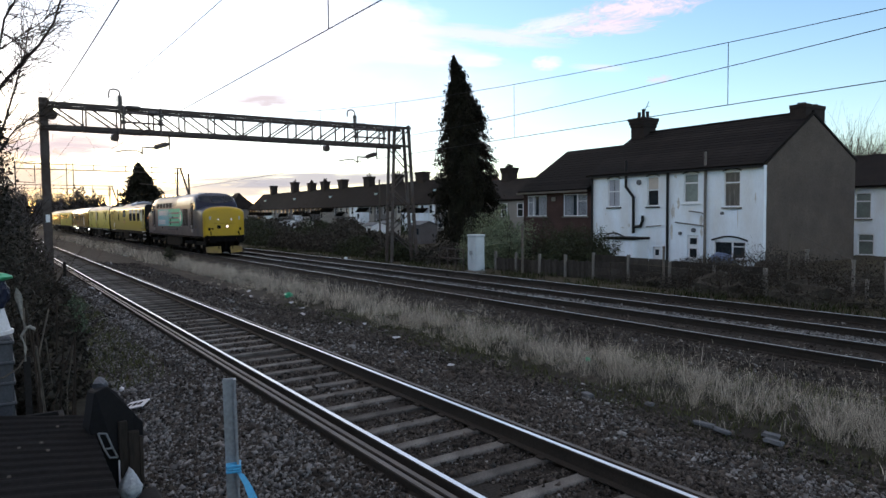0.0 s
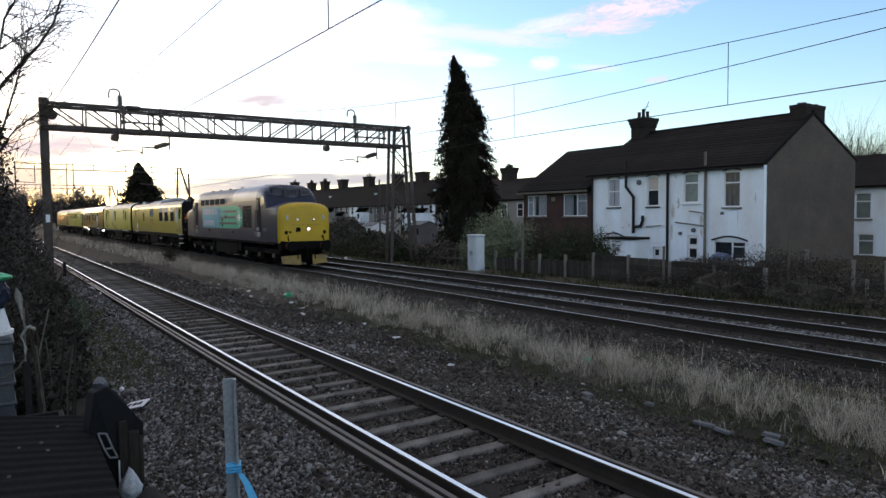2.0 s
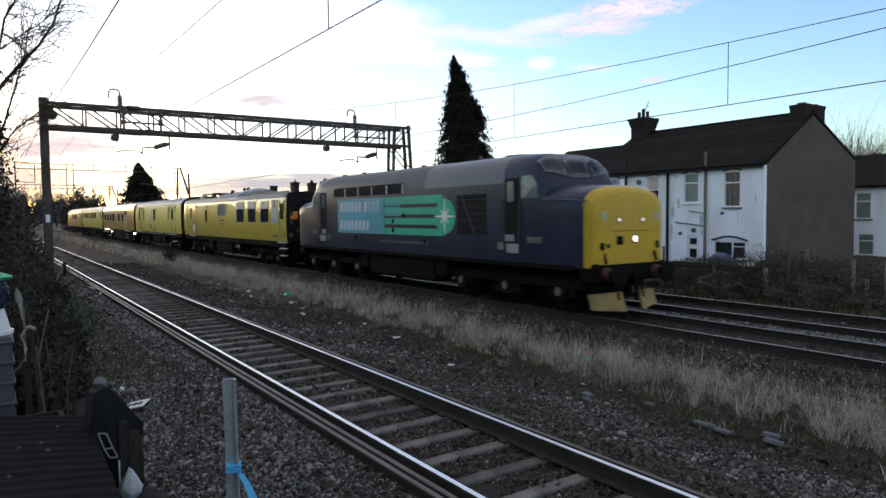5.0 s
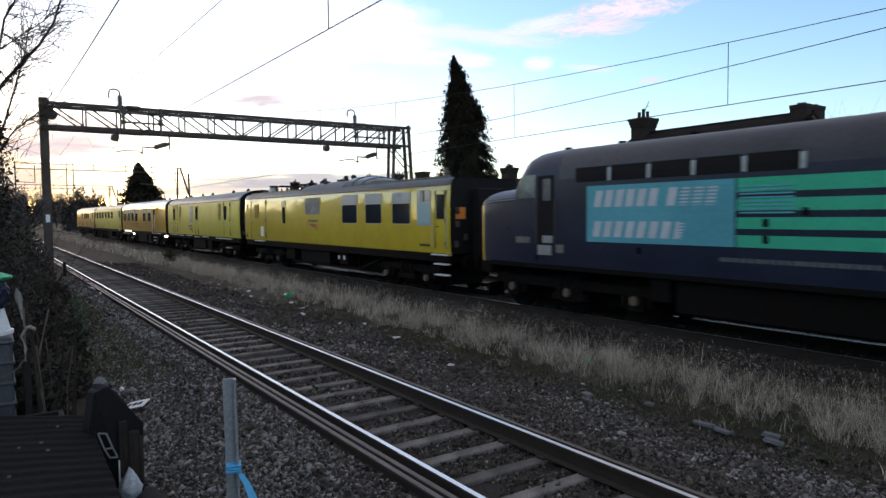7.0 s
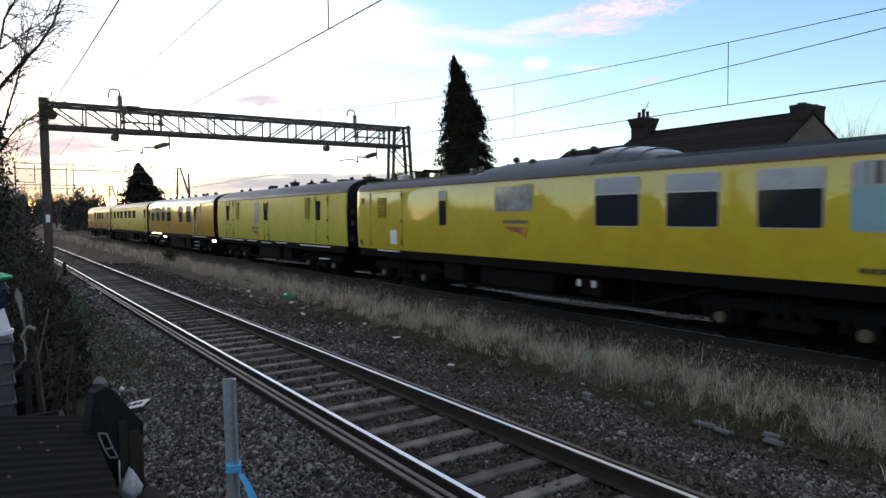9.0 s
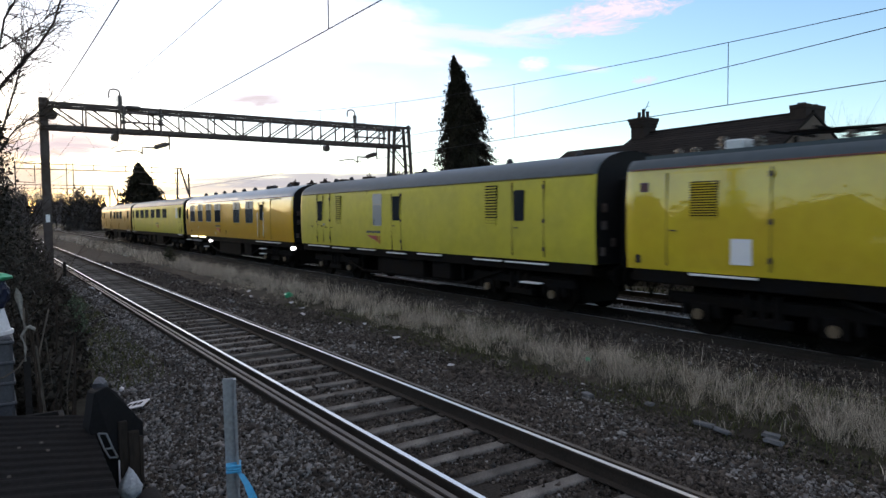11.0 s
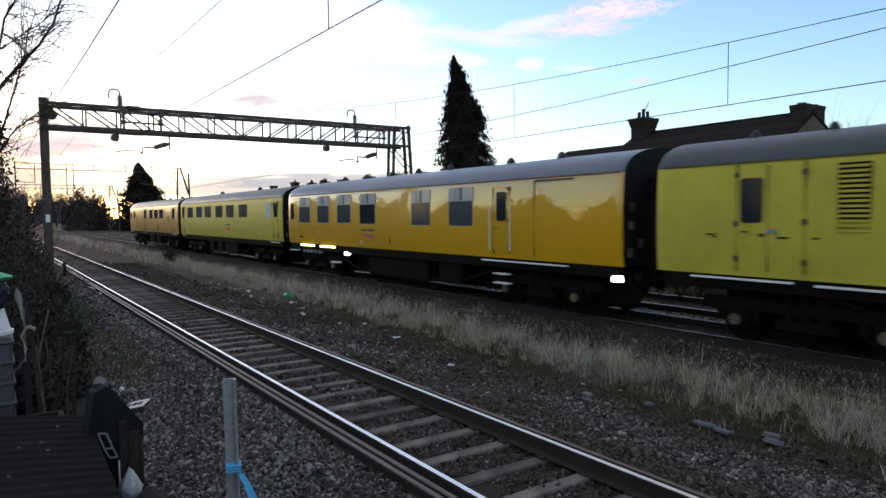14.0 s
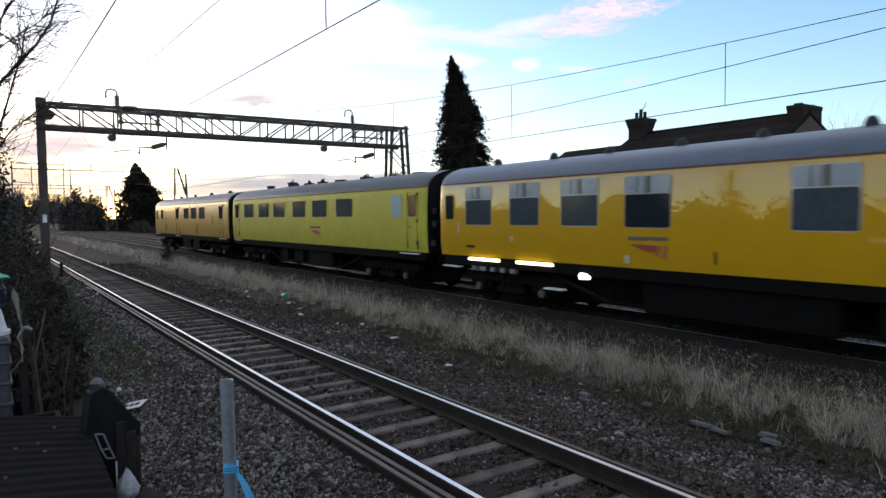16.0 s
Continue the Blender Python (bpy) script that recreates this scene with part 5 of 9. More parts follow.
def build_conifer(x, y, z0, height, radius, seed, n, size, label, group, droop=1.1, lean=0.0, shape=COLUMN):
    rng = np.random.default_rng(seed)
    t = thing("conifer", pose(x, y, z0), label, "tree", group)
    bm = bmesh.new()
    rod(bm, (0, 0, -0.2), (0, 0, height * 0.9), radius * 0.14, 8, 0.03)
    part("trunk", bm, M["bark"], t)
    # drooping sprays in uneven tiers
    f = rng.random(n) ** 0.75
    a = rng.uniform(0, 2 * np.pi, n)
    prof = np.interp(f, *shape) * radius
    lump = np.array([noise.noise((math.cos(q) * 1.6, math.sin(q) * 1.6, h * 9 + seed)) for q, h in zip(a, f)])
    tier = 0.11 * np.sin(f * 46 + 3 * np.sin(a * 2))
    r = prof * (1 + 0.55 * lump + tier) * np.sqrt(rng.uniform(0.35, 1.05, n))
    c = np.stack([r * np.cos(a), r * np.sin(a), f * height], 1)
    out = np.stack([np.cos(a), np.sin(a), 0 * a], 1)
    V, F = leaves(rng, c, size, droop, 2.6, out * 0.55)
    # longer ragged tips that hang off the outline
    m = n // 9
    f2, a2 = rng.uniform(0.1, 1.0, m), rng.uniform(0, 2 * np.pi, m)
    lump2 = np.array([noise.noise((math.cos(q) * 1.6, math.sin(q) * 1.6, h * 9 + seed)) for q, h in zip(a2, f2)])
    p2 = np.interp(f2, *shape) * radius * (1 + 0.5 * lump2) * rng.uniform(0.9, 1.3, m)
    c2 = np.stack([p2 * np.cos(a2), p2 * np.sin(a2), f2 * height], 1)
    V2, F2 = leaves(rng, c2, size * 1.3, droop * 1.3, 4.2, np.stack([np.cos(a2), np.sin(a2), 0 * a2], 1) * 0.5)
    V, F = np.concatenate([V, V2]), np.concatenate([F, F2 + len(V)])
    V[:, 0] -= lean * 0.56 * (np.maximum(V[:, 2], 0) / height) ** 1.5
    V[:, 1] -= lean * 0.83 * (np.maximum(V[:, 2], 0) / height) ** 1.5
    part("crown", fast_mesh("crown", V, F, [M["conifer"]]), M["conifer"], t, "dense drooping dark green sprays")
    bm = bmesh.new()
    seg = 14
    rings = []
    for k in range(16):
        fz = k / 15
        rr = float(np.interp(fz, *shape)) * radius * 0.58
        rings.append([bm.verts.new((rr * math.cos(q) * (1 + 0.25 * noise.noise((q, fz * 8, seed))), rr * math.sin(q) * (1 + 0.25 * noise.noise((q + 9, fz * 8, seed))), fz * height * 0.97))
                      for q in np.linspace(0, 2 * math.pi, seg, endpoint=False)])
    for p, q in zip(rings, rings[1:]):
        for i in range(seg):
            bm.faces.new((p[i], p[(i + 1) % seg], q[(i + 1) % seg], q[i]))
    for v in bm.verts:
        k = lean * (max(0, v.co.z) / height) ** 1.5
        v.co.x -= 0.56 * k
        v.co.y -= 0.83 * k
    part("inner_crown", bm, M["conifer"], t)
    return t


def build_cypress(x, y, z0, height, radius, seed, branches, per, size, bend, label):
    """A shaggy cypress: limbs that arch out and hang, each with a plume of sprays along its outer half."""
    rng = np.random.default_rng(seed)
    t = thing("conifer", pose(x, y, z0), label, "tree", "garden conifers")
    sway = lambda f: bend * np.clip(f, 0, 1.05) ** 4.0
    f = rng.random(branches) ** 0.8
    a = rng.uniform(0, 2 * np.pi, branches)
    reach = np.interp(f, *COLUMN) * radius * rng.uniform(0.72, 1.04, branches)
    drop = rng.uniform(0.25, 0.75, branches) * (0.5 + 0.5 * reach)
    C, D, limbs = [], [], []
    for i in range(branches):
        u = 0.35 + 0.65 * rng.random(per) ** 0.75
        lift = 0.35 * np.sin(u * 2.2) * reach[i] * 0.6 - drop[i] * u ** 2.4
        r = reach[i] * u
        wide = 0.05 + 0.17 * (1 - 0.6 * u)
        aa = a[i] + rng.normal(0, 1, per) * wide / np.maximum(r, 0.25)
        z = f[i] * height * 0.985 + lift + rng.normal(0, 0.1, per) - np.abs(rng.normal(0, 0.16, per))
        C.append(np.stack([r * np.cos(aa), r * np.sin(aa), z], 1))
        D.append(np.stack([np.cos(aa), np.sin(aa), 0 * aa - 0.3], 1) * 0.55)
        # the very tip curls up again
        m = 5
        tip = np.array([np.cos(a[i]) * reach[i], np.sin(a[i]) * reach[i], f[i] * height * 0.985 + 0.35 * math.sin(2.2) * reach[i] * 0.6 - drop[i]])
        C.append(tip + rng.normal(0, 0.07, (m, 3)) + np.array([np.cos(a[i]), np.sin(a[i]), 0.5]) * rng.uniform(0, 0.22, (m, 1)))
        D.append(np.tile([np.cos(a[i]), np.sin(a[i]), 0.3], (m, 1)))
        p = np.array([0, 0, f[i] * height * 0.985])
        q = np.array([np.cos(a[i]) * reach[i] * 0.6, np.sin(a[i]) * reach[i] * 0.6, f[i] * height * 0.985 + 0.2 * reach[i]])
        limbs.append((p, q, 0.03, 0.015))
        limbs.append((q, tip, 0.015, 0.006))
    C, D = np.concatenate(C), np.concatenate(D)
    V, F = leaves(rng, C, size, 0.75, 2.4, D)
    k = sway(V[:, 2] / height)
    V[:, 0] -= 0.56 * k
    V[:, 1] -= 0.83 * k
    part("crown", fast_mesh("crown", V, F, [M["conifer"]]), M["conifer"], t, "dense drooping dark green sprays")
    rows = []
    for p, q, ra, rb in limbs:
        off = [np.array([0.56, 0.83, 0]) * sway(w[2] / height) for w in (p, q)]
        rows.append((p - off[0], q - off[1], ra, rb))
    part("branches", limbs_mesh("branches", rows, [M["bark"]], 4), M["bark"], t)
    bm = bmesh.new()
    tube(bm, [(-0.56 * float(sway(g)), -0.83 * float(sway(g)), g * height) for g in np.linspace(-0.02, 0.97, 14)], 0.16, 8)
    part("trunk", bm, M["bark"], t)
    # dense twiggy heart that lets little sky through
    bm = bmesh.new()
    rings = []
    for g in np.linspace(0.02, 0.9, 18):
        rr = float(np.interp(g, *COLUMN)) * radius * 0.5
        rings.append([bm.verts.new((rr * math.cos(q) * (1 + 0.4 * noise.noise((math.cos(q) * 2, math.sin(q) * 2, g * 12))) - 0.56 * float(sway(g)), rr * math.sin(q) * (1 + 0.4 * noise.noise((math.cos(q) * 2, math.sin(q) * 2 + 5, g * 12))) - 0.83 * float(sway(g)), g * height))
                      for q in np.linspace(0, 2 * math.pi, 14, endpoint=False)])
    for p, q in zip(rings, rings[1:]):
        for i in range(14):
            bm.faces.new((p[i], p[(i + 1) % 14], q[(i + 1) % 14], q[i]))
    part("inner_crown", bm, M["conifer"], t)


build_cypress(-44.0, 32.3, -0.4, 15.75, 2.5, 2, 520, 120, 0.085, 1.0, "tall dark cypress with drooping ragged branch tips")
build_conifer(-159.6, 29.9, -0.4, 14.6, 5.2, 5, 9000, 0.3, "dark spreading conifer far down the line", "far conifers", 0.3, 1.7, CONE)


def build_bush(x, y, z0, rx, ry, h, n, size, m, label, seed, name="bush", group="trackside bushes", bare=0, category="bush", core=0.0):
    rng = np.random.default_rng(seed)
    t = thing(name, pose(x, y, z0), label, category, group)
    rows = []
    for k in range(7 + bare):
        a = rng.uniform(0, 2 * math.pi)
        twigs(rng, (rng.uniform(-0.5, 0.5) * rx, rng.uniform(-0.5, 0.5) * ry, -0.1), (math.cos(a) * 0.6, math.sin(a) * 0.6, 1.2), h * rng.uniform(0.45, 0.8), 0.012 * h + 0.008, 2 if bare else 1, rows, 0.4, 2)
    tagged(part("stem_tangle", limbs_mesh("stem_tangle", rows, [M["bark"]], 3), M["bark"], t), kind="stuff")
    u = rng.normal(size=(n, 3))
    u /= np.linalg.norm(u, axis=1)[:, None]
    u[:, 2] = np.abs(u[:, 2])
    lump = np.array([noise.noise((p[0] * 2.3 + seed, p[1] * 2.3, p[2] * 2.3)) for p in u])
    rr = (1 + 0.45 * lump) * rng.uniform(0.45, 1.05, n) ** 0.6
    c = u * rr[:, None] * np.array([rx, ry, h])
    V, F = leaves(rng, c, size, 0.2, 1.6)
    if core:
        bm = bmesh.new()
        bmesh.ops.create_icosphere(bm, subdivisions=3, radius=1.0)
        for v in bm.verts:
            k = core * (1 + 0.45 * noise.noise((v.co.x * 2.3 + seed, v.co.y * 2.3, abs(v.co.z) * 2.3)) + 0.15 * noise.noise(v.co * 7))
            v.co = Vector((v.co.x * rx * k, v.co.y * ry * k, max(-0.1, v.co.z * h * k)))
        part("inner_growth", bm, m, t)
    part("foliage", fast_mesh("foliage", V, F, [m]), m, t)
    return t


# gardens beyond the tracks
build_bush(-29.0, 23.3, -0.4, 2.7, 1.7, 2.9, 16000, 0.06, M["laurel"], "pale green evergreen shrub behind the fence", 11, core=0.75)
build_bush(-24.8, 23.6, -0.4, 1.9, 1.3, 2.3, 6000, 0.055, M["leaf"], "dark evergreen shrub behind the fence", 12, core=0.6)
build_bush(-23.0, 24.8, -0.4, 1.2, 1.2, 2.2, 4000, 0.055, M["leaf"], "dark round garden shrub", 13, core=0.6)
build_bush(-30.8, 31.0, -0.4, 1.5, 1.3, 2.1, 5000, 0.06, M["leaf"], "dark spiky garden shrub before the white house", 14, core=0.6)
for i, (x, y, rx, h) in enumerate(((-19.2, 28.6, 2.2, 0.8), (-15.6, 27.4, 2.0, 1.4), (-17.6, 26.0, 2.2, 0.9), (-13.2, 25.5, 2.4, 1.2), (-10.5, 25.0, 2.4, 1.2), (-20.4, 23.0, 1.6, 0.8), (-13.8, 21.0, 2.3, 1.3),
                                      (-10.6, 20.9, 2.3, 1.25), (-7.2, 21.2, 2.2, 1.1), (-17.0, 21.8, 1.7, 0.7))):
    build_bush(x, y, -0.4, rx, 1.4, h, 3200, 0.042, M["bramble"], "tangle of dark winter brambles by the fence", 20 + i, "bramble", "brambles", 9, core=0.55)
for i, (x, y, rx, h) in enumerate(((-44, 22.6, 3.2, 1.2), (-51, 22.8, 3.6, 1.7), (-58, 22.8, 3.8, 1.6), (-66, 23, 4.5, 1.8), (-76, 23, 5, 1.9), (-88, 23, 6, 2.0), (-102, 24, 7, 1.9), (-39.5, 22.8, 2.2, 1.0), (-33.0, 22.6, 2.0, 1.2), (-36.5, 21.8, 1.3, 1.1),
                                      (-120, 26, 9, 2.0), (-142, 26, 10, 2.2), (-168, 26, 12, 2.4))):
    build_bush(x, y, -0.4, rx, 1.7, h, 3600, 0.07 + 0.0006 * -x, M["bramble"] if i % 3 else M["leaf"], "dark leafless thicket beside the far track", 40 + i, "thicket", "thickets", 6, core=0.6)


def build_shed(x, y, w, d, h, m, label):
    """A small garden shed with a shallow pitched felt roof, a door and a window."""
    t = thing("garden_shed", pose(x, y, -0.45), label, "shed", "garden sheds")
    bm = bmesh.new()
    extrude_profile(bm, [(0, 0), (d, 0), (d, h), (d / 2, h + 0.35), (0, h)], -w / 2, w / 2)
    part("wall", bm, m, t)
    bm = bmesh.new()
    roof_slab(bm, (-w / 2 - 0.1, -0.15, h - 0.05), (w / 2 + 0.1, -0.15, h - 0.05), (w / 2 + 0.1, d / 2, h + 0.37), (-w / 2 - 0.1, d / 2, h + 0.37), 0.05)
    roof_slab(bm, (-w / 2 - 0.1, d + 0.15, h - 0.05), (w / 2 + 0.1, d + 0.15, h - 0.05), (w / 2 + 0.1, d / 2, h + 0.37), (-w / 2 - 0.1, d / 2, h + 0.37), 0.05)
    part("roof", bm, M["slate"], t)
    bm = bmesh.new()
    box(bm, -w * 0.35, -w * 0.08, -0.04, -0.002, 0.05, h - 0.2, 0.01)
    part("door", bm, M["fence"], t)
    bm = bmesh.new()
    box(bm, w * 0.1, w * 0.36, -0.03, -0.002, h * 0.5, h * 0.82, 0.01)
    part("window", bm, M["pane"], t)


for x, y, w, h, m, lab in ((-98, 40, 3.2, 1.9, "cream", "pale garden shed behind the thicket"), (-79, 44, 3.0, 1.8, "render2", "dull garden shed behind the thicket"), (-72, 38, 2.6, 1.7, "frame", "white garden shed behind the thicket"),
                           (-58, 36, 2.4, 1.9, "roughgrey", "grey boarded shed behind the lattice mast"), (-63, 44, 3.4, 1.9, "cream", "pale garden shed behind the thicket"), (-110, 42, 4.0, 1.9, "frame", "white garden shed behind the thicket"), (-52, 38, 2.2, 1.6, "cream", "pale garden shed by the cypress")):
    build_shed(x, y, w, 2.0, h, M[m], lab)
for i, (x, y, rx, h) in enumerate(((-60, 30, 5, 1.9), (-72, 31, 5, 2.0), (-86, 32, 6, 2.2), (-100, 34, 7, 2.2), (-118, 36, 8, 2.5), (-136, 38, 9, 2.7), (-156, 40, 10, 3.0), (-92, 52, 7, 2.2), (-108, 53, 8, 2.4), (-126, 54, 8, 2.2), (-146, 55, 9, 2.5), (-168, 56, 10, 2.6), (-52, 29, 3, 1.5))):
    build_bush(x, y, -0.4, rx, 2.2, h, 2600, 0.1 + 0.0009 * -x, M["leaf"] if i % 2 else M["bramble"], "dark garden hedge before the far houses", 340 + i, "garden_hedge", "garden hedges", 4, core=0.7)


def build_bare_tree(x, y, z0, way, length, r, depth, seed, label, group, fork=3, bend=0.35):
    rng = np.random.default_rng(seed)
    t = thing("bare_tree", pose(x, y, z0), label, "tree", group)
    rows = []
    twigs(rng, (0, 0, -0.2), way, length, r, depth, rows, bend, fork)
    thick = [q for q in rows if q[2] > r * 0.45]
    thin = [q for q in rows if q[2] <= r * 0.45]
    part("trunk", limbs_mesh("trunk", thick, [M["bark"]], 7), M["bark"], t)
    if thin:
        part("twig_crown", limbs_mesh("twig_crown", thin, [M["bark"]], 4), M["bark"], t)
    return t


def build_coppice(x, y, z0, crown, height, seed):
    """A cut-back tree: short trunk and a brush of many upright rods."""
    rng = np.random.default_rng(seed)
    t = thing("bare_tree", pose(x, y, z0), "bare cut-back tree with upright twigs behind the gable", "tree", "bare trees")
    rows, thin = [], []
    twigs(rng, (0, 0, -0.2), (0, 0, 1), height * 0.5, 0.28, 1, rows, 0.5, 5)
    for k in range(240):
        a, r = rng.uniform(0, 2 * math.pi), crown * math.sqrt(rng.random())
        p = np.array((r * math.cos(a), r * math.sin(a), height * rng.uniform(0.45, 0.62)))
        twigs(rng, p, (0.35 * math.cos(a) * r / crown, 0.35 * math.sin(a) * r / crown, 1), (height - p[2]) * rng.uniform(0.75, 1.05) * (1 - 0.25 * (r / crown) ** 2), 0.022, 1 if rng.random() < 0.4 else 0, thin, 0.18, 1)
    part("trunk", limbs_mesh("trunk", rows, [M["bark"]], 7), M["bark"], t)
    part("twig_crown", limbs_mesh("twig_crown", thin, [M["bark"]], 3), M["bark"], t)


for i, (x, y, h) in enumerate(((-118, 40, 6.0), (-109, 38, 5.2), (-128, 44, 6.4), (-90, 38, 5.0), (-78, 33, 4.6), (-70, 35, 4.4), (-62, 27, 4.2))):
    build_bare_tree(x, y, -0.5, (0.1, 0, 1), h * 0.55, 0.11, 3, 380 + i, "thin bare garden tree before the far houses", "garden trees", 3, 0.45)
build_coppice(-25.4, 54, -0.5, 1.9, 8.9, 61)
build_coppice(-22.6, 54.5, -0.5, 2.3, 7.8, 62)
# the bare tree over the near hedge
def build_overhanging_tree():
    rng = np.random.default_rng(71)
    t = thing("bare_tree", pose(-14.45, 0.0, -0.4), "bare twiggy tree leaning out over the trackside hedge", "tree", "bare trees")
    limbs = [[(-14.5, 0.0, -0.5), (-14.55, 0.02, 1.5), (-14.52, 0.05, 3.2), (-14.5, 0.2, 4.6)],
             [(-14.5, 0.2, 4.6), (-14.47, 0.34, 4.86), (-14.28, 0.63, 5.23), (-14.1, 0.93, 5.58), (-13.97, 1.16, 5.98), (-13.91, 1.28, 6.4), (-13.8, 1.35, 6.9)],
             [(-14.52, 0.05, 3.2), (-14.42, 0.35, 4.15), (-14.36, 0.48, 4.6), (-14.28, 0.62, 5.1), (-14.23, 0.72, 5.45), (-14.2, 0.78, 5.9)],
             [(-14.5, 0.2, 4.6), (-14.52, 0.33, 5.5), (-14.48, 0.43, 6.05), (-14.36, 0.61, 6.4), (-14.2, 0.8, 6.8)],
             [(-14.45, 0.2, 3.6), (-14.3, 0.5, 4.05), (-14.15, 0.78, 4.3), (-14.0, 1.0, 4.5)],
             [(-14.52, 0.33, 5.5), (-14.3, 0.66, 5.75), (-14.1, 1.0, 6.0), (-14.0, 1.2, 6.3)]]
    thick, thin = [], []
    for li, pts in enumerate(limbs):
        r0 = (0.06, 0.032, 0.024, 0.026, 0.016, 0.014)[li]
        for i, (p, q) in enumerate(zip(pts, pts[1:])):
            p, q = np.array(p), np.array(q)
            f0, f1 = i / (len(pts) - 1), (i + 1) / (len(pts) - 1)
            off = np.array((14.45, 0.0, 0.4))
            thick.append((p + off, q + off, r0 * (1 - 0.6 * f0), r0 * (1 - 0.6 * f1)))
            if li:
                for _ in range(8):
                    k = rng.random()
                    d = (q - p) / np.linalg.norm(q - p) + rng.normal(size=3) * 0.6
                    d[1] += 0.3
                    twigs(rng, p + (q - p) * k + off, d, rng.uniform(0.4, 0.95), 0.0085, 1 if rng.random() < 0.6 else 2, thin, 0.62, 1)
    part("trunk", limbs_mesh("trunk", thick, [M["bark"]], 6), M["bark"], t)
    part("twig_crown", limbs_mesh("twig_crown", thin, [M["bark"]], 4), M["bark"], t)
    # ivy climbing the trunk
    n = 5200
    f = rng.random(n)
    c = np.stack([rng.normal(0, 0.26, n), rng.normal(0.16, 0.14, n) * (1.25 - 0.4 * f), 1.0 + f * 3.6], 1)
    V, F = leaves(rng, c, 0.05, 0.3, 1.2)
    part("ivy", fast_mesh("ivy", V, F, [M["hedge"]]), M["hedge"], t, "dark ivy round the trunk")


build_overhanging_tree()
# hedge on the camera's side; its unseen far run is added to block low glow
for i, (x, y, rx, ry, h) in enumerate(((-12.5, -0.2, 1.6, 0.75, 1.9), (-15.2, 0.15, 1.6, 0.8, 2.1), (-18.2, 0.3, 1.9, 0.95, 2.3), (-21.8, 0.45, 2.2, 1.05, 2.6), (-26.5, 0.6, 2.8, 1.2, 3.0), (-32, 0.65, 3.2, 1.2, 3.6), (-39, 0.6, 4, 1.5, 4.4),
                                      (-48, 0.6, 5, 1.6, 4.8), (-60, 0.4, 7, 2, 5.2), (-76, 0.0, 9, 2.4, 5.4), (-10.6, 0.4, 1.0, 0.55, 1.0), (-12.6, 0.85, 1.1, 0.5, 0.8), (-15.4, 1.1, 1.5, 0.55, 0.85), (-19, 1.3, 1.8, 0.6, 0.9), (-23, 1.5, 2.2, 0.6, 1.0),
                                      (-28, 1.55, 2.5, 0.6, 1.2), (-34, 1.5, 3, 0.6, 1.5), (-100, -1, 14, 3, 5.8), (-130, -1, 16, 3, 6), (-160, -2, 18, 3.4, 6.2), (-195, -2, 20, 3.6, 6.5), (-235, -2, 24, 4, 7), (-285, -2, 30, 4, 7))):
    # past x = -30 the leaf colour is paled for haze
    build_bush(x, y, -0.4, rx, ry, h, 3200, 0.045 + 0.0011 * -x, M["hazewood"] if x < -30 else M["bramble"] if i % 2 else M["hedge"], "dark overgrown hedge beside the near track", 80 + i, "hedge_bush", "trackside hedge", 0 if y > 0.8 or x < -30 else 3, core=0.72)
build_bush(-19.0, 1.7, -0.36, 1.6, 0.35, 0.75, 2600, 0.035, M["weed"], "low green weeds beside the near track", 304, "weed_clump", "weeds", 0)
build_bush(-23.0, 2.15, -0.36, 0.9, 0.4, 0.5, 1500, 0.035, M["weed"], "low green weeds beside the near track", 301, "weed_clump", "weeds", 0)
build_bush(-20.2, 1.95, -0.36, 0.7, 0.3, 0.25, 900, 0.03, M["weed"], "low green weeds beside the near track", 302, "weed_clump", "weeds", 0)
build_bush(-45.3, 9.74, -0.33, 0.45, 0.4, 1.0, 900, 0.05, M["leaf"], "small dark shrub between the tracks", 303, "sapling", "weeds", 2)
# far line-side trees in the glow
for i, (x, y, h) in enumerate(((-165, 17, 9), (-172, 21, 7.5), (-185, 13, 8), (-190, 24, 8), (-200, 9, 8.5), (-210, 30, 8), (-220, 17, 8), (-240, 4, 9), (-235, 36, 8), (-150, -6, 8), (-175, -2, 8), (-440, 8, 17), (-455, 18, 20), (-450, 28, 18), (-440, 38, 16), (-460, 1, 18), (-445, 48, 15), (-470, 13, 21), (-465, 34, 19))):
    # both tree colours here carry the distance haze
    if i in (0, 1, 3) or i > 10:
        build_bush(x, y, -0.4, h * 0.42, h * 0.35, h, 2600, 0.33 if i < 11 else 0.6, M["hazewood"] if i < 11 else M["farhazewood"], "dark round tree far down the line", 120 + i, "far_tree", "far trees", 4, "tree", 0.7)
    else:
        build_bare_tree(x, y, -0.5, (0, 0, 1), h * 0.55, 0.22, 3, 120 + i, "bare winter tree far down the line", "far trees", 3, 0.4)

# trees and scrub behind the camera, which the glossy coach sides mirror
# unseen trees, added to keep warm low sky off the train's side
for i in range(15):
    build_bush(-64 - i * 15, -9 - 4 * math.sin(i * 1.9), -0.4, 9, 4.5, 7.4 + 1.6 * math.sin(i * 2.3), 1500, 0.5, M["bramble"], "tall dark unseen trees added to block the low glow", 190 + i, "glow_screen_tree", "bank trees", 0, "tree", 0.85)
for i in range(16):
    x = -70 + i * 7.5
    build_bush(x, -14 + 1.5 * math.sin(i * 2.1), -0.4, 4.6, 2.2, 5.9 + 0.9 * math.sin(i * 1.7), 1500, 0.24, M["bramble"], "dark scrub bank behind the near hedge", 160 + i, "scrub_bush", "scrub bank", 0, core=0.85)
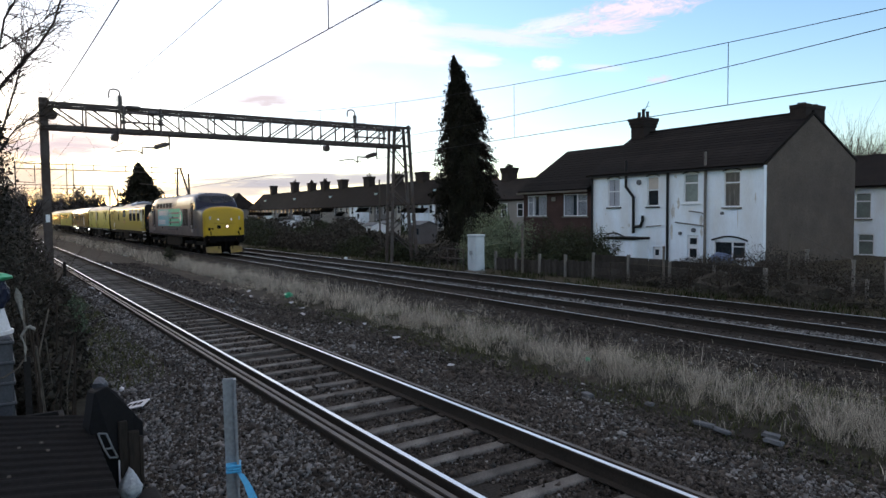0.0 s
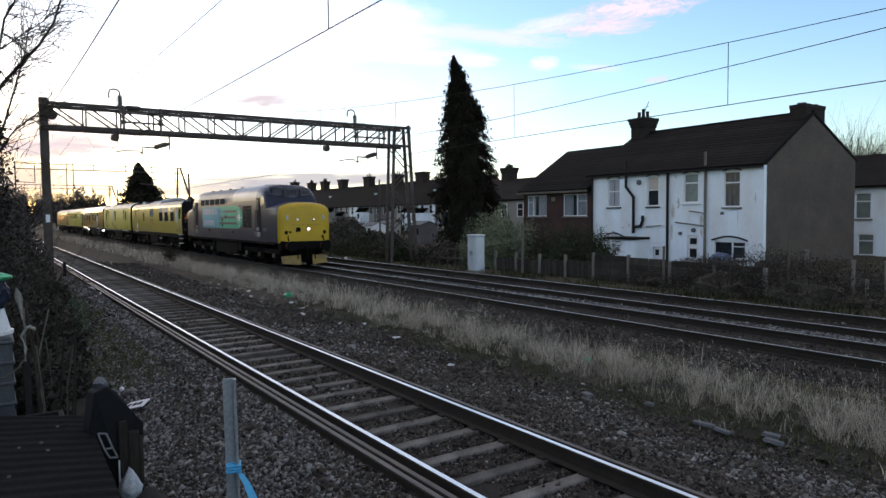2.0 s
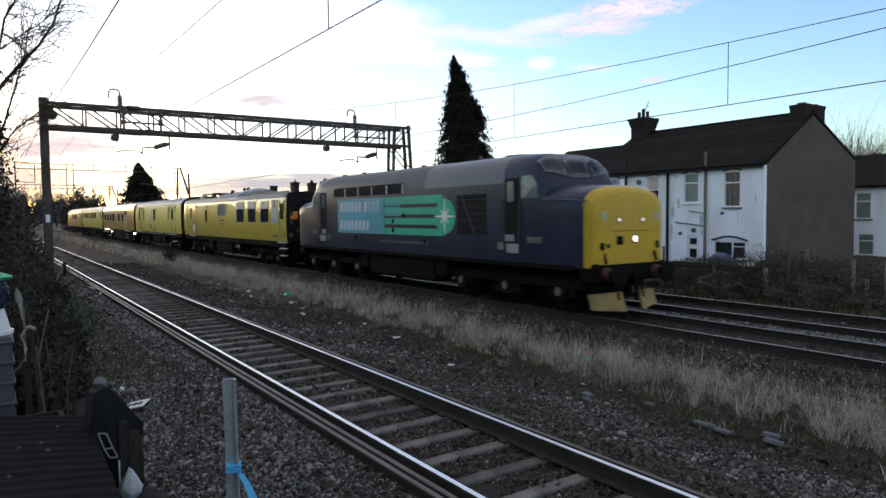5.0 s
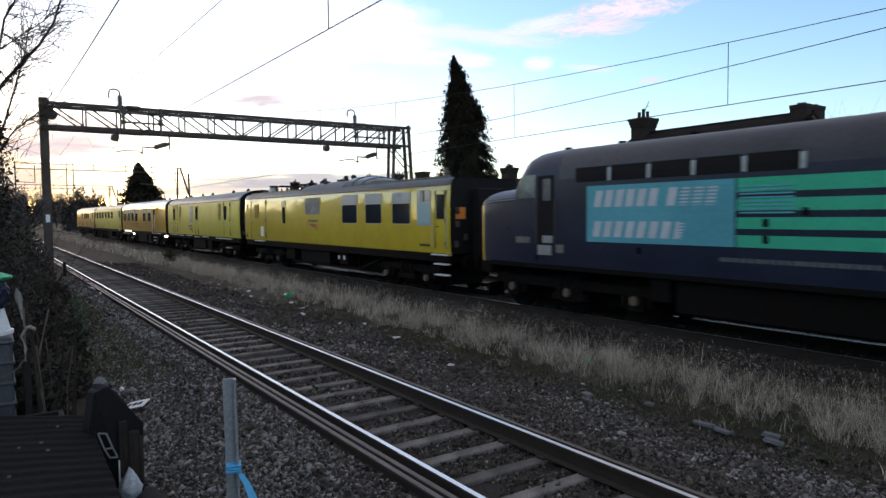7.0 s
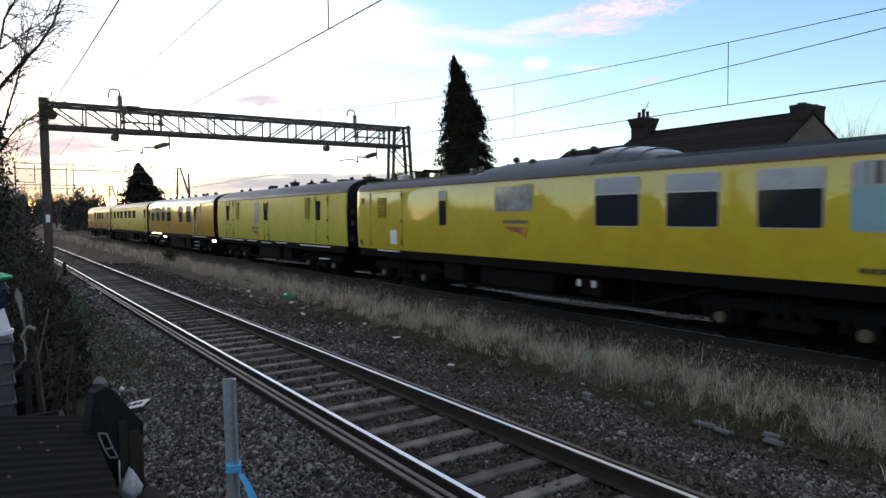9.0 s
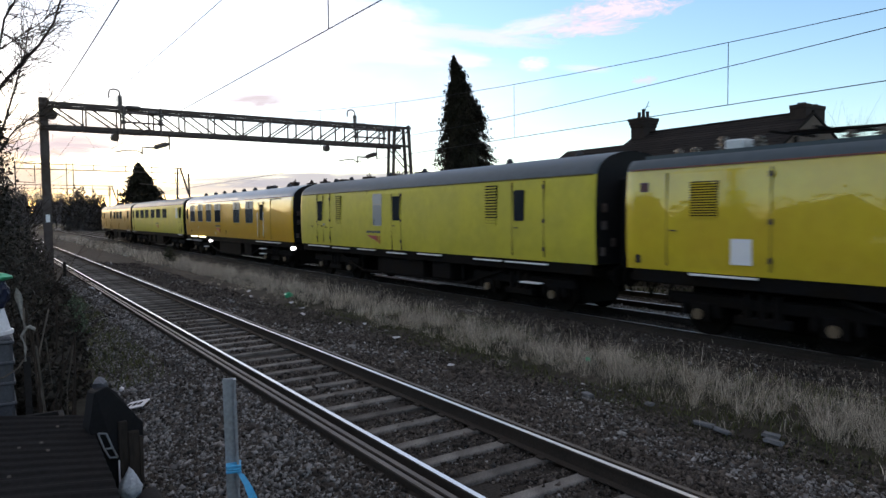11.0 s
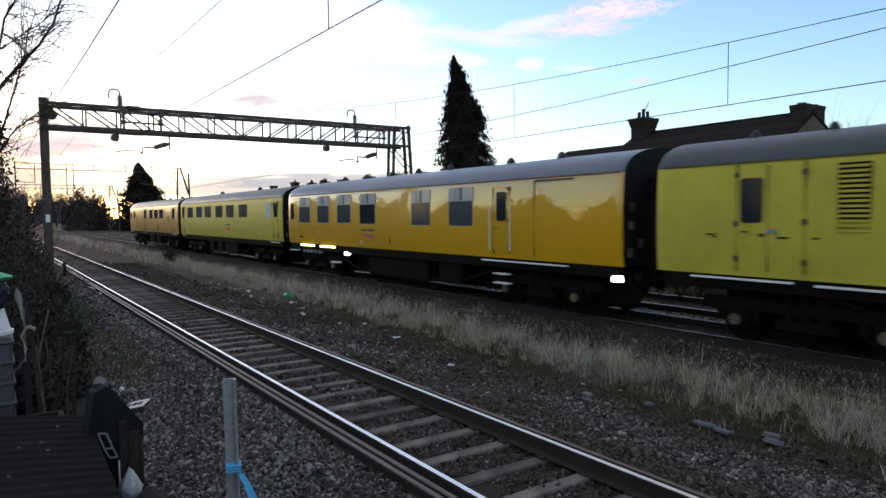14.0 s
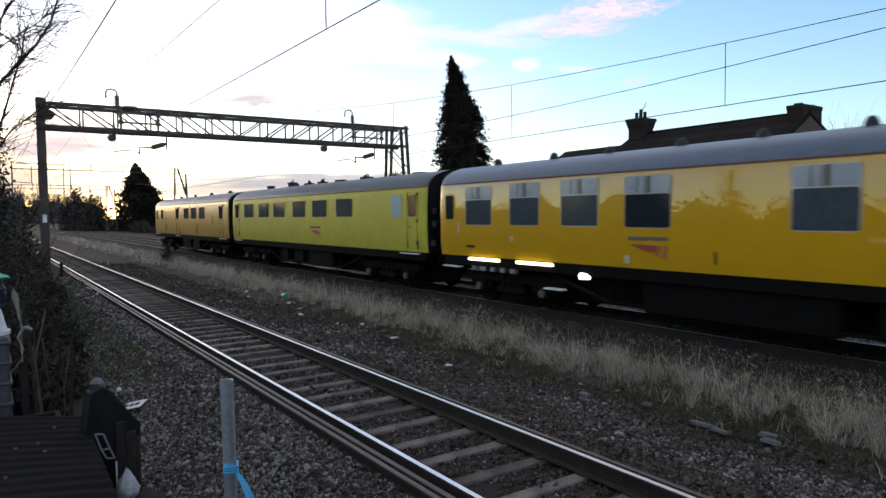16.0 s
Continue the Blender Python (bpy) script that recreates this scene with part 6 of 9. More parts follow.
# ---------------------------------------------------------------- the train
M["slate2"] = mat("pale_grey_paint", (0.27, 0.27, 0.265), 0.7, vary=0.2, bump=0.05)


def loft(bm, sections, mats_of=None, cap=True):
    """Skins rings of the same number of points; each ring is a list of (x, y, z)."""
    rings = [[bm.verts.new(p) for p in s] for s in sections]
    n = len(rings[0])
    for p, q in zip(rings, rings[1:]):
        for i in range(n):
            bm.faces.new((p[i], p[(i + 1) % n], q[(i + 1) % n], q[i]))
    if cap:
        bm.faces.new(rings[0]), bm.faces.new(rings[-1])
    if mats_of:
        for f in bm.faces:
            f.material_index = mats_of(f.calc_center_median())


def build_wheelset(parent, x, r, cap_m):
    w = new("wheelset")
    w.parent = parent
    w.location = (x, 0, r)
    for s in (-1, 1):
        bm = bmesh.new()
        rod(bm, (0, s * 0.68, 0), (0, s * 0.82, 0), r * 0.98, 28)
        rod(bm, (0, s * 0.66, 0), (0, s * 0.69, 0), r * 1.03, 28)
        rod(bm, (0, s * 0.80, 0), (0, s * 0.86, 0), r * 0.3, 16)
        for k in range(6):
            a = k * math.pi / 3
            rod(bm, (0.6 * r * math.cos(a), s * 0.81, 0.6 * r * math.sin(a)), (0.6 * r * math.cos(a), s * 0.83, 0.6 * r * math.sin(a)), r * 0.12, 8)
        part("wheel", bm, M["black"], w)
    bm = bmesh.new()
    rod(bm, (0, -0.8, 0), (0, 0.8, 0), 0.09, 10)
    part("axle", bm, M["black"], w)
    for s in (-1, 1):
        bm = bmesh.new()
        rod(bm, (0, s * 1.0, 0), (0, s * 1.2, 0), 0.105, 14)
        part("axle_cap", bm, cap_m, w, "tan axle bearing cap")
    return w


def build_bogie(parent, xc, base, r, n_axles, wheelsets, cap_m):
    b = new("bogie")
    b.parent = parent
    for s in (-1, 1):
        bm = bmesh.new()
        L = base * (n_axles - 1) / 2 + 0.75
        box(bm, xc - L, xc + L, s * 0.93, s * 1.1, 0.62, 0.86, 0.03)
        for k in range(n_axles):
            xa = xc + (k - (n_axles - 1) / 2) * base
            box(bm, xa - 0.22, xa + 0.22, s * 0.94, s * 1.13, 0.3, 0.7, 0.03)
            for d in (-0.36, 0.36):
                rod(bm, (xa + d, s * 1.03, 0.42), (xa + d, s * 1.03, 0.7), 0.09, 10)
        box(bm, xc - 0.55, xc + 0.55, s * 0.95, s * 1.14, 0.34, 0.52, 0.03)
        for d in (-0.3, 0, 0.3):
            rod(bm, (xc + d, s * 1.05, 0.5), (xc + d, s * 1.05, 0.95), 0.1, 10)
        part("bogie_frame", bm, M["black"], b)
    bm = bmesh.new()
    box(bm, xc - 0.35, xc + 0.35, -1.0, 1.0, 0.6, 1.0, 0.03)
    part("bolster", bm, M["black"], b)
    bm = bmesh.new()
    L = base * (n_axles - 1) / 2 + 0.55
    box(bm, xc - L, xc + L, -0.6, 0.6, 0.22, 0.95, 0.05)
    part("motor_block" if n_axles > 2 else "brake_gear", bm, M["black"], b)
    for k in range(n_axles):
        wheelsets.append((build_wheelset(parent, xc + (k - (n_axles - 1) / 2) * base, r, cap_m), r))


WHEELSETS = []


def quad_panel(bm, x0, x1, s, z0, z1, y, t=0.012, mat=0):
    """A thin panel proud of the side s (-1 near, 1 far)."""
    box(bm, x0, x1, s * (y - 0.02), s * (y + t), z0, z1, 0, mat)


def rounded_panel(bm, x0, x1, s, z0, z1, y, t, r=0.07):
    """A panel with rounded corners proud of the side."""
    pts = []
    for cx, cz, a0 in ((x1 - r, z1 - r, 0), (x0 + r, z1 - r, 90), (x0 + r, z0 + r, 180), (x1 - r, z0 + r, 270)):
        for k in range(4):
            a = radians(a0 + 30 * k)
            pts.append((cx + r * math.cos(a), cz + r * math.sin(a)))
    lo = [bm.verts.new((x, s * (y - 0.02), z)) for x, z in pts]
    hi = [bm.verts.new((x, s * (y + t), z)) for x, z in pts]
    bm.faces.new(lo), bm.faces.new(hi)
    for i in range(len(pts)):
        j = (i + 1) % len(pts)
        bm.faces.new((lo[i], lo[j], hi[j], hi[i]))


def build_loco():
    t = thing("diesel_locomotive", pose(0, MID_Y, 0), "dark blue diesel locomotive with yellow nose and teal side panel", "locomotive")
    FRONT, REAR = -0.42, -17.62

    def ring(x, w, zs, zt):
        """Upright side to the cantrail zs, then the roof arch; the low nose has a tighter shoulder."""
        half = [(w * 0.985, 1.2), (w, 1.5), (w, zs - 0.3), (w, zs)]
        py, pz = (0.76, 1.0) if zt < 3.25 else (0.43, 0.95)
        half += [(w * math.cos(radians(q)) ** py, zs + (zt - zs) * math.sin(radians(q)) ** pz) for q in (14, 26, 38, 50, 62, 73, 83)] + [(0, zt)]
        return [(x, y, z) for y, z in half] + [(x, -y, z) for y, z in half[-2::-1]]
    prof = [(0.15, 1.0, 2.42, 2.9), (0.13, 1.13, 2.54, 2.99), (0.08, 1.23, 2.62, 3.06), (0.0, 1.29, 2.68, 3.11), (-0.12, 1.325, 2.73, 3.15), (-0.3, 1.335, 2.76, 3.17), (-1.44, 1.35, 2.82, 3.22), (-1.48, 1.352, 3.0, 3.34), (-1.56, 1.354, 3.1, 3.54),
            (-1.68, 1.357, 3.18, 3.76), (-1.84, 1.36, 3.25, 3.95), (-2.06, 1.36, 3.29, 4.06), (-2.6, 1.36, 3.3, 4.1)]
    secs = [ring(x + FRONT, w, a, b) for x, w, a, b in prof] + [ring(REAR - x, w, a, b) for x, w, a, b in reversed(prof)]

    def which(c):
        if c.x > FRONT - 0.12 or c.x < REAR + 0.12:
            return 1
        # the front length of roof takes the painted sky sheen
        if c.z > 3.36 and REAR + 2.9 < c.x < FRONT - 2.9:
            return 3 if c.x > -7.3 else 2
        return 0
    bm = bmesh.new()
    # finer rings along the straight body so that the roof takes its own paint
    mid = [ring(x, 1.36, 3.3, 4.1) for x in (-3.4, -7.3, -10.5, REAR + 3.1)]
    loft(bm, secs[:13] + mid + secs[13:], which)
    body = part("body", bm, [M["navy"], M["nose"], M["locoroof"], M["skysheen"]], t, "dark blue body with grey roof", smooth=True)
    body.data.set_sharp_from_angle(angle=radians(17))
    # roof panels, exhaust, fan
    for x0, x1 in ((-5.2, -6.6), (-6.9, -8.0), (-8.3, -10.5), (-10.9, -13.8)):
        bm = bmesh.new()
        extrude_profile(bm, [(-0.98, 3.84), (-0.93, 3.96), (-0.5, 4.11), (0, 4.15), (0.5, 4.11), (0.93, 3.96), (0.98, 3.84)], x1, x0)
        part("roof_hatch", bm, M["locoroof"], t)
    # sooty lift-off covers along the shoulders of the roof
    for s in (-1, 1):
        for k, (x0, x1) in enumerate(((-6.4, -4.9), (-7.95, -6.5), (-9.5, -8.05), (-11.3, -9.6))):
            bm = bmesh.new()
            a, b = (s * 1.16, 3.78 - 0.02 * (k % 2)), (s * 0.72, 4.03 + 0.012 * (k % 3))
            v = [bm.verts.new((x + dx, y, z + dz)) for dz in (-0.03, 0.02) for x, dx, (y, z) in ((x0, 0.0, a), (x1, -0.06, a), (x1, 0.0, b), (x0, 0.05, b))]
            for q in ((0, 1, 2, 3), (4, 5, 6, 7), (0, 1, 5, 4), (1, 2, 6, 5), (2, 3, 7, 6), (3, 0, 4, 7)):
                bm.faces.new([v[i] for i in q])
            part("roof_cover", bm, M["soot"], t, "sooty dark roof cover")
    bm = bmesh.new()
    rod(bm, (-4.0, 0, 3.98), (-4.0, 0, 4.13), 0.62, 20)
    part("roof_fan", bm, M["black"], t)
    for x in (-9.2, -11.6, -13.6, -15.4):
        bm = bmesh.new()
        rod(bm, (x, -0.15, 4.1), (x, -0.15, 4.2), 0.1, 10)
        part("roof_vent", bm, M["black"], t)
    for e in (0, 1):
        X = (lambda v: v + FRONT) if e == 0 else (lambda v: REAR - v)
        end = new("cab")
        end.parent = t
        # three curved windscreens on the sloping front, laid on the skin between two heights
        def skin(y, f):
            """A point of the cab front at side offset y, f of the way up the glass."""
            v = -1.49 - 0.34 * f - 0.1 * (abs(y) / 1.1) ** 2.5
            k = float(np.interp(v, [p[0] for p in prof[::-1]], [p[3] for p in prof[::-1]]))
            ks = float(np.interp(v, [p[0] for p in prof[::-1]], [p[2] for p in prof[::-1]]))
            q = min(1.0, abs(y) / 1.355) ** (1 / 0.43)
            return Vector((X(v), y, ks + (k - ks) * math.sin(math.acos(q)) ** 0.95))
        for y0, y1 in ((-0.4, 0.4), (-1.16, -0.46), (0.46, 1.16)):
            bm = bmesh.new()
            n = 6
            grid = []
            for j in range(4):
                row = []
                for i in range(n + 1):
                    y = y0 + (y1 - y0) * i / n
                    p = skin(y, (0.02, 0.32, 0.64, 0.96)[j])
                    row.append(bm.verts.new(p + Vector((0.02 if e == 0 else -0.02, 0, 0.02))))
                grid.append(row)
            for p, q in zip(grid, grid[1:]):
                for i in range(n):
                    bm.faces.new((p[i], p[i + 1], q[i + 1], q[i]))
            bmesh.ops.solidify(bm, geom=list(bm.faces), thickness=0.03)
            part("windscreen", bm, M["screen"], end, smooth=True)
        for yy in (-0.45, 0.45):
            bm = bmesh.new()
            a_, b_ = skin(yy * 0.6, 0.02), skin(yy * 1.1, 0.6)
            d_ = Vector((0.045 if e == 0 else -0.045, 0, 0.045))
            rod(bm, a_ + d_, b_ + d_, 0.012, 6)
            part("wiper", bm, M["black"], end)
        for s in (-1, 1):
            bm = bmesh.new()
            q = [(-1.62, 2.88), (-2.26, 2.88), (-2.26, 3.46), (-1.86, 3.46), (-1.68, 3.24)]
            lo = [bm.verts.new((X(v), s * 1.3, z)) for v, z in q]
            hi = [bm.verts.new((X(v), s * (1.374 - 0.06 * max(0, z - 3.2)), z)) for v, z in q]
            bm.faces.new(lo), bm.faces.new(hi)
            for i in range(5):
                bm.faces.new((lo[i], lo[(i + 1) % 5], hi[(i + 1) % 5], hi[i]))
            part("side_window", bm, M["cabglass"], end, "pale cab side window")
            # flat black panel paints the shade of the door recess
            bm = bmesh.new()
            quad_panel(bm, min(X(-2.36), X(-2.92)), max(X(-2.36), X(-2.92)), s, 1.72, 3.42, 1.36, 0.01)
            cd = part("cab_door", bm, M["bellow"], end, "cab door with its recess shade painted black")
            bm = bmesh.new()
            rounded_panel(bm, min(X(-2.56), X(-2.82)), max(X(-2.56), X(-2.82)), s, 2.8, 3.34, 1.37, 0.012, 0.05)
            part("door_window", bm, M["cabglass"], cd)
            bm = bmesh.new()
            quad_panel(bm, min(X(-2.38), X(-2.85)), max(X(-2.38), X(-2.85)), s, 1.46, 1.7, 1.36, 0.03)
            part("door_step", bm, M["slate2"], end, "pale grey door step")
            bm = bmesh.new()
            quad_panel(bm, min(X(-2.55), X(-2.9)), max(X(-2.55), X(-2.9)), s, 1.76, 1.94, 1.36, 0.03)
            part("door_step", bm, M["slate2"], end, "pale grey door step")
            bm = bmesh.new()
            quad_panel(bm, min(X(-3.0), X(-3.26)), max(X(-3.0), X(-3.26)), s, 1.53, 1.73, 1.36, 0.006)
            part("data_panel", bm, M["concrete"], end)
            for xx in (-2.32, -3.0):
                bm = bmesh.new()
                rod(bm, (X(xx), s * 1.41, 1.75), (X(xx), s * 1.41, 2.85), 0.016, 6)
                part("handrail", bm, M["steel"], end)
            bm = bmesh.new()
            for k in range(5):
                quad_panel(bm, X(-1.78) - 0.27 + k * 0.11, X(-1.78) - 0.18 + k * 0.11, s, 1.74, 1.9, 1.36, 0.006)
            part("number_bars", bm, M["concrete"], end)
            # buffers
            bm = bmesh.new()
            rod(bm, (X(0.3), s * 0.87, 1.05), (X(0.52), s * 0.87, 1.05), 0.1, 14)
            rod(bm, (X(0.52), s * 0.87, 1.05), (X(0.58), s * 0.87, 1.05), 0.25, 18)
            part("buffer", bm, M["black"], end)
            bm = bmesh.new()
            rod(bm, (X(0.12), s * 0.87, 1.05), (X(0.34), s * 0.87, 1.05), 0.17, 14, 0.14)
            part("buffer_stock", bm, M["darkred"], end, "dull red buffer stock")
            # plough blades
            bm = bmesh.new()
            pts = [(X(0.3), s * 0.3, 0.14), (X(0.0), s * 1.16, 0.2), (X(-0.1), s * 1.16, 0.56), (X(0.14), s * 0.3, 0.6)]
            lo = [bm.verts.new(p) for p in pts]
            hi = [bm.verts.new((p[0] - (0.05 if e == 0 else -0.05), p[1], p[2])) for p in pts]
            bm.faces.new(lo), bm.faces.new(hi)
            for i in range(4):
                bm.faces.new((lo[i], lo[(i + 1) % 4], hi[(i + 1) % 4], hi[i]))
            part("plough", bm, M["plough"] if e == 0 else M["black"], end, "dirty yellow snow plough blade" if e == 0 else "")
            bm = bmesh.new()
            box(bm, X(0.0) - 0.17, X(0.0) + 0.17, s * 0.93 - 0.055, s * 0.93 + 0.055, 2.3, 2.52, 0.02)
            part("headcode_light", bm, M["frost2"], end)
            bm = bmesh.new()
            rod(bm, (X(-0.05), s * 0.42, 2.32), (X(0.165), s * 0.42, 2.32), 0.075, 14)
            part("lamp_bezel", bm, M["slate"], end)
            bm = bmesh.new()
            rod(bm, (X(0.1), s * 0.42, 2.32), (X(0.172), s * 0.42, 2.32), 0.042, 14)
            part("marker_light", bm, M["marker"] if e == 0 else M["white"], end)
            bm = bmesh.new()
            box(bm, X(0.0) - 0.17, X(0.0) + 0.17, s * 0.98 - 0.08, s * 0.98 + 0.08, 1.6, 1.8, 0.03)
            rod(bm, (X(0.1), s * 0.9, 1.62), (X(0.2), s * 0.9, 1.3), 0.035)
            part("jumper_socket", bm, M["black"], end)
        bm = bmesh.new()
        rod(bm, (X(-0.05), 0.14, 1.86), (X(0.17), 0.14, 1.86), 0.12, 18)
        part("lamp_bezel", bm, M["slate"], end)
        bm = bmesh.new()
        rod(bm, (X(0.1), 0.14, 1.86), (X(0.178), 0.14, 1.86), 0.075, 18)
        part("headlight", bm, M["headlamp"] if e == 0 else M["white"], end, "lit round headlight" if e == 0 else "")
        bm = bmesh.new()
        box(bm, X(0.0) - 0.165, X(0.0) + 0.165, -0.5, -0.26, 1.72, 1.94, 0.02)
        part("horn_grille", bm, M["black"], end)
        bm = bmesh.new()
        box(bm, X(0.0) - 0.155, X(0.0) + 0.155, -0.7, 0.7, 2.05, 2.062)
        part("nose_seam", bm, M["black"], end)
        for y0, y1, z0, z1 in ((-0.85, -0.72, 1.66, 1.76), (0.8, 0.9, 1.42, 1.54)):
            bm = bmesh.new()
            box(bm, X(0.0) - 0.158, X(0.0) + 0.158, y0, y1, z0, z1, 0.01)
            part("nose_fitting", bm, M["black"], end)
        bm = bmesh.new()
        box(bm, min(X(-0.35), X(0.16)), max(X(-0.35), X(0.16)), -1.25, 1.25, 0.85, 1.3, 0.04)
        part("buffer_beam", bm, M["black"], end)
        bm = bmesh.new()
        rod(bm, (X(0), 0, 1.0), (X(0.35), 0, 0.95), 0.09, 10)
        rod(bm, (X(0.3), 0, 1.0), (X(0.33), 0, 0.4), 0.05, 8)
        for yy in (-0.4, -0.25, 0.3, 0.45):
            rod(bm, (X(0.08), yy, 0.95), (X(0.16), yy * 1.05, 0.4), 0.03, 6)
        part("coupling", bm, M["black"], end)
        # thin pale tube paints the sky-lit edge of the nose shoulder
        bm = bmesh.new()
        for s in (-1, 1):
            tube(bm, [(X(-0.05), s * 1.3, 2.76), (X(-0.5), s * 1.35, 2.81), (X(-1.5), s * 1.358, 2.85)], 0.02, 6)
        part("nose_edge_sheen", bm, M["skysheen"], end)
    # livery: teal panel with pale bars, four green stripes, white-starred disc, grille, small bars
    for s in (-1, 1):
        bm = bmesh.new()
        quad_panel(bm, -13.6, -9.9, s, 1.83, 3.1, 1.36, 0.004)
        lp = part("side_panel", bm, M["teal"], t, "pale teal panel with white lettering bars")
        for z0, z1, xs in ((2.62, 2.99, (*[-13.38 + 0.3 * k for k in range(6)], *[-11.42 + 0.3 * k for k in range(4)])), (1.95, 2.3, [-13.42 + 0.31 * k for k in range(8)])):
            for a in xs:
                bm = bmesh.new()
                q = [(a, z0), (a + 0.2, z0), (a + 0.28, z1), (a + 0.08, z1)]
                v = [bm.verts.new((x, s * 1.37, z)) for x, z in q]
                w = [bm.verts.new((x, s * 1.35, z)) for x, z in q]
                bm.faces.new(v), bm.faces.new(w)
                for i in range(4):
                    bm.faces.new((v[i], v[(i + 1) % 4], w[(i + 1) % 4], w[i]))
                part("lettering_bar", bm, M["letter"], lp)
        for z0, z1 in ((2.84, 3.1), (2.5, 2.72), (2.17, 2.38), (1.83, 2.05)):
            bm = bmesh.new()
            quad_panel(bm, -9.86, -6.3, s, z0, z1, 1.36, 0.004)
            part("stripe", bm, M["green"], t, "bright green stripe")
        bm = bmesh.new()
        rod(bm, (-6.19, s * 1.34, 2.43), (-6.19, s * 1.368, 2.43), 0.54, 36)
        disc = part("disc", bm, M["green"], t, "green disc with a white eight-pointed star")
        bm = bmesh.new()
        pts = []
        for k in range(16):
            a, ln = k * math.pi / 8, (0.62, 0.11, 0.34, 0.11)[k % 4]
            pts.append((-6.19 + ln * math.cos(a), 2.43 + ln * math.sin(a)))
        v = [bm.verts.new((x, s * 1.3735, z)) for x, z in pts]
        w = [bm.verts.new((x, s * 1.366, z)) for x, z in pts]
        bm.faces.new(v), bm.faces.new(w)
        for i in range(16):
            bm.faces.new((v[i], v[(i + 1) % 16], w[(i + 1) % 16], w[i]))
        part("star", bm, M["white"], disc)
        bm = bmesh.new()
        quad_panel(bm, -5.55, -4.15, s, 1.9, 3.05, 1.36, 0.005)
        gr = part("radiator_grille", bm, M["bellow"], t, "large black radiator opening")
        bm = bmesh.new()
        bar(bm, (-5.3, s * 1.37, 3.02), (-4.7, s * 1.37, 1.95), 0.01, 0.04)
        for k in range(5):
            box(bm, -5.55, -4.15, s * 1.36, s * 1.368, 2.1 + k * 0.2, 2.108 + k * 0.2)
        part("grille_bar", bm, M["locoroof"], gr)
        for i in range(5):
            x0 = -13.95 + i * 1.07
            bm = bmesh.new()
            v = [bm.verts.new((x, s * y, z)) for x in (x0, x0 + 0.95) for y, z in ((1.366, 3.2), (1.372, 3.36), (1.36, 3.54), (1.24, 3.54), (1.24, 3.2))]
            for i0 in range(5):
                j0 = (i0 + 1) % 5
                bm.faces.new((v[i0], v[j0], v[5 + j0], v[5 + i0]))
            bm.faces.new(v[:5]), bm.faces.new(v[5:])
            part("upper_grille", bm, M["bellow"], t)
            bm = bmesh.new()
            box(bm, x0 + 0.96, x0 + 1.06, s * 1.25, s * 1.374, 3.2, 3.5, 0.02)
            part("grille_post", bm, M["frost2"], t)
        for k in range(22):
            bm = bmesh.new()
            quad_panel(bm, -10.2 + 0.142 * k, -10.2 + 0.142 * k + (0.1 if k % 5 else 0.12), s, 1.545, 1.625, 1.36, 0.006)
            part("lettering_bar", bm, M["slate"], t)
        for x0, x1, z0, z1 in ((-11.1, -9.95, 2.5, 3.05), (-11.1, -9.95, 1.9, 2.4), (-9.8, -8.8, 2.45, 3.0)):
            bm = bmesh.new()
            for k in range(8):
                zz = z0 + (z1 - z0) * k / 8
                vs = box(bm, x0, x1, s * 1.35, s * 1.375, zz, zz + 0.03)
            part("louvre", bm, M["teal"], t)
        for x, z in ((-12.1, 1.7), (-8.6, 2.5), (-9.3, 2.3), (-9.3, 2.0), (-7.3, 1.65)):
            bm = bmesh.new()
            box(bm, x - 0.05, x + 0.05, s * 1.35, s * 1.39, z - 0.09, z + 0.05, 0.01)
            part("catch", bm, M["black"], t)
        bm = bmesh.new()
        box(bm, -17.2, -0.85, s * 1.28, s * 1.345, 1.1, 1.24, 0.02)
        part("solebar", bm, M["black"], t)
        bm = bmesh.new()
        box(bm, -11.3, -7.0, s * 0.5, s * 1.22, 0.38, 1.15, 0.06)
        part("fuel_tank", bm, M["black"], t)
        for x0, x1 in ((-11.9, -11.4), (-6.9, -6.3)):
            bm = bmesh.new()
            box(bm, x0, x1, s * 0.9, s * 1.25, 0.6, 1.15, 0.03)
            part("battery_box", bm, M["black"], t)
    build_bogie(t, -3.6, 2.05, 0.55, 3, WHEELSETS, M["axle"])
    build_bogie(t, -14.45, 2.05, 0.55, 3, WHEELSETS, M["axle"])
    return t


HALF_SIDE = [(1.33, 1.3), (1.349, 1.48), (1.362, 1.66), (1.37, 1.88), (1.373, 2.1), (1.373, 2.34), (1.37, 2.58), (1.364, 2.8), (1.355, 3.0), (1.344, 3.19), (1.33, 3.37)]
HALF_ROOF = [(1.3, 3.45), (1.245, 3.54), (1.165, 3.63), (1.06, 3.71), (0.92, 3.785), (0.74, 3.85), (0.52, 3.905), (0.27, 3.938), (0, 3.95)]


def side_y(z):
    return float(np.interp(z, [p[1] for p in HALF_SIDE], [p[0] for p in HALF_SIDE]))


def flat_shape(bm, pts, s, y, depth):
    """A flat polygon of (x, z) points, standing out from the side by a few millimetres."""
    v = [bm.verts.new((a, s * y, b)) for a, b in pts]
    w = [bm.verts.new((a, s * (y - depth), b)) for a, b in pts]
    bm.faces.new(v), bm.faces.new(w)
    for i in range(len(pts)):
        j = (i + 1) % len(pts)
        bm.faces.new((v[i], v[j], w[j], w[i]))


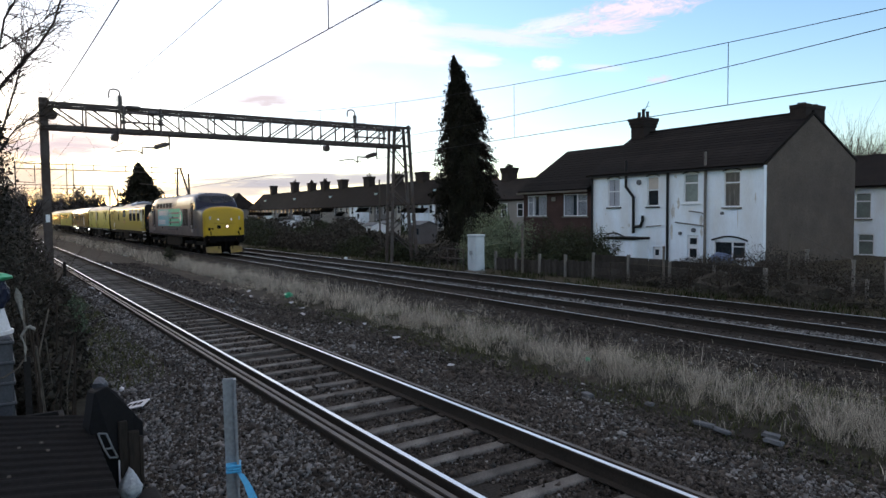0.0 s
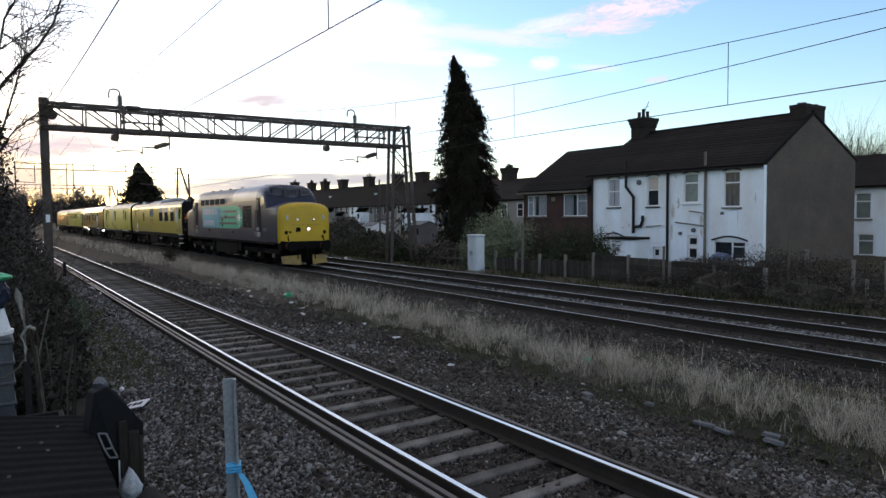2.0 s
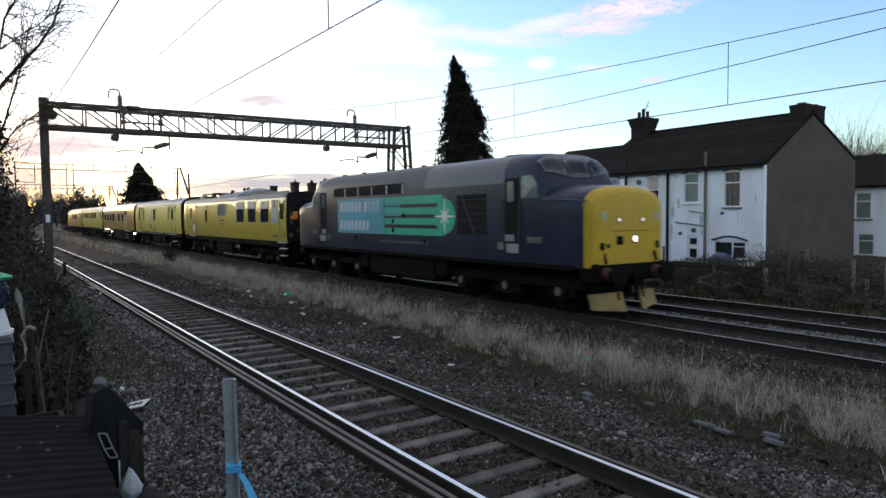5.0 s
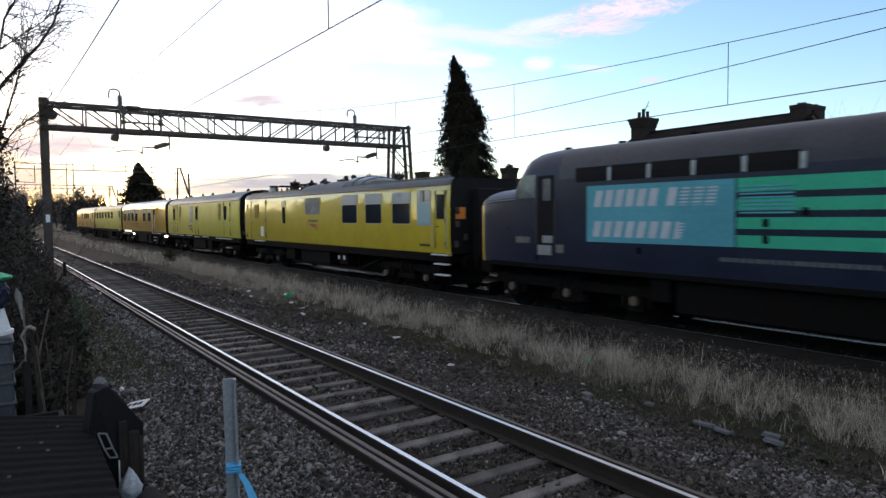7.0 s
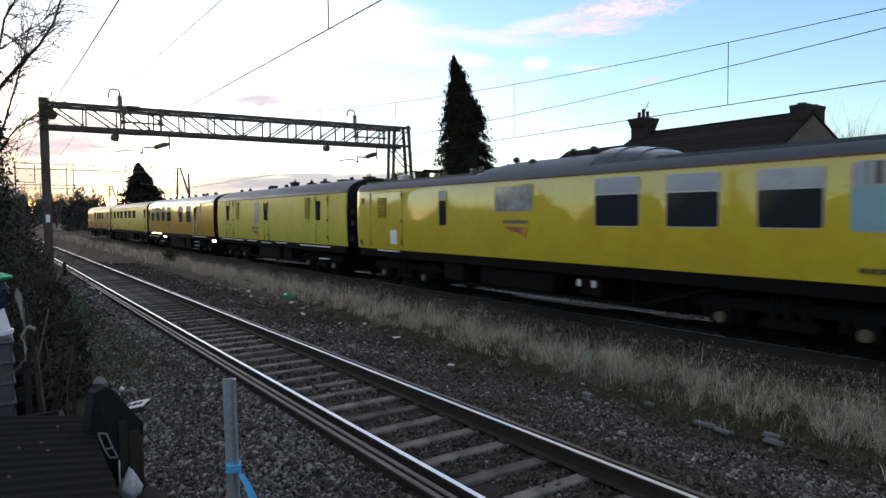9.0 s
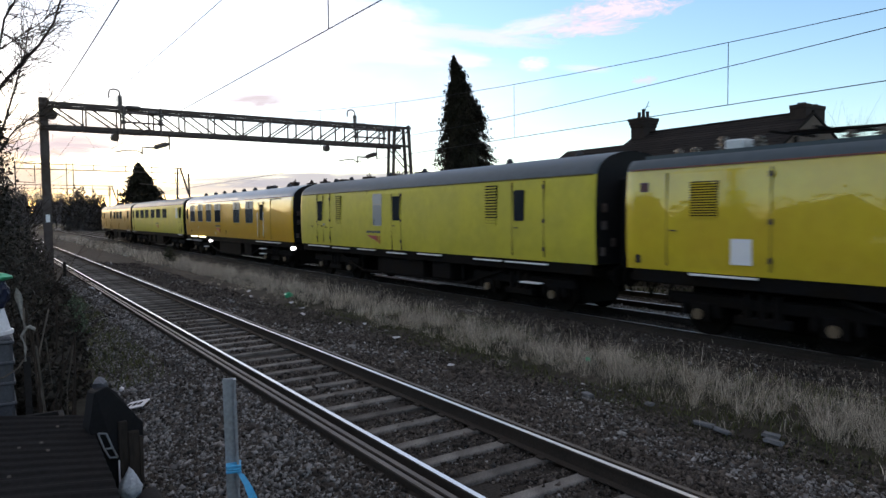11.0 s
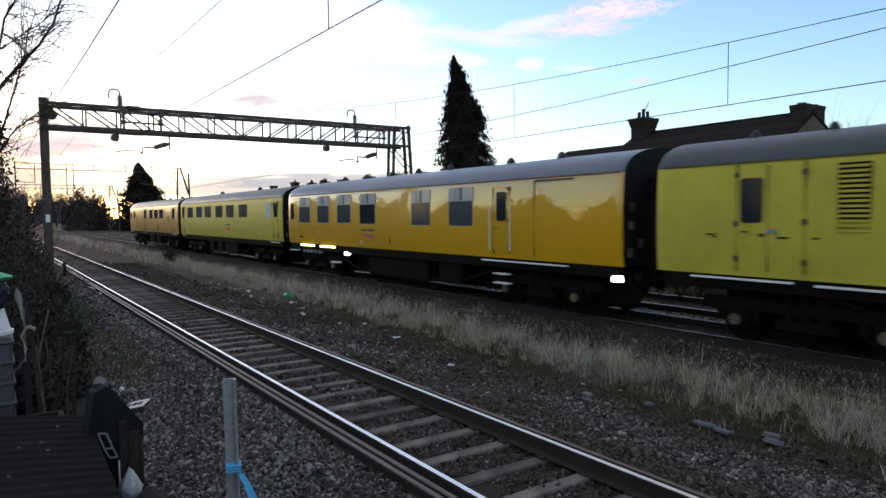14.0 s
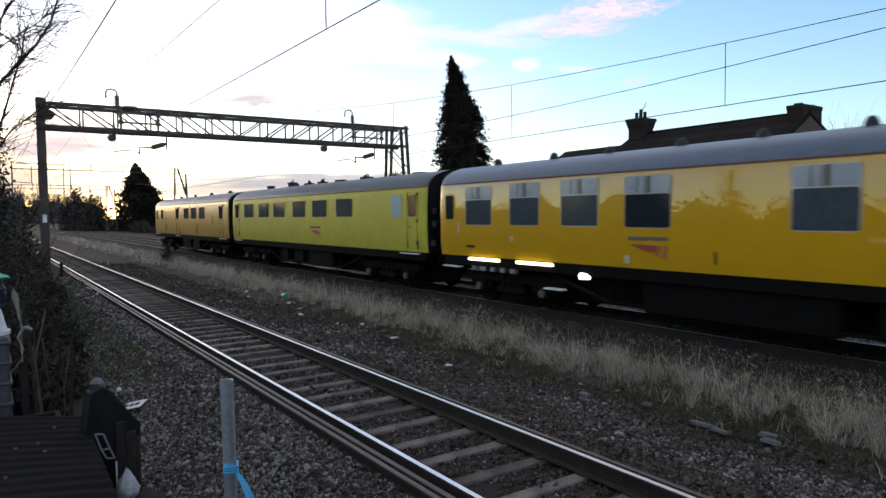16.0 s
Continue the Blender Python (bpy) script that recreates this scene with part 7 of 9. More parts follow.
def build_swoosh(parent, x, z, s):
    """The operator's badge: a grey bar over a red wedge that splits into three rays."""
    bm = bmesh.new()
    for k in range(9):
        a = x - 0.52 + k * 0.115
        quad_panel(bm, a, a + 0.095, s, z + 0.18 + 0.004 * (k % 3), z + 0.265, 1.368, 0.008)
    part("emblem_bar", bm, M["slate"], parent)
    for name, m, pts in (("emblem", "red", ((-0.5, 0.1), (0.26, 0.085), (0.17, -0.07), (-0.12, -0.02))),
                         ("emblem_ray", "orangered", ((0.31, 0.085), (0.37, 0.085), (0.27, -0.13), (0.17, -0.1))),
                         ("emblem_ray", "orangered", ((0.43, 0.085), (0.49, 0.085), (0.43, -0.19), (0.34, -0.15)))):
        bm = bmesh.new()
        flat_shape(bm, [(x + a, z + b) for a, b in pts], s, 1.377, 0.027)
        part(name, bm, M[m], parent)


def build_coach(name, L, paint, label, windows, doors, vents=(), roofline=None, steps=(), swoosh=None, boxes=(), cab_end=False, roof_m="roofgrey", rails=None, gutter_m="gutter"):
    """A bogie coach from x = 0 back to -L. windows: (x0, x1, z0, z1, kind)."""
    t = thing(name, pose(0, MID_Y, 0), label, "railway coach", "test train coaches")
    hs, hr = HALF_SIDE, HALF_ROOF
    half = hs + hr

    def ring(x, squeeze=1.0, low=None):
        top = half if low is None else hs + [(y, min(z, low)) for y, z in hr]
        out = [(x, y * squeeze, z) for y, z in top]
        return out + [(x, -y * squeeze, z) for y, z in top[-2::-1]]
    bm = bmesh.new()
    xs = [0.0, -0.06, -0.25] + list(np.linspace(-1, -L + 1, 9)) + [-L + 0.25, -L + 0.06, -L]
    secs = []
    for x in xs:
        low = roofline(x) if roofline else None
        k = 0.985 if x in (0.0, -L) else 1.0
        if cab_end and x < -L + 1.3:
            k = 1 - 0.1 * ((-x - L + 1.3) / 1.3) ** 2
        secs.append(ring(x, k, low))

    def which(c):
        return 1 if c.z > 3.4 else 0
    if roofline:
        xs2 = sorted({*xs, -7.6, -7.62, -9.5, -10.3, -10.6, -10.9, -11.2, -11.5, -11.8, -12.0}, reverse=True)
        secs = [ring(x, 0.985 if x in (0.0, -L) else 1.0, roofline(x)) for x in xs2]
    loft(bm, secs, which, cap=False)
    shell = part("body", bm, [paint, M[roof_m]], t, smooth=True)
    shell.data.set_sharp_from_angle(angle=radians(24))
    # ends and gangways
    for x, s in ((0.0, 1), (-L, -1)):
        bm = bmesh.new()
        if cab_end and s < 0:
            vs = [bm.verts.new((x + 0.002, p[1] * 0.9, p[2])) for p in ring(x)]
            bm.faces.new(vs)
            part("cab_front", bm, paint, t)
            continue
        vs = [bm.verts.new((x - s * 0.01, p[1] * 0.985, p[2])) for p in ring(x, 1.0, roofline(x) if roofline else None)]
        bm.faces.new(vs)
        part("end_wall", bm, M["bellow"], t)
        bm = bmesh.new()
        folds = []
        for k in range(9):
            w, g = 0.5 + 0.03 * (k % 2), x + s * 0.0375 * k
            folds.append([(g, -w, 1.1), (g, w, 1.1), (g, w, 2.75 + w), (g, -w, 2.75 + w)])
        loft(bm, folds)
        part("gangway", bm, M["bellow"], t, "black folding gangway")
        for yy in (-0.87, 0.87):
            bm = bmesh.new()
            rod(bm, (x, yy, 1.05), (x + s * 0.3, yy, 1.05), 0.1, 12)
            rod(bm, (x + s * 0.26, yy, 1.05), (x + s * 0.3, yy, 1.05), 0.23, 16)
            part("buffer", bm, M["black"], t)
        for yy, zz in ((-1.1, 2.6), (-1.1, 2.2), (-0.8, 1.8), (-1.15, 1.6)):
            bm = bmesh.new()
            box(bm, x, x + s * 0.08, yy - 0.07, yy + 0.07, zz - 0.1, zz + 0.1, 0.02)
            part("end_fitting", bm, M["steel"], t)
        for yy in (-0.3, 0.35):
            bm = bmesh.new()
            rod(bm, (x, yy, 1.0), (x + s * 0.2, yy, 0.55), 0.03, 6)
            part("brake_hose", bm, M["black"], t)
    for s in (-1, 1):
        # gutter strip, lower edge
        bm = bmesh.new()
        box(bm, -L + 0.1, -0.1, s * 1.315, s * 1.35, 3.365, 3.395)
        part("gutter_strip", bm, M[gutter_m], t)
        bm = bmesh.new()
        box(bm, -L + 0.15, -0.15, s * 1.2, s * 1.31, 1.04, 1.3)
        part("solebar", bm, M["black"], t)
        for w in windows:
            x0, x1, z0, z1, kind = w
            y = max(side_y(z0), side_y(z1)) - 0.002
            win = new("window")
            win.parent = t
            bm = bmesh.new()
            vent = kind in ("vent", "ventdark", "ventpale")
            b = 0.035 if kind in ("dark", "frost", "pale", "grey", "mirror", "slit") else 0.02
            rounded_panel(bm, x0 - b, x1 + b, s, z0 - b, z1 + b, y, 0.003, 0.1)
            part("surround", bm, M["cream"] if vent or kind in ("half", "split") else paint, win)
            if vent or kind in ("split", "half", "slit"):
                zm = z0 + (z1 - z0) * (0.74 if kind == "slit" else 0.66)
                bm = bmesh.new()
                rounded_panel(bm, x0, x1, s, z0, zm - 0.01, y, 0.008, 0.05)
                part("pane", bm, M["greyblue"] if kind == "half" else M["coachglass"] if kind == "vent" else M["frost"] if kind == "ventpale" else M["glass"], win)
                bm = bmesh.new()
                rounded_panel(bm, x0, x1, s, zm + 0.02, z1, y, 0.008, 0.05)
                part("upper_pane", bm, M["frost2"], win)
                # dark strips paint the shadowed inside behind the open sliding vents
                for f, hw in ((0.29, 0.012), (0.46, 0.012), (0.54, 0.035)) if vent else ():
                    bm = bmesh.new()
                    xm = x0 + f * (x1 - x0)
                    box(bm, xm - hw, xm + hw, s * y, s * (y + 0.014), zm + 0.02, z1)
                    part("vent_gap", bm, M["ventgap"], win)
            else:
                bm = bmesh.new()
                rounded_panel(bm, x0, x1, s, z0, z1, y, 0.008, 0.07)
                part("pane", bm, {"dark": M["glass"], "frost": M["frost"], "pale": M["frost2"], "grey": M["greyglass"], "mirror": M["mirrorglass"]}[kind], win)
        for d in doors:
            x0, x1, z0, z1, win = d
            y = side_y(2.2)
            dr = new("door")
            dr.parent = t
            bm = bmesh.new()
            quad_panel(bm, x0 + 0.02, x1 - 0.02, s, z0, z1, side_y(z1) - 0.004, 0.006)
            slide = win == "slide"
            if slide:
                win = None
                box(bm, x0, x1, s * 1.33, s * (y + 0.004), z1 - 0.01, z1 + 0.03, 0, 1)
            for xx in (x0,) if slide else (x0, x1):
                box(bm, xx - 0.006, xx + 0.006, s * 1.34, s * (y + 0.004), z0, z1, 0, 1)
            part("door_leaf", bm, [paint, M["ventgap"]], dr)
            if win:
                bm = bmesh.new()
                rounded_panel(bm, *win[:2], s, *win[2:], y, 0.012, 0.06)
                part("door_window", bm, M["glass"], dr)
            if slide:
                continue
            bm = bmesh.new()
            rod(bm, (x0 + 0.1, s * (y + 0.03), 2.12), (x0 + 0.25, s * (y + 0.03), 2.12), 0.014, 6)
            part("handle", bm, M["steel"], dr)
            for zz in (1.6, 2.3, 3.15):
                bm = bmesh.new()
                box(bm, x1 - 0.03, x1 + 0.04, s * y, s * (y + 0.03), zz - 0.05, zz + 0.05)
                part("hinge", bm, M["steel"], dr)
            for xx in (x0 - 0.1, x1 + 0.1) if rails and doors.index(d) == 0 else ():
                bm = bmesh.new()
                rod(bm, (xx, s * (y + 0.05), 1.5), (xx, s * (y + 0.05), 2.7), 0.016, 6)
                part("handrail", bm, rails, dr)
        for x0, x1, z0, z1 in vents:
            bm = bmesh.new()
            quad_panel(bm, x0, x1, s, z0, z1, side_y(2.3) - 0.004, 0.004, 1)
            for k in range(14):
                zz = z0 + (z1 - z0) * k / 14
                vs = box(bm, x0 + 0.02, x1 - 0.02, s * 1.36, s * 1.395, zz, zz + (z1 - z0) / 28)
            part("louvre", bm, [paint, M["bellow"]], t, "louvred vent in the body side")
        for x0, x1, z in steps:
            bm = bmesh.new()
            low = z < 0.5
            box(bm, x0, x1, s * 1.2, s * 1.4, z, z + (0.02 if low else 0.035), 0.006)
            part("step_board", bm, M["steel"] if low else M["white"], t, "" if low else "white-edged step board")
        for x0, x1, z0, z1 in boxes:
            bm = bmesh.new()
            box(bm, x0, x1, s * 0.7, s * 1.22, z0, z1, 0.03)
            part("equipment_box", bm, M["black"], t)
        bm = bmesh.new()
        bar(bm, (-L / 2 + 5.2, s * 1.15, 1.0), (-L / 2 + 3.2, s * 1.15, 0.45), 0.05, 0.07)
        bar(bm, (-L / 2 - 5.2, s * 1.15, 1.0), (-L / 2 - 3.2, s * 1.15, 0.45), 0.05, 0.07)
        bar(bm, (-L / 2 + 3.2, s * 1.15, 0.45), (-L / 2 - 3.2, s * 1.15, 0.45), 0.05, 0.07)
        for xx in (-L / 2 + 3.2, -L / 2, -L / 2 - 3.2):
            bar(bm, (xx, s * 1.15, 0.45), (xx, s * 1.15, 1.05), 0.05, 0.05)
        part("truss", bm, M["black"], t)
        if swoosh:
            build_swoosh(t, *swoosh, s)
    bm = bmesh.new()
    box(bm, -L + 0.2, -0.2, -1.15, 1.15, 1.0, 1.2)
    part("underframe", bm, M["black"], t)
    bm = bmesh.new()
    box(bm, -L + 5.4, -5.4, -0.55, 0.55, 0.3, 1.0, 0.05)
    part("underfloor_gear", bm, M["black"], t)
    build_bogie(t, -2.95, 2.6, 0.457, 2, WHEELSETS, M["axle"])
    build_bogie(t, -L + 2.95, 2.6, 0.457, 2, WHEELSETS, M["axle"])
    return t


def roof_vents(t, xs, y=-0.35, r=0.12, h=0.14, m="dome"):
    for x in xs:
        bm = bmesh.new()
        bmesh.ops.create_uvsphere(bm, u_segments=14, v_segments=8, radius=1.0, matrix=Matrix.Translation((x, y, 3.9)) @ Matrix.Diagonal((r * 1.2, r * 1.2, h + 0.04, 1)))
        part("roof_vent", bm, M[m], t, smooth=True)


M["greyglass"] = mat("grey_tinted_glass", (0.08, 0.085, 0.085), 0.1, vary=0.2, scale=1.2, fine=8, bump=0, coarse_rough=0.03)
M["greyblue"] = mat("grey_blue_window_film", (0.2, 0.24, 0.27), 0.3, vary=0.1, scale=3, bump=0)
# pale base colour stands in for the sky mirrored in this pane
M["mirrorglass"] = mat("sky_paled_window_glass", (0.38, 0.39, 0.4), 0.12, 0.25, vary=0.3, scale=2.5, fine=9, bump=0, coarse_rough=0.03)
M["orange"] = mat("orange_plate", (0.7, 0.22, 0.03), 0.5, vary=0.1, bump=0)


def mentor_roof(x):
    """Flat roof with a raised length that slopes away behind."""
    if -7.61 >= x >= -12.0:
        return 3.6 + 0.45 * math.sin(0.5 * math.pi * min(1, (x + 12.0) / 1.8))
    return 3.6


def roof_insulator(parent, x, y, z, r, h):
    """A ribbed stack insulator on the roof."""
    bm = bmesh.new()
    rod(bm, (x, y, z), (x, y, z + h), r * 0.5, 8)
    n = max(3, int(h / 0.07))
    for k in range(n):
        zz = z + h * (k + 0.4) / n
        rod(bm, (x, y, zz), (x, y, zz + 0.025), r * (1 if k < n - 1 else 0.75), 12)
    part("insulator", bm, M["insul"], parent, "dark ribbed roof insulator")


def build_train():
    loco = build_loco()
    c1 = build_coach("test_coach", 19.1, M["yellow"], "lemon yellow test coach with black windows and roof dome",
                     [(-1.8, -1.05, 2.16, 3.25, "ventpale"), (-3.39, -2.25, 2.2, 3.22, "split"), (-5.34, -4.17, 2.2, 3.24, "split"), (-7.27, -6.05, 2.2, 3.25, "split"), (-10.9, -9.4, 2.55, 3.22, "mirror"),
                      (-13.62, -13.24, 2.16, 3.18, "slit")],
                     [(-0.78, -0.2, 1.45, 3.22, (-0.69, -0.28, 2.35, 3.1)), (-18.05, -15.85, 1.4, 3.28, None)],
                     roofline=mentor_roof, vents=[(-17.5, -16.9, 2.38, 3.08)], steps=[(-1.0, -0.1, 1.24), (-0.85, -0.2, 0.95), (-0.8, -0.2, 0.62), (-17.5, -16.1, 1.24), (-5.6, -4.8, 0.35), (-10.1, -6.9, 0.32)], swoosh=(-10.05, 2.05), rails=M["cream"],
                     boxes=[(-11.8, -8.8, 0.5, 1.05), (-7.9, -7.2, 0.55, 1.0), (-13.6, -12.6, 0.5, 1.05)])
    for s in (-1, 1):
        bm = bmesh.new()
        quad_panel(bm, -16.62, -16.2, s, 1.5, 1.98, 1.366, 0.01)
        part("data_panel", bm, M["white"], c1, "small pale data panel")
        bm = bmesh.new()
        for k in range(4):
            quad_panel(bm, -1.68 + 0.15 * k, -1.56 + 0.15 * k, s, 1.49, 1.57, 1.362, 0.012)
        part("number_bars", bm, M["ventgap"], c1)
        for x in (-7.92, -7.45):
            bm = bmesh.new()
            box(bm, x - 0.06, x + 0.06, s * 1.16, s * 1.245, 0.76, 0.92, 0.01)
            part("control_panel", bm, M["litter"], c1, "small white panel under the floor")
        for x, z, w, h in ((-18.62, 3.01, 0.11, 0.1), (-18.78, 1.51, 0.07, 0.09)):
            bm = bmesh.new()
            box(bm, x - w, x + w, s * 1.33, s * (side_y(z) + 0.012), z - h, z + h, 0.01)
            part("side_fitting", bm, M["darkred"] if z > 2 else M["rust"], c1)
    bm = bmesh.new()
    for x in (-13.3, -15.9):
        for y in (-0.5, 0.5):
            rod(bm, (x, y, 3.58), (x, y, 3.85), 0.05, 8)
    for y in (-0.45, 0.45):
        rod(bm, (-13.2, y, 3.85), (-16.2, y * 0.5, 3.98), 0.03, 6)
    for x in (-13.4, -14.0, -15.4, -16.2):
        rod(bm, (x, -0.8, 3.96), (x, 0.8, 3.96), 0.03, 6)
    part("pantograph", bm, M["black"], c1, "lowered black pantograph on the roof")
    for x, y, h in ((-12.6, -0.5, 0.34), (-13.0, -0.5, 0.3), (-14.4, -0.6, 0.28), (-14.9, -0.6, 0.28), (-16.6, -0.5, 0.36), (-17.4, -0.45, 0.42), (-18.0, -0.5, 0.26), (-18.4, -0.5, 0.26), (-1.5, -0.45, 0.42)):
        roof_insulator(c1, x, y, 3.58, 0.12, h)
    bm = bmesh.new()
    box(bm, -17.2, -16.8, -0.7, -0.3, 3.62, 3.9, 0.03)
    part("roof_box", bm, M["cabinet"], c1)
    # glazed observation dome at the front of the raised roof
    bm = bmesh.new()
    rings = []
    for k in range(9):
        f = k / 8
        hh = 0.47 * math.sqrt(max(0.0, 1 - f * f)) + 0.005
        rings.append([(-7.62 + 1.75 * f, 1.12 * math.cos(q) * (1 - 0.25 * f), 3.58 + hh * math.sin(q)) for q in np.linspace(0, math.pi, 13)])
    for p, q in zip(rings, rings[1:]):
        for i in range(12):
            bm.faces.new([bm.verts.new(w) for w in (p[i], p[i + 1], q[i + 1], q[i])])
    bmesh.ops.remove_doubles(bm, verts=bm.verts, dist=1e-4)
    part("roof_dome", bm, M["coachglass"], c1, "dark glazed observation dome", smooth=True)
    bm = bmesh.new()
    for f in (0.3, 0.65):
        hh = 0.47 * math.sqrt(1 - f * f) + 0.01
        tube(bm, [(-7.62 + 1.75 * f, 1.13 * math.cos(q) * (1 - 0.25 * f), 3.58 + hh * math.sin(q)) for q in np.linspace(0, math.pi, 13)], 0.018, 5)
    part("dome_frame", bm, M["roofgrey"], c1)
    for x, y, z in ((-8.27, -0.35, 4.05), (-8.96, -0.35, 4.05), (-10.1, -0.72, 3.86), (-11.19, -0.35, 4.0)):
        bm = bmesh.new()
        bmesh.ops.create_uvsphere(bm, u_segments=12, v_segments=8, radius=1.0, matrix=Matrix.Translation((x, y, z)) @ Matrix.Diagonal((0.11, 0.11, 0.09, 1)))
        part("roof_vent", bm, M["dome"], c1, smooth=True)
    for x0, x1 in ((-5.8, -0.3), (-18.8, -12.2)):
        bm = bmesh.new()
        box(bm, x0, x1, -1.1, -1.05, 3.6, 3.68)
        part("roof_rail", bm, M["roofgrey"], c1)
    bm = bmesh.new()
    box(bm, 0.0, 0.02, -1.15, -0.8, 2.35, 2.7)
    part("end_plate", bm, M["orange"], c1, "orange warning plate on the coach end")
    c2 = build_coach("generator_van", 17.24, M["pale"], "faded yellow generator van with louvred vents",
                     [(-10.57, -9.96, 2.13, 3.22, "half")],
                     [(-2.92, -1.7, 1.4, 3.3, (-2.84, -2.43, 2.3, 3.1)), (-9.25, -8.63, 1.3, 3.2, (-9.17, -8.71, 2.3, 3.12)), (-15.45, -14.2, 1.4, 3.35, (-15.37, -14.95, 2.28, 3.09))],
                     vents=[(-4.05, -3.54, 2.18, 3.26), (-13.67, -13.17, 2.14, 3.26)], steps=[(-4.6, -3.4, 1.2), (-3.2, -1.6, 1.2), (-7.6, -6.3, 1.22), (-9.6, -8.4, 1.18), (-11.8, -10.5, 1.22), (-14.0, -12.6, 1.2), (-16.4, -14.4, 1.22), (-2.6, -1.9, 0.7), (-10.5, -6.4, 0.33)],
                     gutter_m="ventgap", swoosh=(-10.55, 1.67), boxes=[(-10.5, -7.5, 0.45, 1.05), (-7.0, -6.0, 0.5, 1.05)])
    roof_vents(c2, (-1.5, -4.2, -8.7, -11.07, -14.23, -15.7), -0.35, 0.09, 0.13)
    for s in (-1, 1):
        for z in (1.62, 2.26, 3.15):
            bm = bmesh.new()
            box(bm, -15.5, -15.42, s * 1.33, s * (side_y(z) + 0.022), z - 0.05, z + 0.05, 0.006)
            part("hinge", bm, M["steel"], c2)
        bm = bmesh.new()
        box(bm, -14.866, -14.856, s * 1.34, s * (side_y(2.3) + 0.003), 1.4, 3.3)
        part("door_joint", bm, M["ventgap"], c2)
        for x, z, w, h, m in ((-15.98, 2.06, 0.1, 0.015, "rust"), (-15.9, 2.02, 0.05, 0.012, "rust"), (-14.97, 2.06, 0.05, 0.03, "rust"), (-14.78, 2.13, 0.09, 0.04, "galv"), (-14.57, 2.02, 0.11, 0.018, "rust"), (-14.02, 2.02, 0.06, 0.015, "rust"), (-11.09, 3.31, 0.025, 0.05, "rust")):
            bm = bmesh.new()
            box(bm, x - w, x + w, s * 1.33, s * (side_y(z) + 0.014), z - h, z + h, 0.004)
            part("door_lock" if z < 3 else "side_fitting", bm, M[m], c2)
    c3 = build_coach("amber_test_coach", 19.46, M["amber"], "glossy amber yellow coach with split windows and lit lamps",
                     [(-18.15, -17.0, 2.2, 3.25, "vent"), (-16.2, -15.1, 2.2, 3.27, "vent"), (-14.3, -13.15, 2.2, 3.28, "vent"), (-12.37, -11.21, 2.18, 3.25, "ventdark"), (-8.74, -7.65, 2.16, 3.25, "vent"),
                      (-6.6, -5.43, 2.16, 3.25, "vent"), (-19.15, -18.75, 2.35, 3.05, "dark")],
                     [(-4.5, -3.85, 1.4, 3.2, (-4.35, -3.95, 2.3, 3.08)), (-2.85, -1.5, 1.4, 3.3, "slide")],
                     steps=[(-5.0, -1.7, 1.2), (-4.5, -3.9, 0.85), (-4.5, -3.9, 0.6), (-19.3, -18.5, 0.95), (-14.9, -14.3, 0.62)], swoosh=(-11.75, 1.72), rails=M["white"], roof_m="roofblue", boxes=[(-12.0, -8.0, 0.35, 1.05), (-7.4, -6.2, 0.4, 1.05)])
    roof_vents(c3, (-2.9, -4.94, -5.84, -7.94, -9.86, -11.7, -13.7, -15.6, -17.92), -0.35, 0.11, 0.16)
    for s in (-1, 1):
        for x, z, w, h, m in ((-10.19, 1.61, 0.025, 0.12, "rust"), (-12.32, 1.48, 0.06, 0.09, "cream"), (-16.14, 1.83, 0.05, 0.07, "cream"), (-17.95, 1.58, 0.2, 0.035, "rust"), (-18.5, 2.1, 0.03, 0.16, "cream")):
            bm = bmesh.new()
            box(bm, x - w, x + w, s * 1.33, s * (side_y(z) + 0.01), z - h, z + h, 0.004)
            part("side_fitting", bm, M[m], c3)
    for s in (-1, 1):
        for x0, x1 in ((-18.0, -16.7), (-15.95, -14.65)):
            bm = bmesh.new()
            box(bm, x0, x1, s * 1.3, s * 1.4, 1.19, 1.27, 0.01)
            part("strip_lamp", bm, M["striplamp"], c3, "lit yellow inspection strip lamp")
        for x, z in ((-13.62, 1.02), (-0.2, 1.02)):
            bm = bmesh.new()
            box(bm, x - 0.1, x + 0.1, s * 1.2, s * 1.38, z - 0.07, z + 0.07, 0.02)
            part("flood_lamp", bm, M["floodlamp"], c3, "lit white inspection lamp")
        for k in range(5):
            bm = bmesh.new()
            x = -18.0 + k * 0.42
            box(bm, x, x + 0.2, s * 1.15, s * 1.3, 0.9, 1.05, 0.02)
            part("camera_box", bm, M["galv"], c3)
    c4 = build_coach("faded_test_coach", 19.6, M["pale"], "faded lemon coach with six grey single windows",
                     [(-2.2, -1.53, 2.4, 3.15, "frost")] + [(x - 0.7, x + 0.7, 2.45, 3.13, "grey") for x in (-5.78, -8.07, -10.22, -12.6, -14.65, -16.9)],
                     [(-1.17, -0.55, 1.4, 3.2, (-1.07, -0.65, 2.44, 3.12)), (-19.1, -18.5, 1.4, 3.2, (-19.0, -18.6, 2.44, 3.12))],
                     steps=[(-1.6, -0.5, 1.22), (-19.2, -18.2, 1.22), (-5.5, -4.0, 0.33), (-8.5, -7.2, 0.33)], swoosh=(-8.5, 1.8), boxes=[(-9.6, -7.2, 0.4, 1.05), (-12.8, -12.0, 0.5, 1.05), (-11.2, -10.2, 0.5, 1.05)])
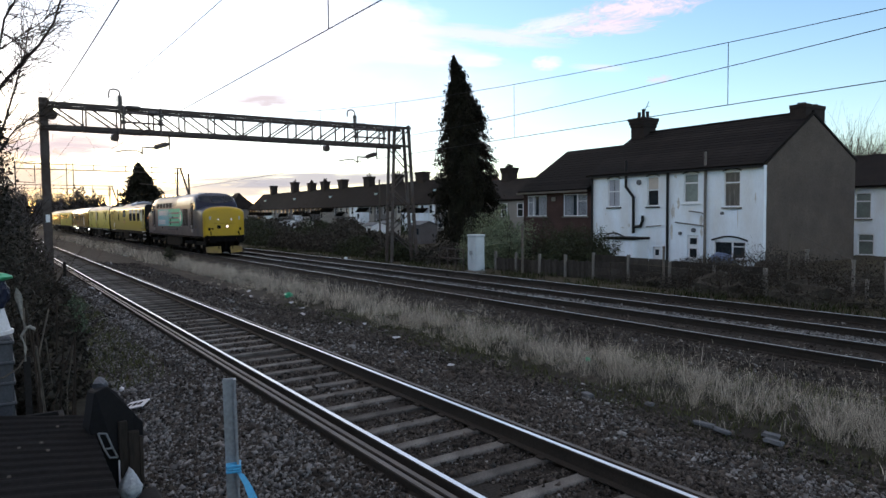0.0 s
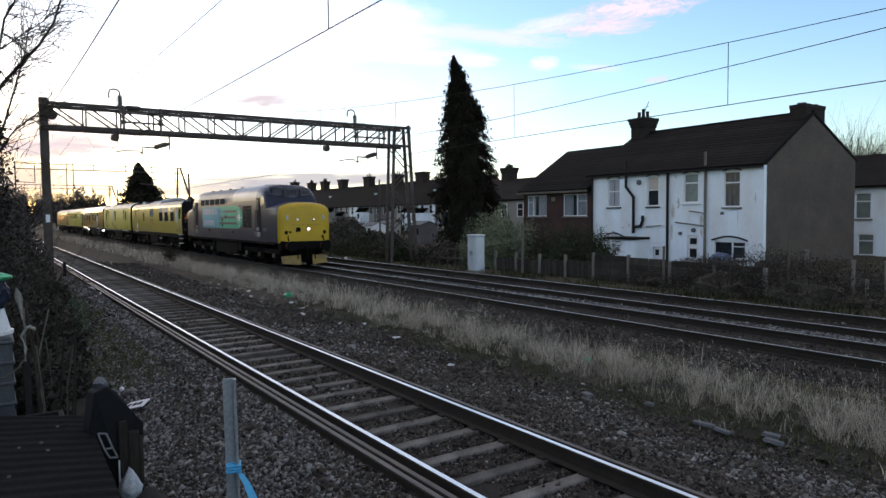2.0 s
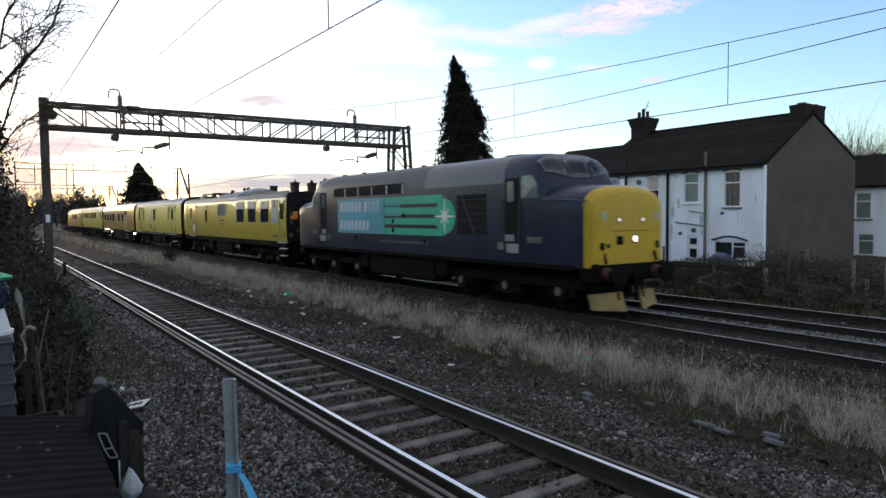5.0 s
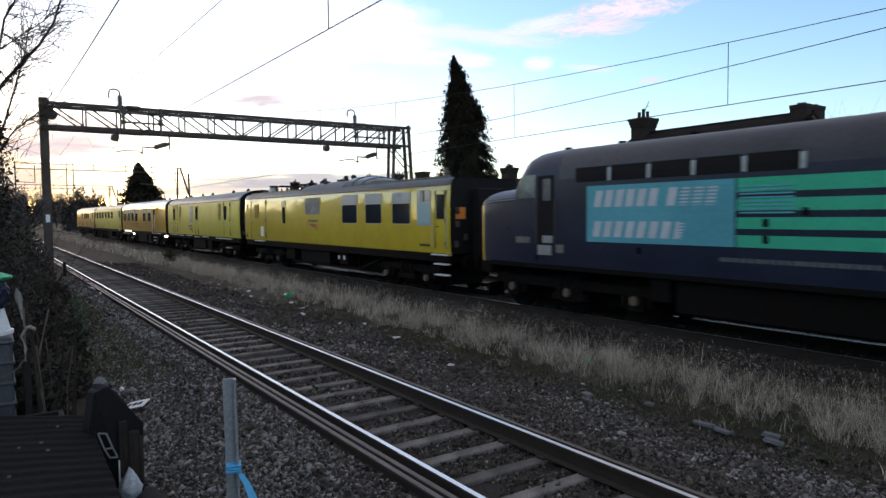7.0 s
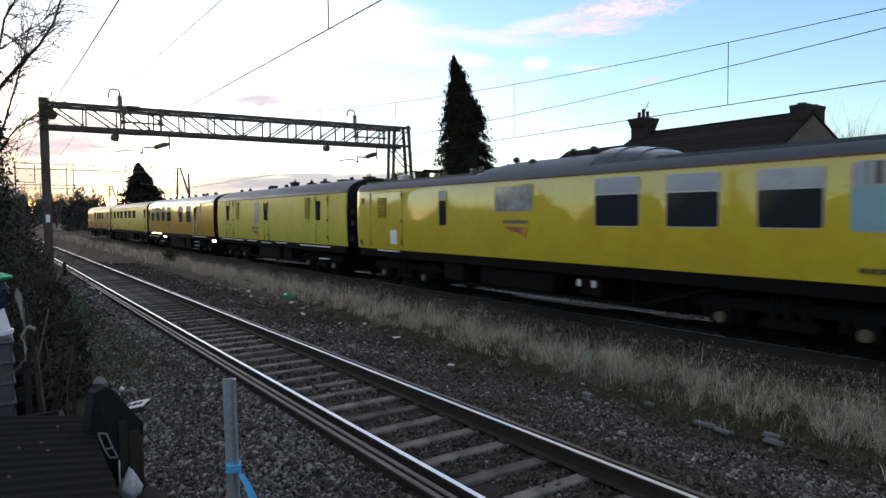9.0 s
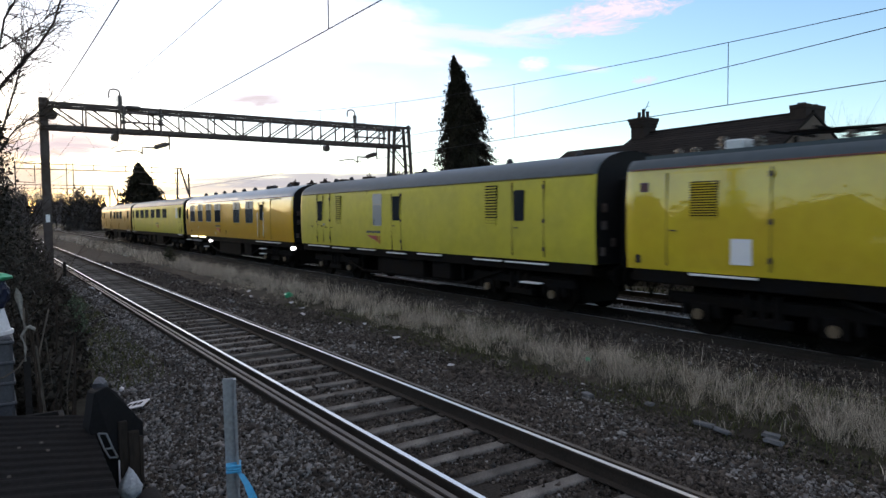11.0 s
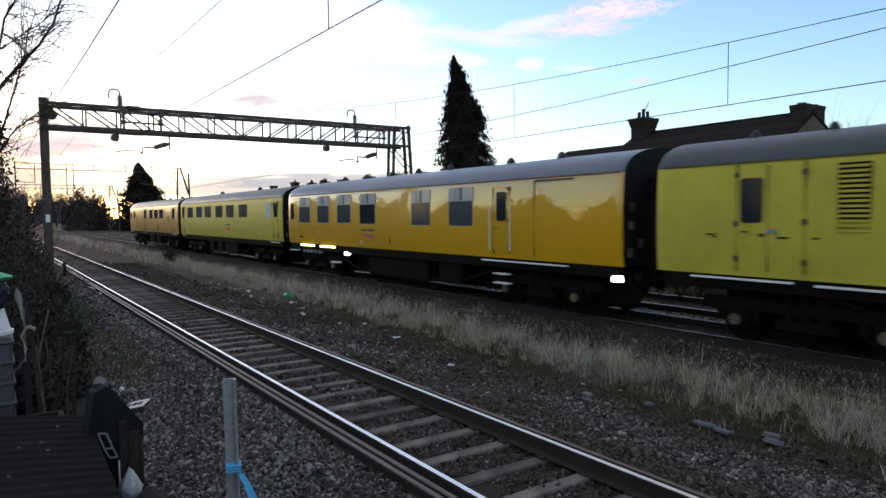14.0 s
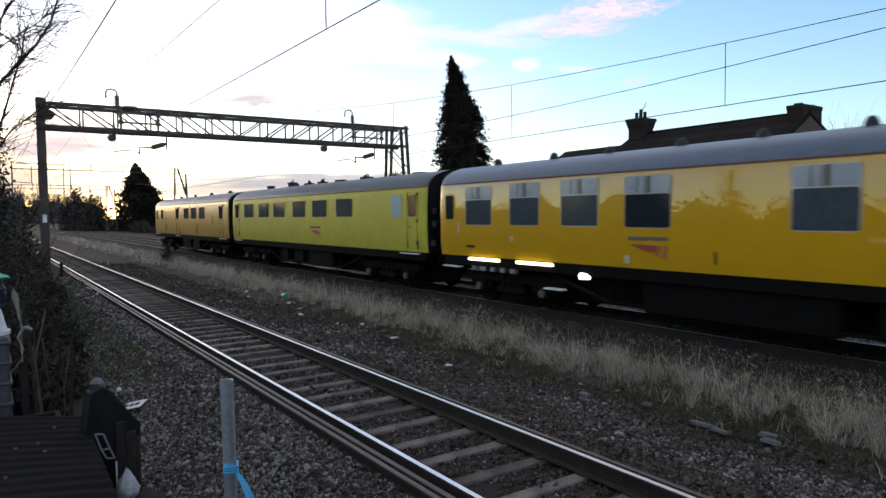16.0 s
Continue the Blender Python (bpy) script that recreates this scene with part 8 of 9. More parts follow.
    c5 = build_coach("driving_coach", 19.75, M["amber2"], "amber yellow driving brake coach at the tail",
                     [(x - 0.65, x + 0.65, 2.4, 3.1, "grey") for x in (-5.49, -7.44, -9.39)] + [(-17.0, -16.4, 2.4, 3.05, "dark"), (-18.6, -18.2, 2.4, 3.05, "dark")],
                     [(-1.8, -1.06, 1.4, 3.2, (-1.73, -1.14, 2.4, 3.1)), (-12.35, -11.45, 1.3, 3.25, (-12.25, -11.55, 2.4, 3.1))],
                     steps=[(-1.9, -0.6, 1.22), (-12.4, -11.4, 1.2), (-18.9, -17.6, 1.22)], boxes=[(-11.0, -9.0, 0.5, 1.05), (-8.3, -6.8, 0.45, 1.05)], cab_end=True)
    roof_vents(c4, (-6, -13), -0.3)
    roof_vents(c5, (-3, -7, -11, -15), -0.3)
    return [(loco, 0.0), (c1, -18.35 - 0.78), (c2, -38.70 - 0.42), (c3, -56.90 - 0.36), (c4, -76.92 - 0.55), (c5, -97.40 - 0.47)]


M["amber2"] = mat("dull_amber_paint", (0.5, 0.285, 0.04), 0.3, vary=0.08, scale=0.8, fine=14, bump=0.01, coat=0.2)
TRAIN = build_train()
# ---------------------------------------------------------------- trackside things
def build_cabinet():
    t = thing("relay_cabinet", pose(-26.25, 19.85, -0.38), "pale grey trackside relay cabinet with two doors on a concrete base", "cabinet")
    bm = bmesh.new()
    box(bm, -0.4, 0.4, -0.34, 0.34, -0.1, 0.12, 0.02)
    part("plinth", bm, M["concrete"], t)
    bm = bmesh.new()
    box(bm, -0.33, 0.33, -0.28, 0.28, 0.12, 1.78, 0.03)
    part("body", bm, M["cabinet"], t)
    bm = bmesh.new()
    box(bm, -0.37, 0.37, -0.32, 0.32, 1.78, 1.88, 0.035)
    part("lid", bm, M["cabinet"], t)
    for x0, x1 in ((-0.3, -0.008), (0.008, 0.3)):
        bm = bmesh.new()
        box(bm, x0, x1, -0.3, -0.282, 0.2, 1.7, 0.012)
        d = part("door", bm, M["cabinet"], t)
        bm = bmesh.new()
        xx = x1 - 0.06 if x0 < -0.1 else x0 + 0.06
        rod(bm, (xx, -0.315, 0.9), (xx, -0.315, 1.08), 0.015, 8)
        part("handle", bm, M["steel"], d)
    bm = bmesh.new()
    box(bm, 0.332, 0.345, -0.22, 0.22, 0.2, 1.7, 0.004)
    part("side_door", bm, M["cabinet"], t)


def build_guard_rail():
    t = thing("guard_rail", pose(-28.0, 19.6, -0.36), "thin grey tubular guard rail beside the cabinet", "railing")
    for x in (-1.1, -0.35, 0.35, 1.05):
        bm = bmesh.new()
        rod(bm, (x, 0, -0.1), (x, 0, 1.1), 0.03, 8)
        part("post", bm, M["steel"], t)
    for z in (1.1, 0.62):
        bm = bmesh.new()
        rod(bm, (-1.1, 0, z), (1.05, 0, z), 0.025, 8)
        part("rail", bm, M["steel"], t)


def build_fence():
    t = thing("garden_fence", pose(0, 21.6, -0.42), "weathered wooden panel fence with pale concrete posts", "fence")
    rng = random.Random(6)
    xs = [-26.9, -25.3, -23.6, -21.9, -20.2, -18.3, -16.3, -14.4, -12.5]
    heights = [0.75, 0.75, 0.8, 0.85, 1.12, 1.08, 1.05, 1.02]
    for i, x in enumerate(xs):
        bm = bmesh.new()
        h = 1.2 if i in (4, 5) else 1.0 if i != 3 else 1.05
        box(bm, x - 0.06, x + 0.06, -0.06, 0.06, -0.1, h, 0.015)
        part("post", bm, M["concrete"], t)
    for i, ((a, b), h) in enumerate(zip(zip(xs, xs[1:]), heights)):
        if i >= 4:
            # slotted panels, four rows with a middle rib
            rows = 4
            for k in range(rows):
                for x0, x1 in ((a + 0.07, (a + b) / 2 - 0.02), ((a + b) / 2 + 0.02, b - 0.07)):
                    bm = bmesh.new()
                    d = rng.uniform(0, 0.01)
                    box(bm, x0, x1, -0.02 + d, 0.015 + d, 0.03 + h * k / rows, h * (k + 1) / rows + 0.01, 0.008)
                    part("panel", bm, M["fencepanel"], t)
            continue
        n = int((b - a) / 0.14)
        for k in range(n):
            x0 = a + 0.07 + (b - a - 0.14) * k / n
            bm = bmesh.new()
            d = rng.uniform(0, 0.012)
            box(bm, x0 + 0.005, x0 + (b - a - 0.14) / n - 0.005, -0.015 + d, 0.012 + d, 0.04, h - rng.uniform(0, 0.09), 0.003)
            part("board", bm, M["fencepanel"], t)
        for z in (0.25, h - 0.2):
            bm = bmesh.new()
            box(bm, a + 0.07, b - 0.07, 0.025, 0.06, z, z + 0.06)
            part("batten", bm, M["fencepanel"], t)


def build_pole(x, y, z0, h, r, m, label, lean=(0, 0)):
    bm = bmesh.new()
    rod(bm, (0, 0, -0.2), (lean[0], lean[1], h), r, 8, r * 0.85)
    rod(bm, (lean[0] * 0.98, lean[1] * 0.98, h - 0.06), (lean[0], lean[1], h), r * 1.15, 8)
    return solo("fence_post", bm, m, label, "post", pose(x, y, z0), "old posts")


build_cabinet()
build_guard_rail()
build_fence()
build_pole(-24.6, 21.4, -0.4, 2.35, 0.07, M["fence"], "tall grey timber pole by the garden fence")
build_pole(-16.36, 21.3, -0.4, 1.6, 0.05, M["fence"], "dark timber post by the garden fence")
build_pole(-11.75, 21.6, 0.0, 1.75, 0.035, M["fence"], "thin leaning pole against the brambles", (0.08, 0))
build_pole(-14.0, 27.2, -0.4, 1.35, 0.08, M["concrete"], "pale concrete post among brambles")
build_pole(-9.3, 21.5, -0.4, 0.85, 0.06, M["concrete"], "stub of a pale concrete post")
build_pole(-8.9, 21.8, -0.4, 1.4, 0.07, M["concrete"], "pale concrete post among brambles")
build_pole(-9.74, 21.62, -0.4, 1.4, 0.06, M["concrete"], "short pale concrete post among brambles")
build_pole(-40.7, 22.5, -0.4, 5.3, 0.06, M["fence"], "slim grey pole by the lattice mast")
bm = bmesh.new()
tube(bm, [(-11.3 + k * 0.2, 21.62, 1.72 - 0.092 * k - 0.06 * math.sin(k * 0.39)) for k in range(9)], 0.012, 6)
solo("slack_rope", bm, M["fence"], "pale slack rope strung between poles", "rope")


def build_post():
    t = thing("marker_post", pose(-5.97, 1.77, -0.38), "grey galvanised angle-iron post with blue tape", "post")
    bm = bmesh.new()
    w, L = 0.115, 1.42
    a = [(-0.02, -w / 2), (0.0, -w / 2), (0.0, w / 2 - 0.02), (0.07, w / 2 - 0.02), (0.07, w / 2), (-0.02, w / 2)]
    lo = [bm.verts.new((x + 0.05, y, -0.2)) for x, y in a]
    hi = [bm.verts.new((x - 0.02, y - 0.02, L)) for x, y in a]
    n = len(a)
    bm.faces.new(lo), bm.faces.new(hi)
    for i in range(n):
        bm.faces.new((lo[i], lo[(i + 1) % n], hi[(i + 1) % n], hi[i]))
    ob = part("angle_iron", bm, M["galv"], t)
    ob.rotation_euler = (0, 0, radians(-17))
    bm = bmesh.new()
    for k in range(3):
        box(bm, -0.035, 0.105, -0.065, 0.065, 0.6 + k * 0.024, 0.62 + k * 0.024, 0.004)
    part("tape_knot", bm, M["blueplastic"], t, "blue plastic tape wound round the post").rotation_euler = (0, 0, radians(-17))
    for dx, dy, w in ((0.3, 0.3, 0.03), (0.26, 0.42, 0.012)):
        bm = bmesh.new()
        prev = None
        for k in range(9):
            f = k / 8
            c = Vector((0.06 + dx * f, 0.0 + dy * f, 0.62 - 0.75 * f + 0.05 * math.sin(f * 9)))
            pair = [bm.verts.new(c + Vector((0.0, -w, w * 0.5))), bm.verts.new(c + Vector((0.0, w, -w * 0.5))), bm.verts.new(c + Vector((0.006, w, -w * 0.5))), bm.verts.new(c + Vector((0.006, -w, w * 0.5)))]
            if prev:
                for i in range(4):
                    bm.faces.new((prev[i], prev[(i + 1) % 4], pair[(i + 1) % 4], pair[i]))
            prev = pair
        part("tape_end", bm, M["blueplastic"], t)


build_post()


# ---------------------------------------------------------------- dumped things beside the camera
def build_ribbed_sheet():
    bm = bmesh.new()
    n = 60
    z = 0.45
    A, B, C, D = Vector((-8.55, -0.5, z)), Vector((-7.75, 0.81, z)), Vector((-4.9, 0.74, z)), Vector((-5.6, -0.9, z))
    rows = []
    for i in range(n + 1):
        f = i / n
        p, q = A.lerp(D, f), B.lerp(C, f)
        dz = 0.007 * (1 if i % 4 < 2 else -1)
        rows.append([bm.verts.new(p.lerp(q, g) + Vector((0, 0, dz + 0.02 * noise.noise((f * 5, g * 3, 2))))) for g in np.linspace(0, 1, 8)])
    for r, s in zip(rows, rows[1:]):
        for i in range(7):
            bm.faces.new((r[i], r[i + 1], s[i + 1], s[i]))
    bmesh.ops.solidify(bm, geom=list(bm.faces), thickness=0.02)
    solo("ribbed_roof_sheet", bm, M["darksheet"], "dark ribbed sheet roof of a low shed", "roof sheet")
    t = thing("low_shed", pose(0, 0, 0), "low dark timber shed under the ribbed sheet", "shed")
    bm = bmesh.new()
    box(bm, -8.3, -5.0, 0.58, 0.63, -0.5, 0.41)
    part("side_wall", bm, M["darksheet"], t)
    bm = bmesh.new()
    box(bm, -8.3, -8.25, -0.6, 0.578, -0.5, 0.41)
    part("end_wall", bm, M["darksheet"], t)
    rng = random.Random(3)
    for k in range(6):
        x, y = rng.uniform(-7.4, -5.4), rng.uniform(0.05, 0.6)
        bm = bmesh.new()
        bmesh.ops.create_icosphere(bm, subdivisions=1, radius=0.018, matrix=Matrix.Diagonal((1.5, 1, 0.5, 1)))
        solo("crumb_of_litter", bm, M["fence"], "small grey crumb lying on the ribbed sheet", "litter", pose(x, y, z + 0.035), "crumbs")


def build_dumped():
    t = thing("broken_appliance", pose(-6.85, 0.92, -0.4), "broken black appliance casing dumped beside the shed", "rubbish")
    outline = [(-0.18, 0.9), (-0.13, 1.26), (-0.02, 1.3), (0.06, 1.23), (0.2, 1.0), (0.29, 0.9), (0.27, 0.2), (0.2, -0.02), (0.02, -0.02), (-0.06, 0.55)]
    bm = bmesh.new()
    lo = [bm.verts.new((-0.42 + 0.03 * math.sin(k * 2.1), y - 0.03, z * 0.97)) for k, (y, z) in enumerate(outline)]
    hi = [bm.verts.new((-0.14 + 0.04 * math.sin(k * 1.3), y, z)) for k, (y, z) in enumerate(outline)]
    bm.faces.new(lo), bm.faces.new(hi)
    for i in range(10):
        bm.faces.new((lo[i], lo[(i + 1) % 10], hi[(i + 1) % 10], hi[i]))
    bmesh.ops.bevel(bm, geom=list(bm.edges), offset=0.012, segments=1, affect="EDGES")
    part("casing", bm, M["bellow"], t)
    for y, z0, z1, w in ((0.19, 0.1, 0.84, 0.05), (0.1, 0.05, 0.95, 0.04), (0.255, 0.15, 0.78, 0.02)):
        bm = bmesh.new()
        box(bm, -0.13, -0.085, y - w, y + w, z0, z1, 0.01)
        part("rusty_strip", bm, M["rustpanel"], t, "rusty brown metal strip")
    bm = bmesh.new()
    bmesh.ops.create_icosphere(bm, subdivisions=2, radius=1.0, matrix=Matrix.Translation((-0.32, -0.06, 1.28)) @ Matrix.Diagonal((0.1, 0.06, 0.075, 1)))
    for v in bm.verts:
        v.co += 0.05 * Vector((noise.noise(v.co * 9), noise.noise(v.co * 9 + Vector((5, 0, 0))), noise.noise(v.co * 9 + Vector((0, 5, 0)))))
    part("crumpled_lid", bm, M["darkplastic"], t, "crumpled grey plastic lid")
    bm = bmesh.new()
    P = [(-0.105, y, z) for y, z in ((-0.113, 0.87), (-0.042, 0.855), (0.048, 0.61), (-0.065, 0.71), (0.007, 0.708), (-0.02, 0.62))]
    for i, j in ((0, 1), (0, 3), (1, 4), (3, 4), (4, 2), (3, 5), (5, 2)):
        rod(bm, P[i], P[j], 0.009, 6)
    part("wire_bracket", bm, M["galv"], t, "bent bright metal bracket")
    bm = bmesh.new()
    box(bm, -0.1, -0.09, 0.05, 0.075, 0.22, 0.58, 0.004)
    part("white_edge", bm, M["litter"], t, "pale chipped edge")
    # bare canes in the hedge
    rng = np.random.default_rng(14)
    for k in range(16):
        x, y = -8.3 - 2.6 * rng.random(), 0.42 + 0.4 * rng.random()
        bm = bmesh.new()
        tube(bm, [(x, y, -0.45), (x + rng.normal(0, 0.05), y + rng.normal(0, 0.04), 0.2), (x + rng.normal(0, 0.12), y + rng.normal(0, 0.09), 0.8 + 0.6 * rng.random())], 0.008 + 0.005 * rng.random(), 5)
        solo("bare_cane", bm, M["bark"] if k % 3 else M["fence"], "thin bare cane standing in the hedge", "cane", group="hedge canes")
    # knotted carrier bag
    rng = np.random.default_rng(4)
    bm = bmesh.new()
    bmesh.ops.create_icosphere(bm, subdivisions=3, radius=1.0)
    for v in bm.verts:
        k = 1 + 0.25 * noise.noise(v.co * 2.2)
        f = 0.35 + 0.65 * min(1, max(0, (1 - v.co.z) / 1.4))
        v.co = Vector((v.co.x * 0.11 * k * f, v.co.y * 0.11 * k * f, v.co.z * 0.15 * k))
    solo("carrier_bag", bm, M["bag"], "knotted white plastic carrier bag on an old crate", "bag", pose(-6.75, 1.04, 0.0), smooth=True)
    bm = bmesh.new()
    box(bm, -0.3, 0.25, -0.14, 0.22, 0, 0.46, 0.03)
    solo("old_crate", bm, M["darksheet"], "dark old crate standing on the ground", "crate", pose(-6.62, 1.08, -0.59))
    bm = bmesh.new()
    vs = box(bm, -0.09, 0.09, -0.05, 0.05, -0.004, 0.004)
    card = solo("white_card", bm, M["litter"], "small white printed card lying on rubble", "card", pose(-10.62, 1.75, -0.26, 18, -14, 40))
    card.scale = (2.0, 2.0, 2.0)
    bm = bmesh.new()
    for k in range(3):
        box(bm, -0.08 + 0.05 * k, -0.045 + 0.05 * k, -0.02, 0.02, 0.0045, 0.0055)
    part("print_bar", bm, M["darksheet"], card)
    # white tub, green and pale rubbish in the hedge
    t = thing("white_tub", pose(-9.6, -0.04, 1.12), "upturned white plastic tub dumped in the hedge", "tub")
    bm = bmesh.new()
    rod(bm, (0, 0, 0), (0, 0, 0.3), 0.27, 24, 0.2)
    part("tub", bm, M["litter"], t)
    bm = bmesh.new()
    rod(bm, (0, 0, 0.0), (0, 0, 0.04), 0.29, 24)
    part("rim", bm, M["litter"], t)
    bm = bmesh.new()
    box(bm, -0.34, 0.34, -0.4, 0.2, -1.45, 0.07, 0.03)
    bin_ = thing("dust_bin", pose(-9.6, 0.02, 1.05), "dirty grey ribbed plastic bin under the tub", "bin")
    part("body", bm, M["darkplastic"], bin_)
    for k in range(5):
        bm = bmesh.new()
        box(bm, -0.36, 0.36, -0.42, 0.22, -0.02 - 0.24 * k, 0.02 - 0.24 * k, 0.012)
        part("rib", bm, M["darkplastic"], bin_)
    bm = bmesh.new()
    tube(bm, [(-9.22, -0.1, 0.66), (-9.2, 0.12, 0.66), (-9.22, 0.26, 0.74), (-9.28, 0.33, 0.83)], 0.009, 6)
    solo("loose_cable", bm, M["fence"], "loose pale cable hanging across the bin", "cable")
    bm = bmesh.new()
    bmesh.ops.create_icosphere(bm, subdivisions=3, radius=1.0)
    for v in bm.verts:
        v.co = Vector((v.co.x * 0.11, v.co.y * 0.14, v.co.z * 0.19)) * (1 + 0.3 * noise.noise(v.co * 2.5))
    solo("blue_sack", bm, M["navy"], "crumpled dark blue sack standing on the tub", "sack", pose(-9.56, 0.08, 1.6))
    bm = bmesh.new()
    bmesh.ops.create_icosphere(bm, subdivisions=2, radius=1.0)
    for v in bm.verts:
        v.co = Vector((v.co.x * 0.12, v.co.y * 0.16, v.co.z * 0.05)) * (1 + 0.5 * noise.noise(v.co * 3))
    solo("green_sack", bm, M["greenplastic"], "crumpled green plastic sack on top of the tub", "sack", pose(-9.55, 0.1, 1.8))
    # a dirty strip of cloth hanging over a dark post
    bm = bmesh.new()
    run = [Vector(p) for p in ((-9.30, 0.28, 1.68), (-9.30, 0.31, 1.50), (-9.30, 0.33, 1.32), (-9.30, 0.36, 1.19), (-9.30, 0.31, 1.10), (-9.30, 0.35, 0.97), (-9.30, 0.34, 0.80))]
    prev = None
    for i in range(25):
        f = i / 24 * (len(run) - 1)
        k = min(int(f), len(run) - 2)
        c = run[k].lerp(run[k + 1], f - k)
        tw = 0.3 * i + 0.5 * math.sin(i * 0.8)
        d = Vector((math.cos(tw) * 0.5, math.sin(tw), 0.25)) * (0.028 + 0.014 * math.sin(i * 0.7))
        n = Vector((0.012, 0.0, 0.0))
        ring = [bm.verts.new(c + d), bm.verts.new(c + n * 0.8), bm.verts.new(c - d), bm.verts.new(c - n * 0.8)]
        if prev:
            for j in range(4):
                bm.faces.new((prev[j], prev[(j + 1) % 4], ring[(j + 1) % 4], ring[j]))
        prev = ring
    solo("cloth_strip", bm, M["cloth"], "twisted dirty pale cloth strip caught in the hedge", "rag", smooth=True)
    bm = bmesh.new()
    run = [(-9.30, 0.36, 1.19), (-9.30, 0.40, 1.21), (-9.30, 0.45, 1.17)]
    tube(bm, run, 0.022, 6)
    solo("torn_rag", bm, M["cloth"], "torn pale rag end caught in the hedge", "rag")
    bm = bmesh.new()
    bar(bm, (-9.36, 0.36, 0.85), (-9.3, 0.36, -0.5), 0.07, 0.06)
    solo("fence_post", bm, M["darksheet"], "dark weathered timber post in the hedge", "post", group="old posts")


def build_litter():
    rng = random.Random(21)
    for x, y in ((-23.2, 7.37), (-22.6, 7.44), (-22.1, 7.3), (-15.45, 7.32), (-14.98, 7.79), (-14.4, 7.7), (-17.5, 7.2), (-20.1, 7.9), (-12.9, 7.5), (-24.2, 7.9), (-9.9, 6.9), (-18.6, 7.6)):
        bm = bmesh.new()
        a, b = rng.uniform(0.06, 0.13), rng.uniform(0.04, 0.08)
        v = [bm.verts.new((sx * a * rng.uniform(0.7, 1), sy * b * rng.uniform(0.7, 1), rng.uniform(0, 0.05))) for sx, sy in ((-1, -1), (1, -1), (1, 1), (-1, 1))]
        bm.faces.new(v)
        bmesh.ops.solidify(bm, geom=list(bm.faces), thickness=0.008)
        solo("paper_litter", bm, M["litter"], "scrap of white litter on the ballast", "litter", pose(x, y, -0.25, rng.uniform(-15, 15), rng.uniform(-15, 15), rng.uniform(0, 180)), "litter scraps")
    for x, y, s in ((-21.9, 8.5, 0.13), (-8.66, 9.1, 0.05)):
        bm = bmesh.new()
        bmesh.ops.create_icosphere(bm, subdivisions=2, radius=s)
        for v in bm.verts:
            v.co = v.co * (1 + 0.8 * noise.noise(v.co * 14))
            v.co.z *= 0.7
        solo("green_bag", bm, M["greenplastic"], "crumpled green plastic bag in the dry grass", "bag", pose(x, y, -0.2), "green bags")
    for x, y, a, b in ((-7.16, 7.53, 0.1, 0.05), (-6.27, 7.87, 0.07, 0.04), (-5.25, 7.68, 0.14, 0.045), (-4.95, 7.62, 0.11, 0.045), (-4.5, 7.95, 0.1, 0.05), (-4.35, 7.75, 0.11, 0.05)):
        bm = bmesh.new()
        box(bm, -a, a, -b, b, 0, 0.05, 0.012)
        for v in bm.verts:
            v.co += Vector((rng.uniform(-0.015, 0.015), rng.uniform(-0.01, 0.01), 0))
        solo("slab_fragment", bm, M["slate"], "broken grey slab fragment on the ballast", "slab", pose(x, y, -0.31, rng.uniform(-6, 6), rng.uniform(-6, 6), rng.uniform(-20, 20)), "slab fragments")
    bm = bmesh.new()
    tube(bm, [(0.3 * math.cos(a) * 1.4, 0.2 * math.sin(a), 0.03 + 0.05 * math.sin(a * 2)) for a in np.linspace(0.2, 2.6, 8)], 0.035, 6)
    solo("curved_litter", bm, M["litter"], "curved white plastic strip beside the near rail", "litter", pose(-26.4, 2.75, -0.22, 0, 0, 30))
    bm = bmesh.new()
    bmesh.ops.create_icosphere(bm, subdivisions=1, radius=0.12)
    solo("white_stone", bm, M["litter"], "white lump lying by the far track", "stone", pose(-38.1, 18.6, -0.2))
    for x, y, z in ((-10.9, 1.55, -0.22), (-11.9, 1.75, -0.3)):
        bm = bmesh.new()
        bmesh.ops.create_icosphere(bm, subdivisions=1, radius=0.045)
        solo("white_pebble", bm, M["litter"], "white pebble on the trackside rubble", "stone", pose(x, y, z), "pebbles")
    # bent pale pipe by the near rail
    bm = bmesh.new()
    tube(bm, [(-28.3, 3.2, -0.12), (-27.3, 3.29, -0.1), (-26.6, 3.32, -0.1), (-26.1, 3.28, -0.11), (-25.5, 3.18, -0.12)], 0.035, 7)
    solo("bent_pipe", bm, M["litter"], "short bent white pipe lying beside the near track", "litter")
    # short marker by the near rail
    bm = bmesh.new()
    box(bm, -0.06, 0.06, -0.06, 0.06, -0.1, 0.75, 0.02)
    solo("marker_stub", bm, M["darksheet"], "dark short marker stub beside the near track", "post", pose(-35.0, 2.95, -0.25))


build_ribbed_sheet()
build_dumped()
build_litter()
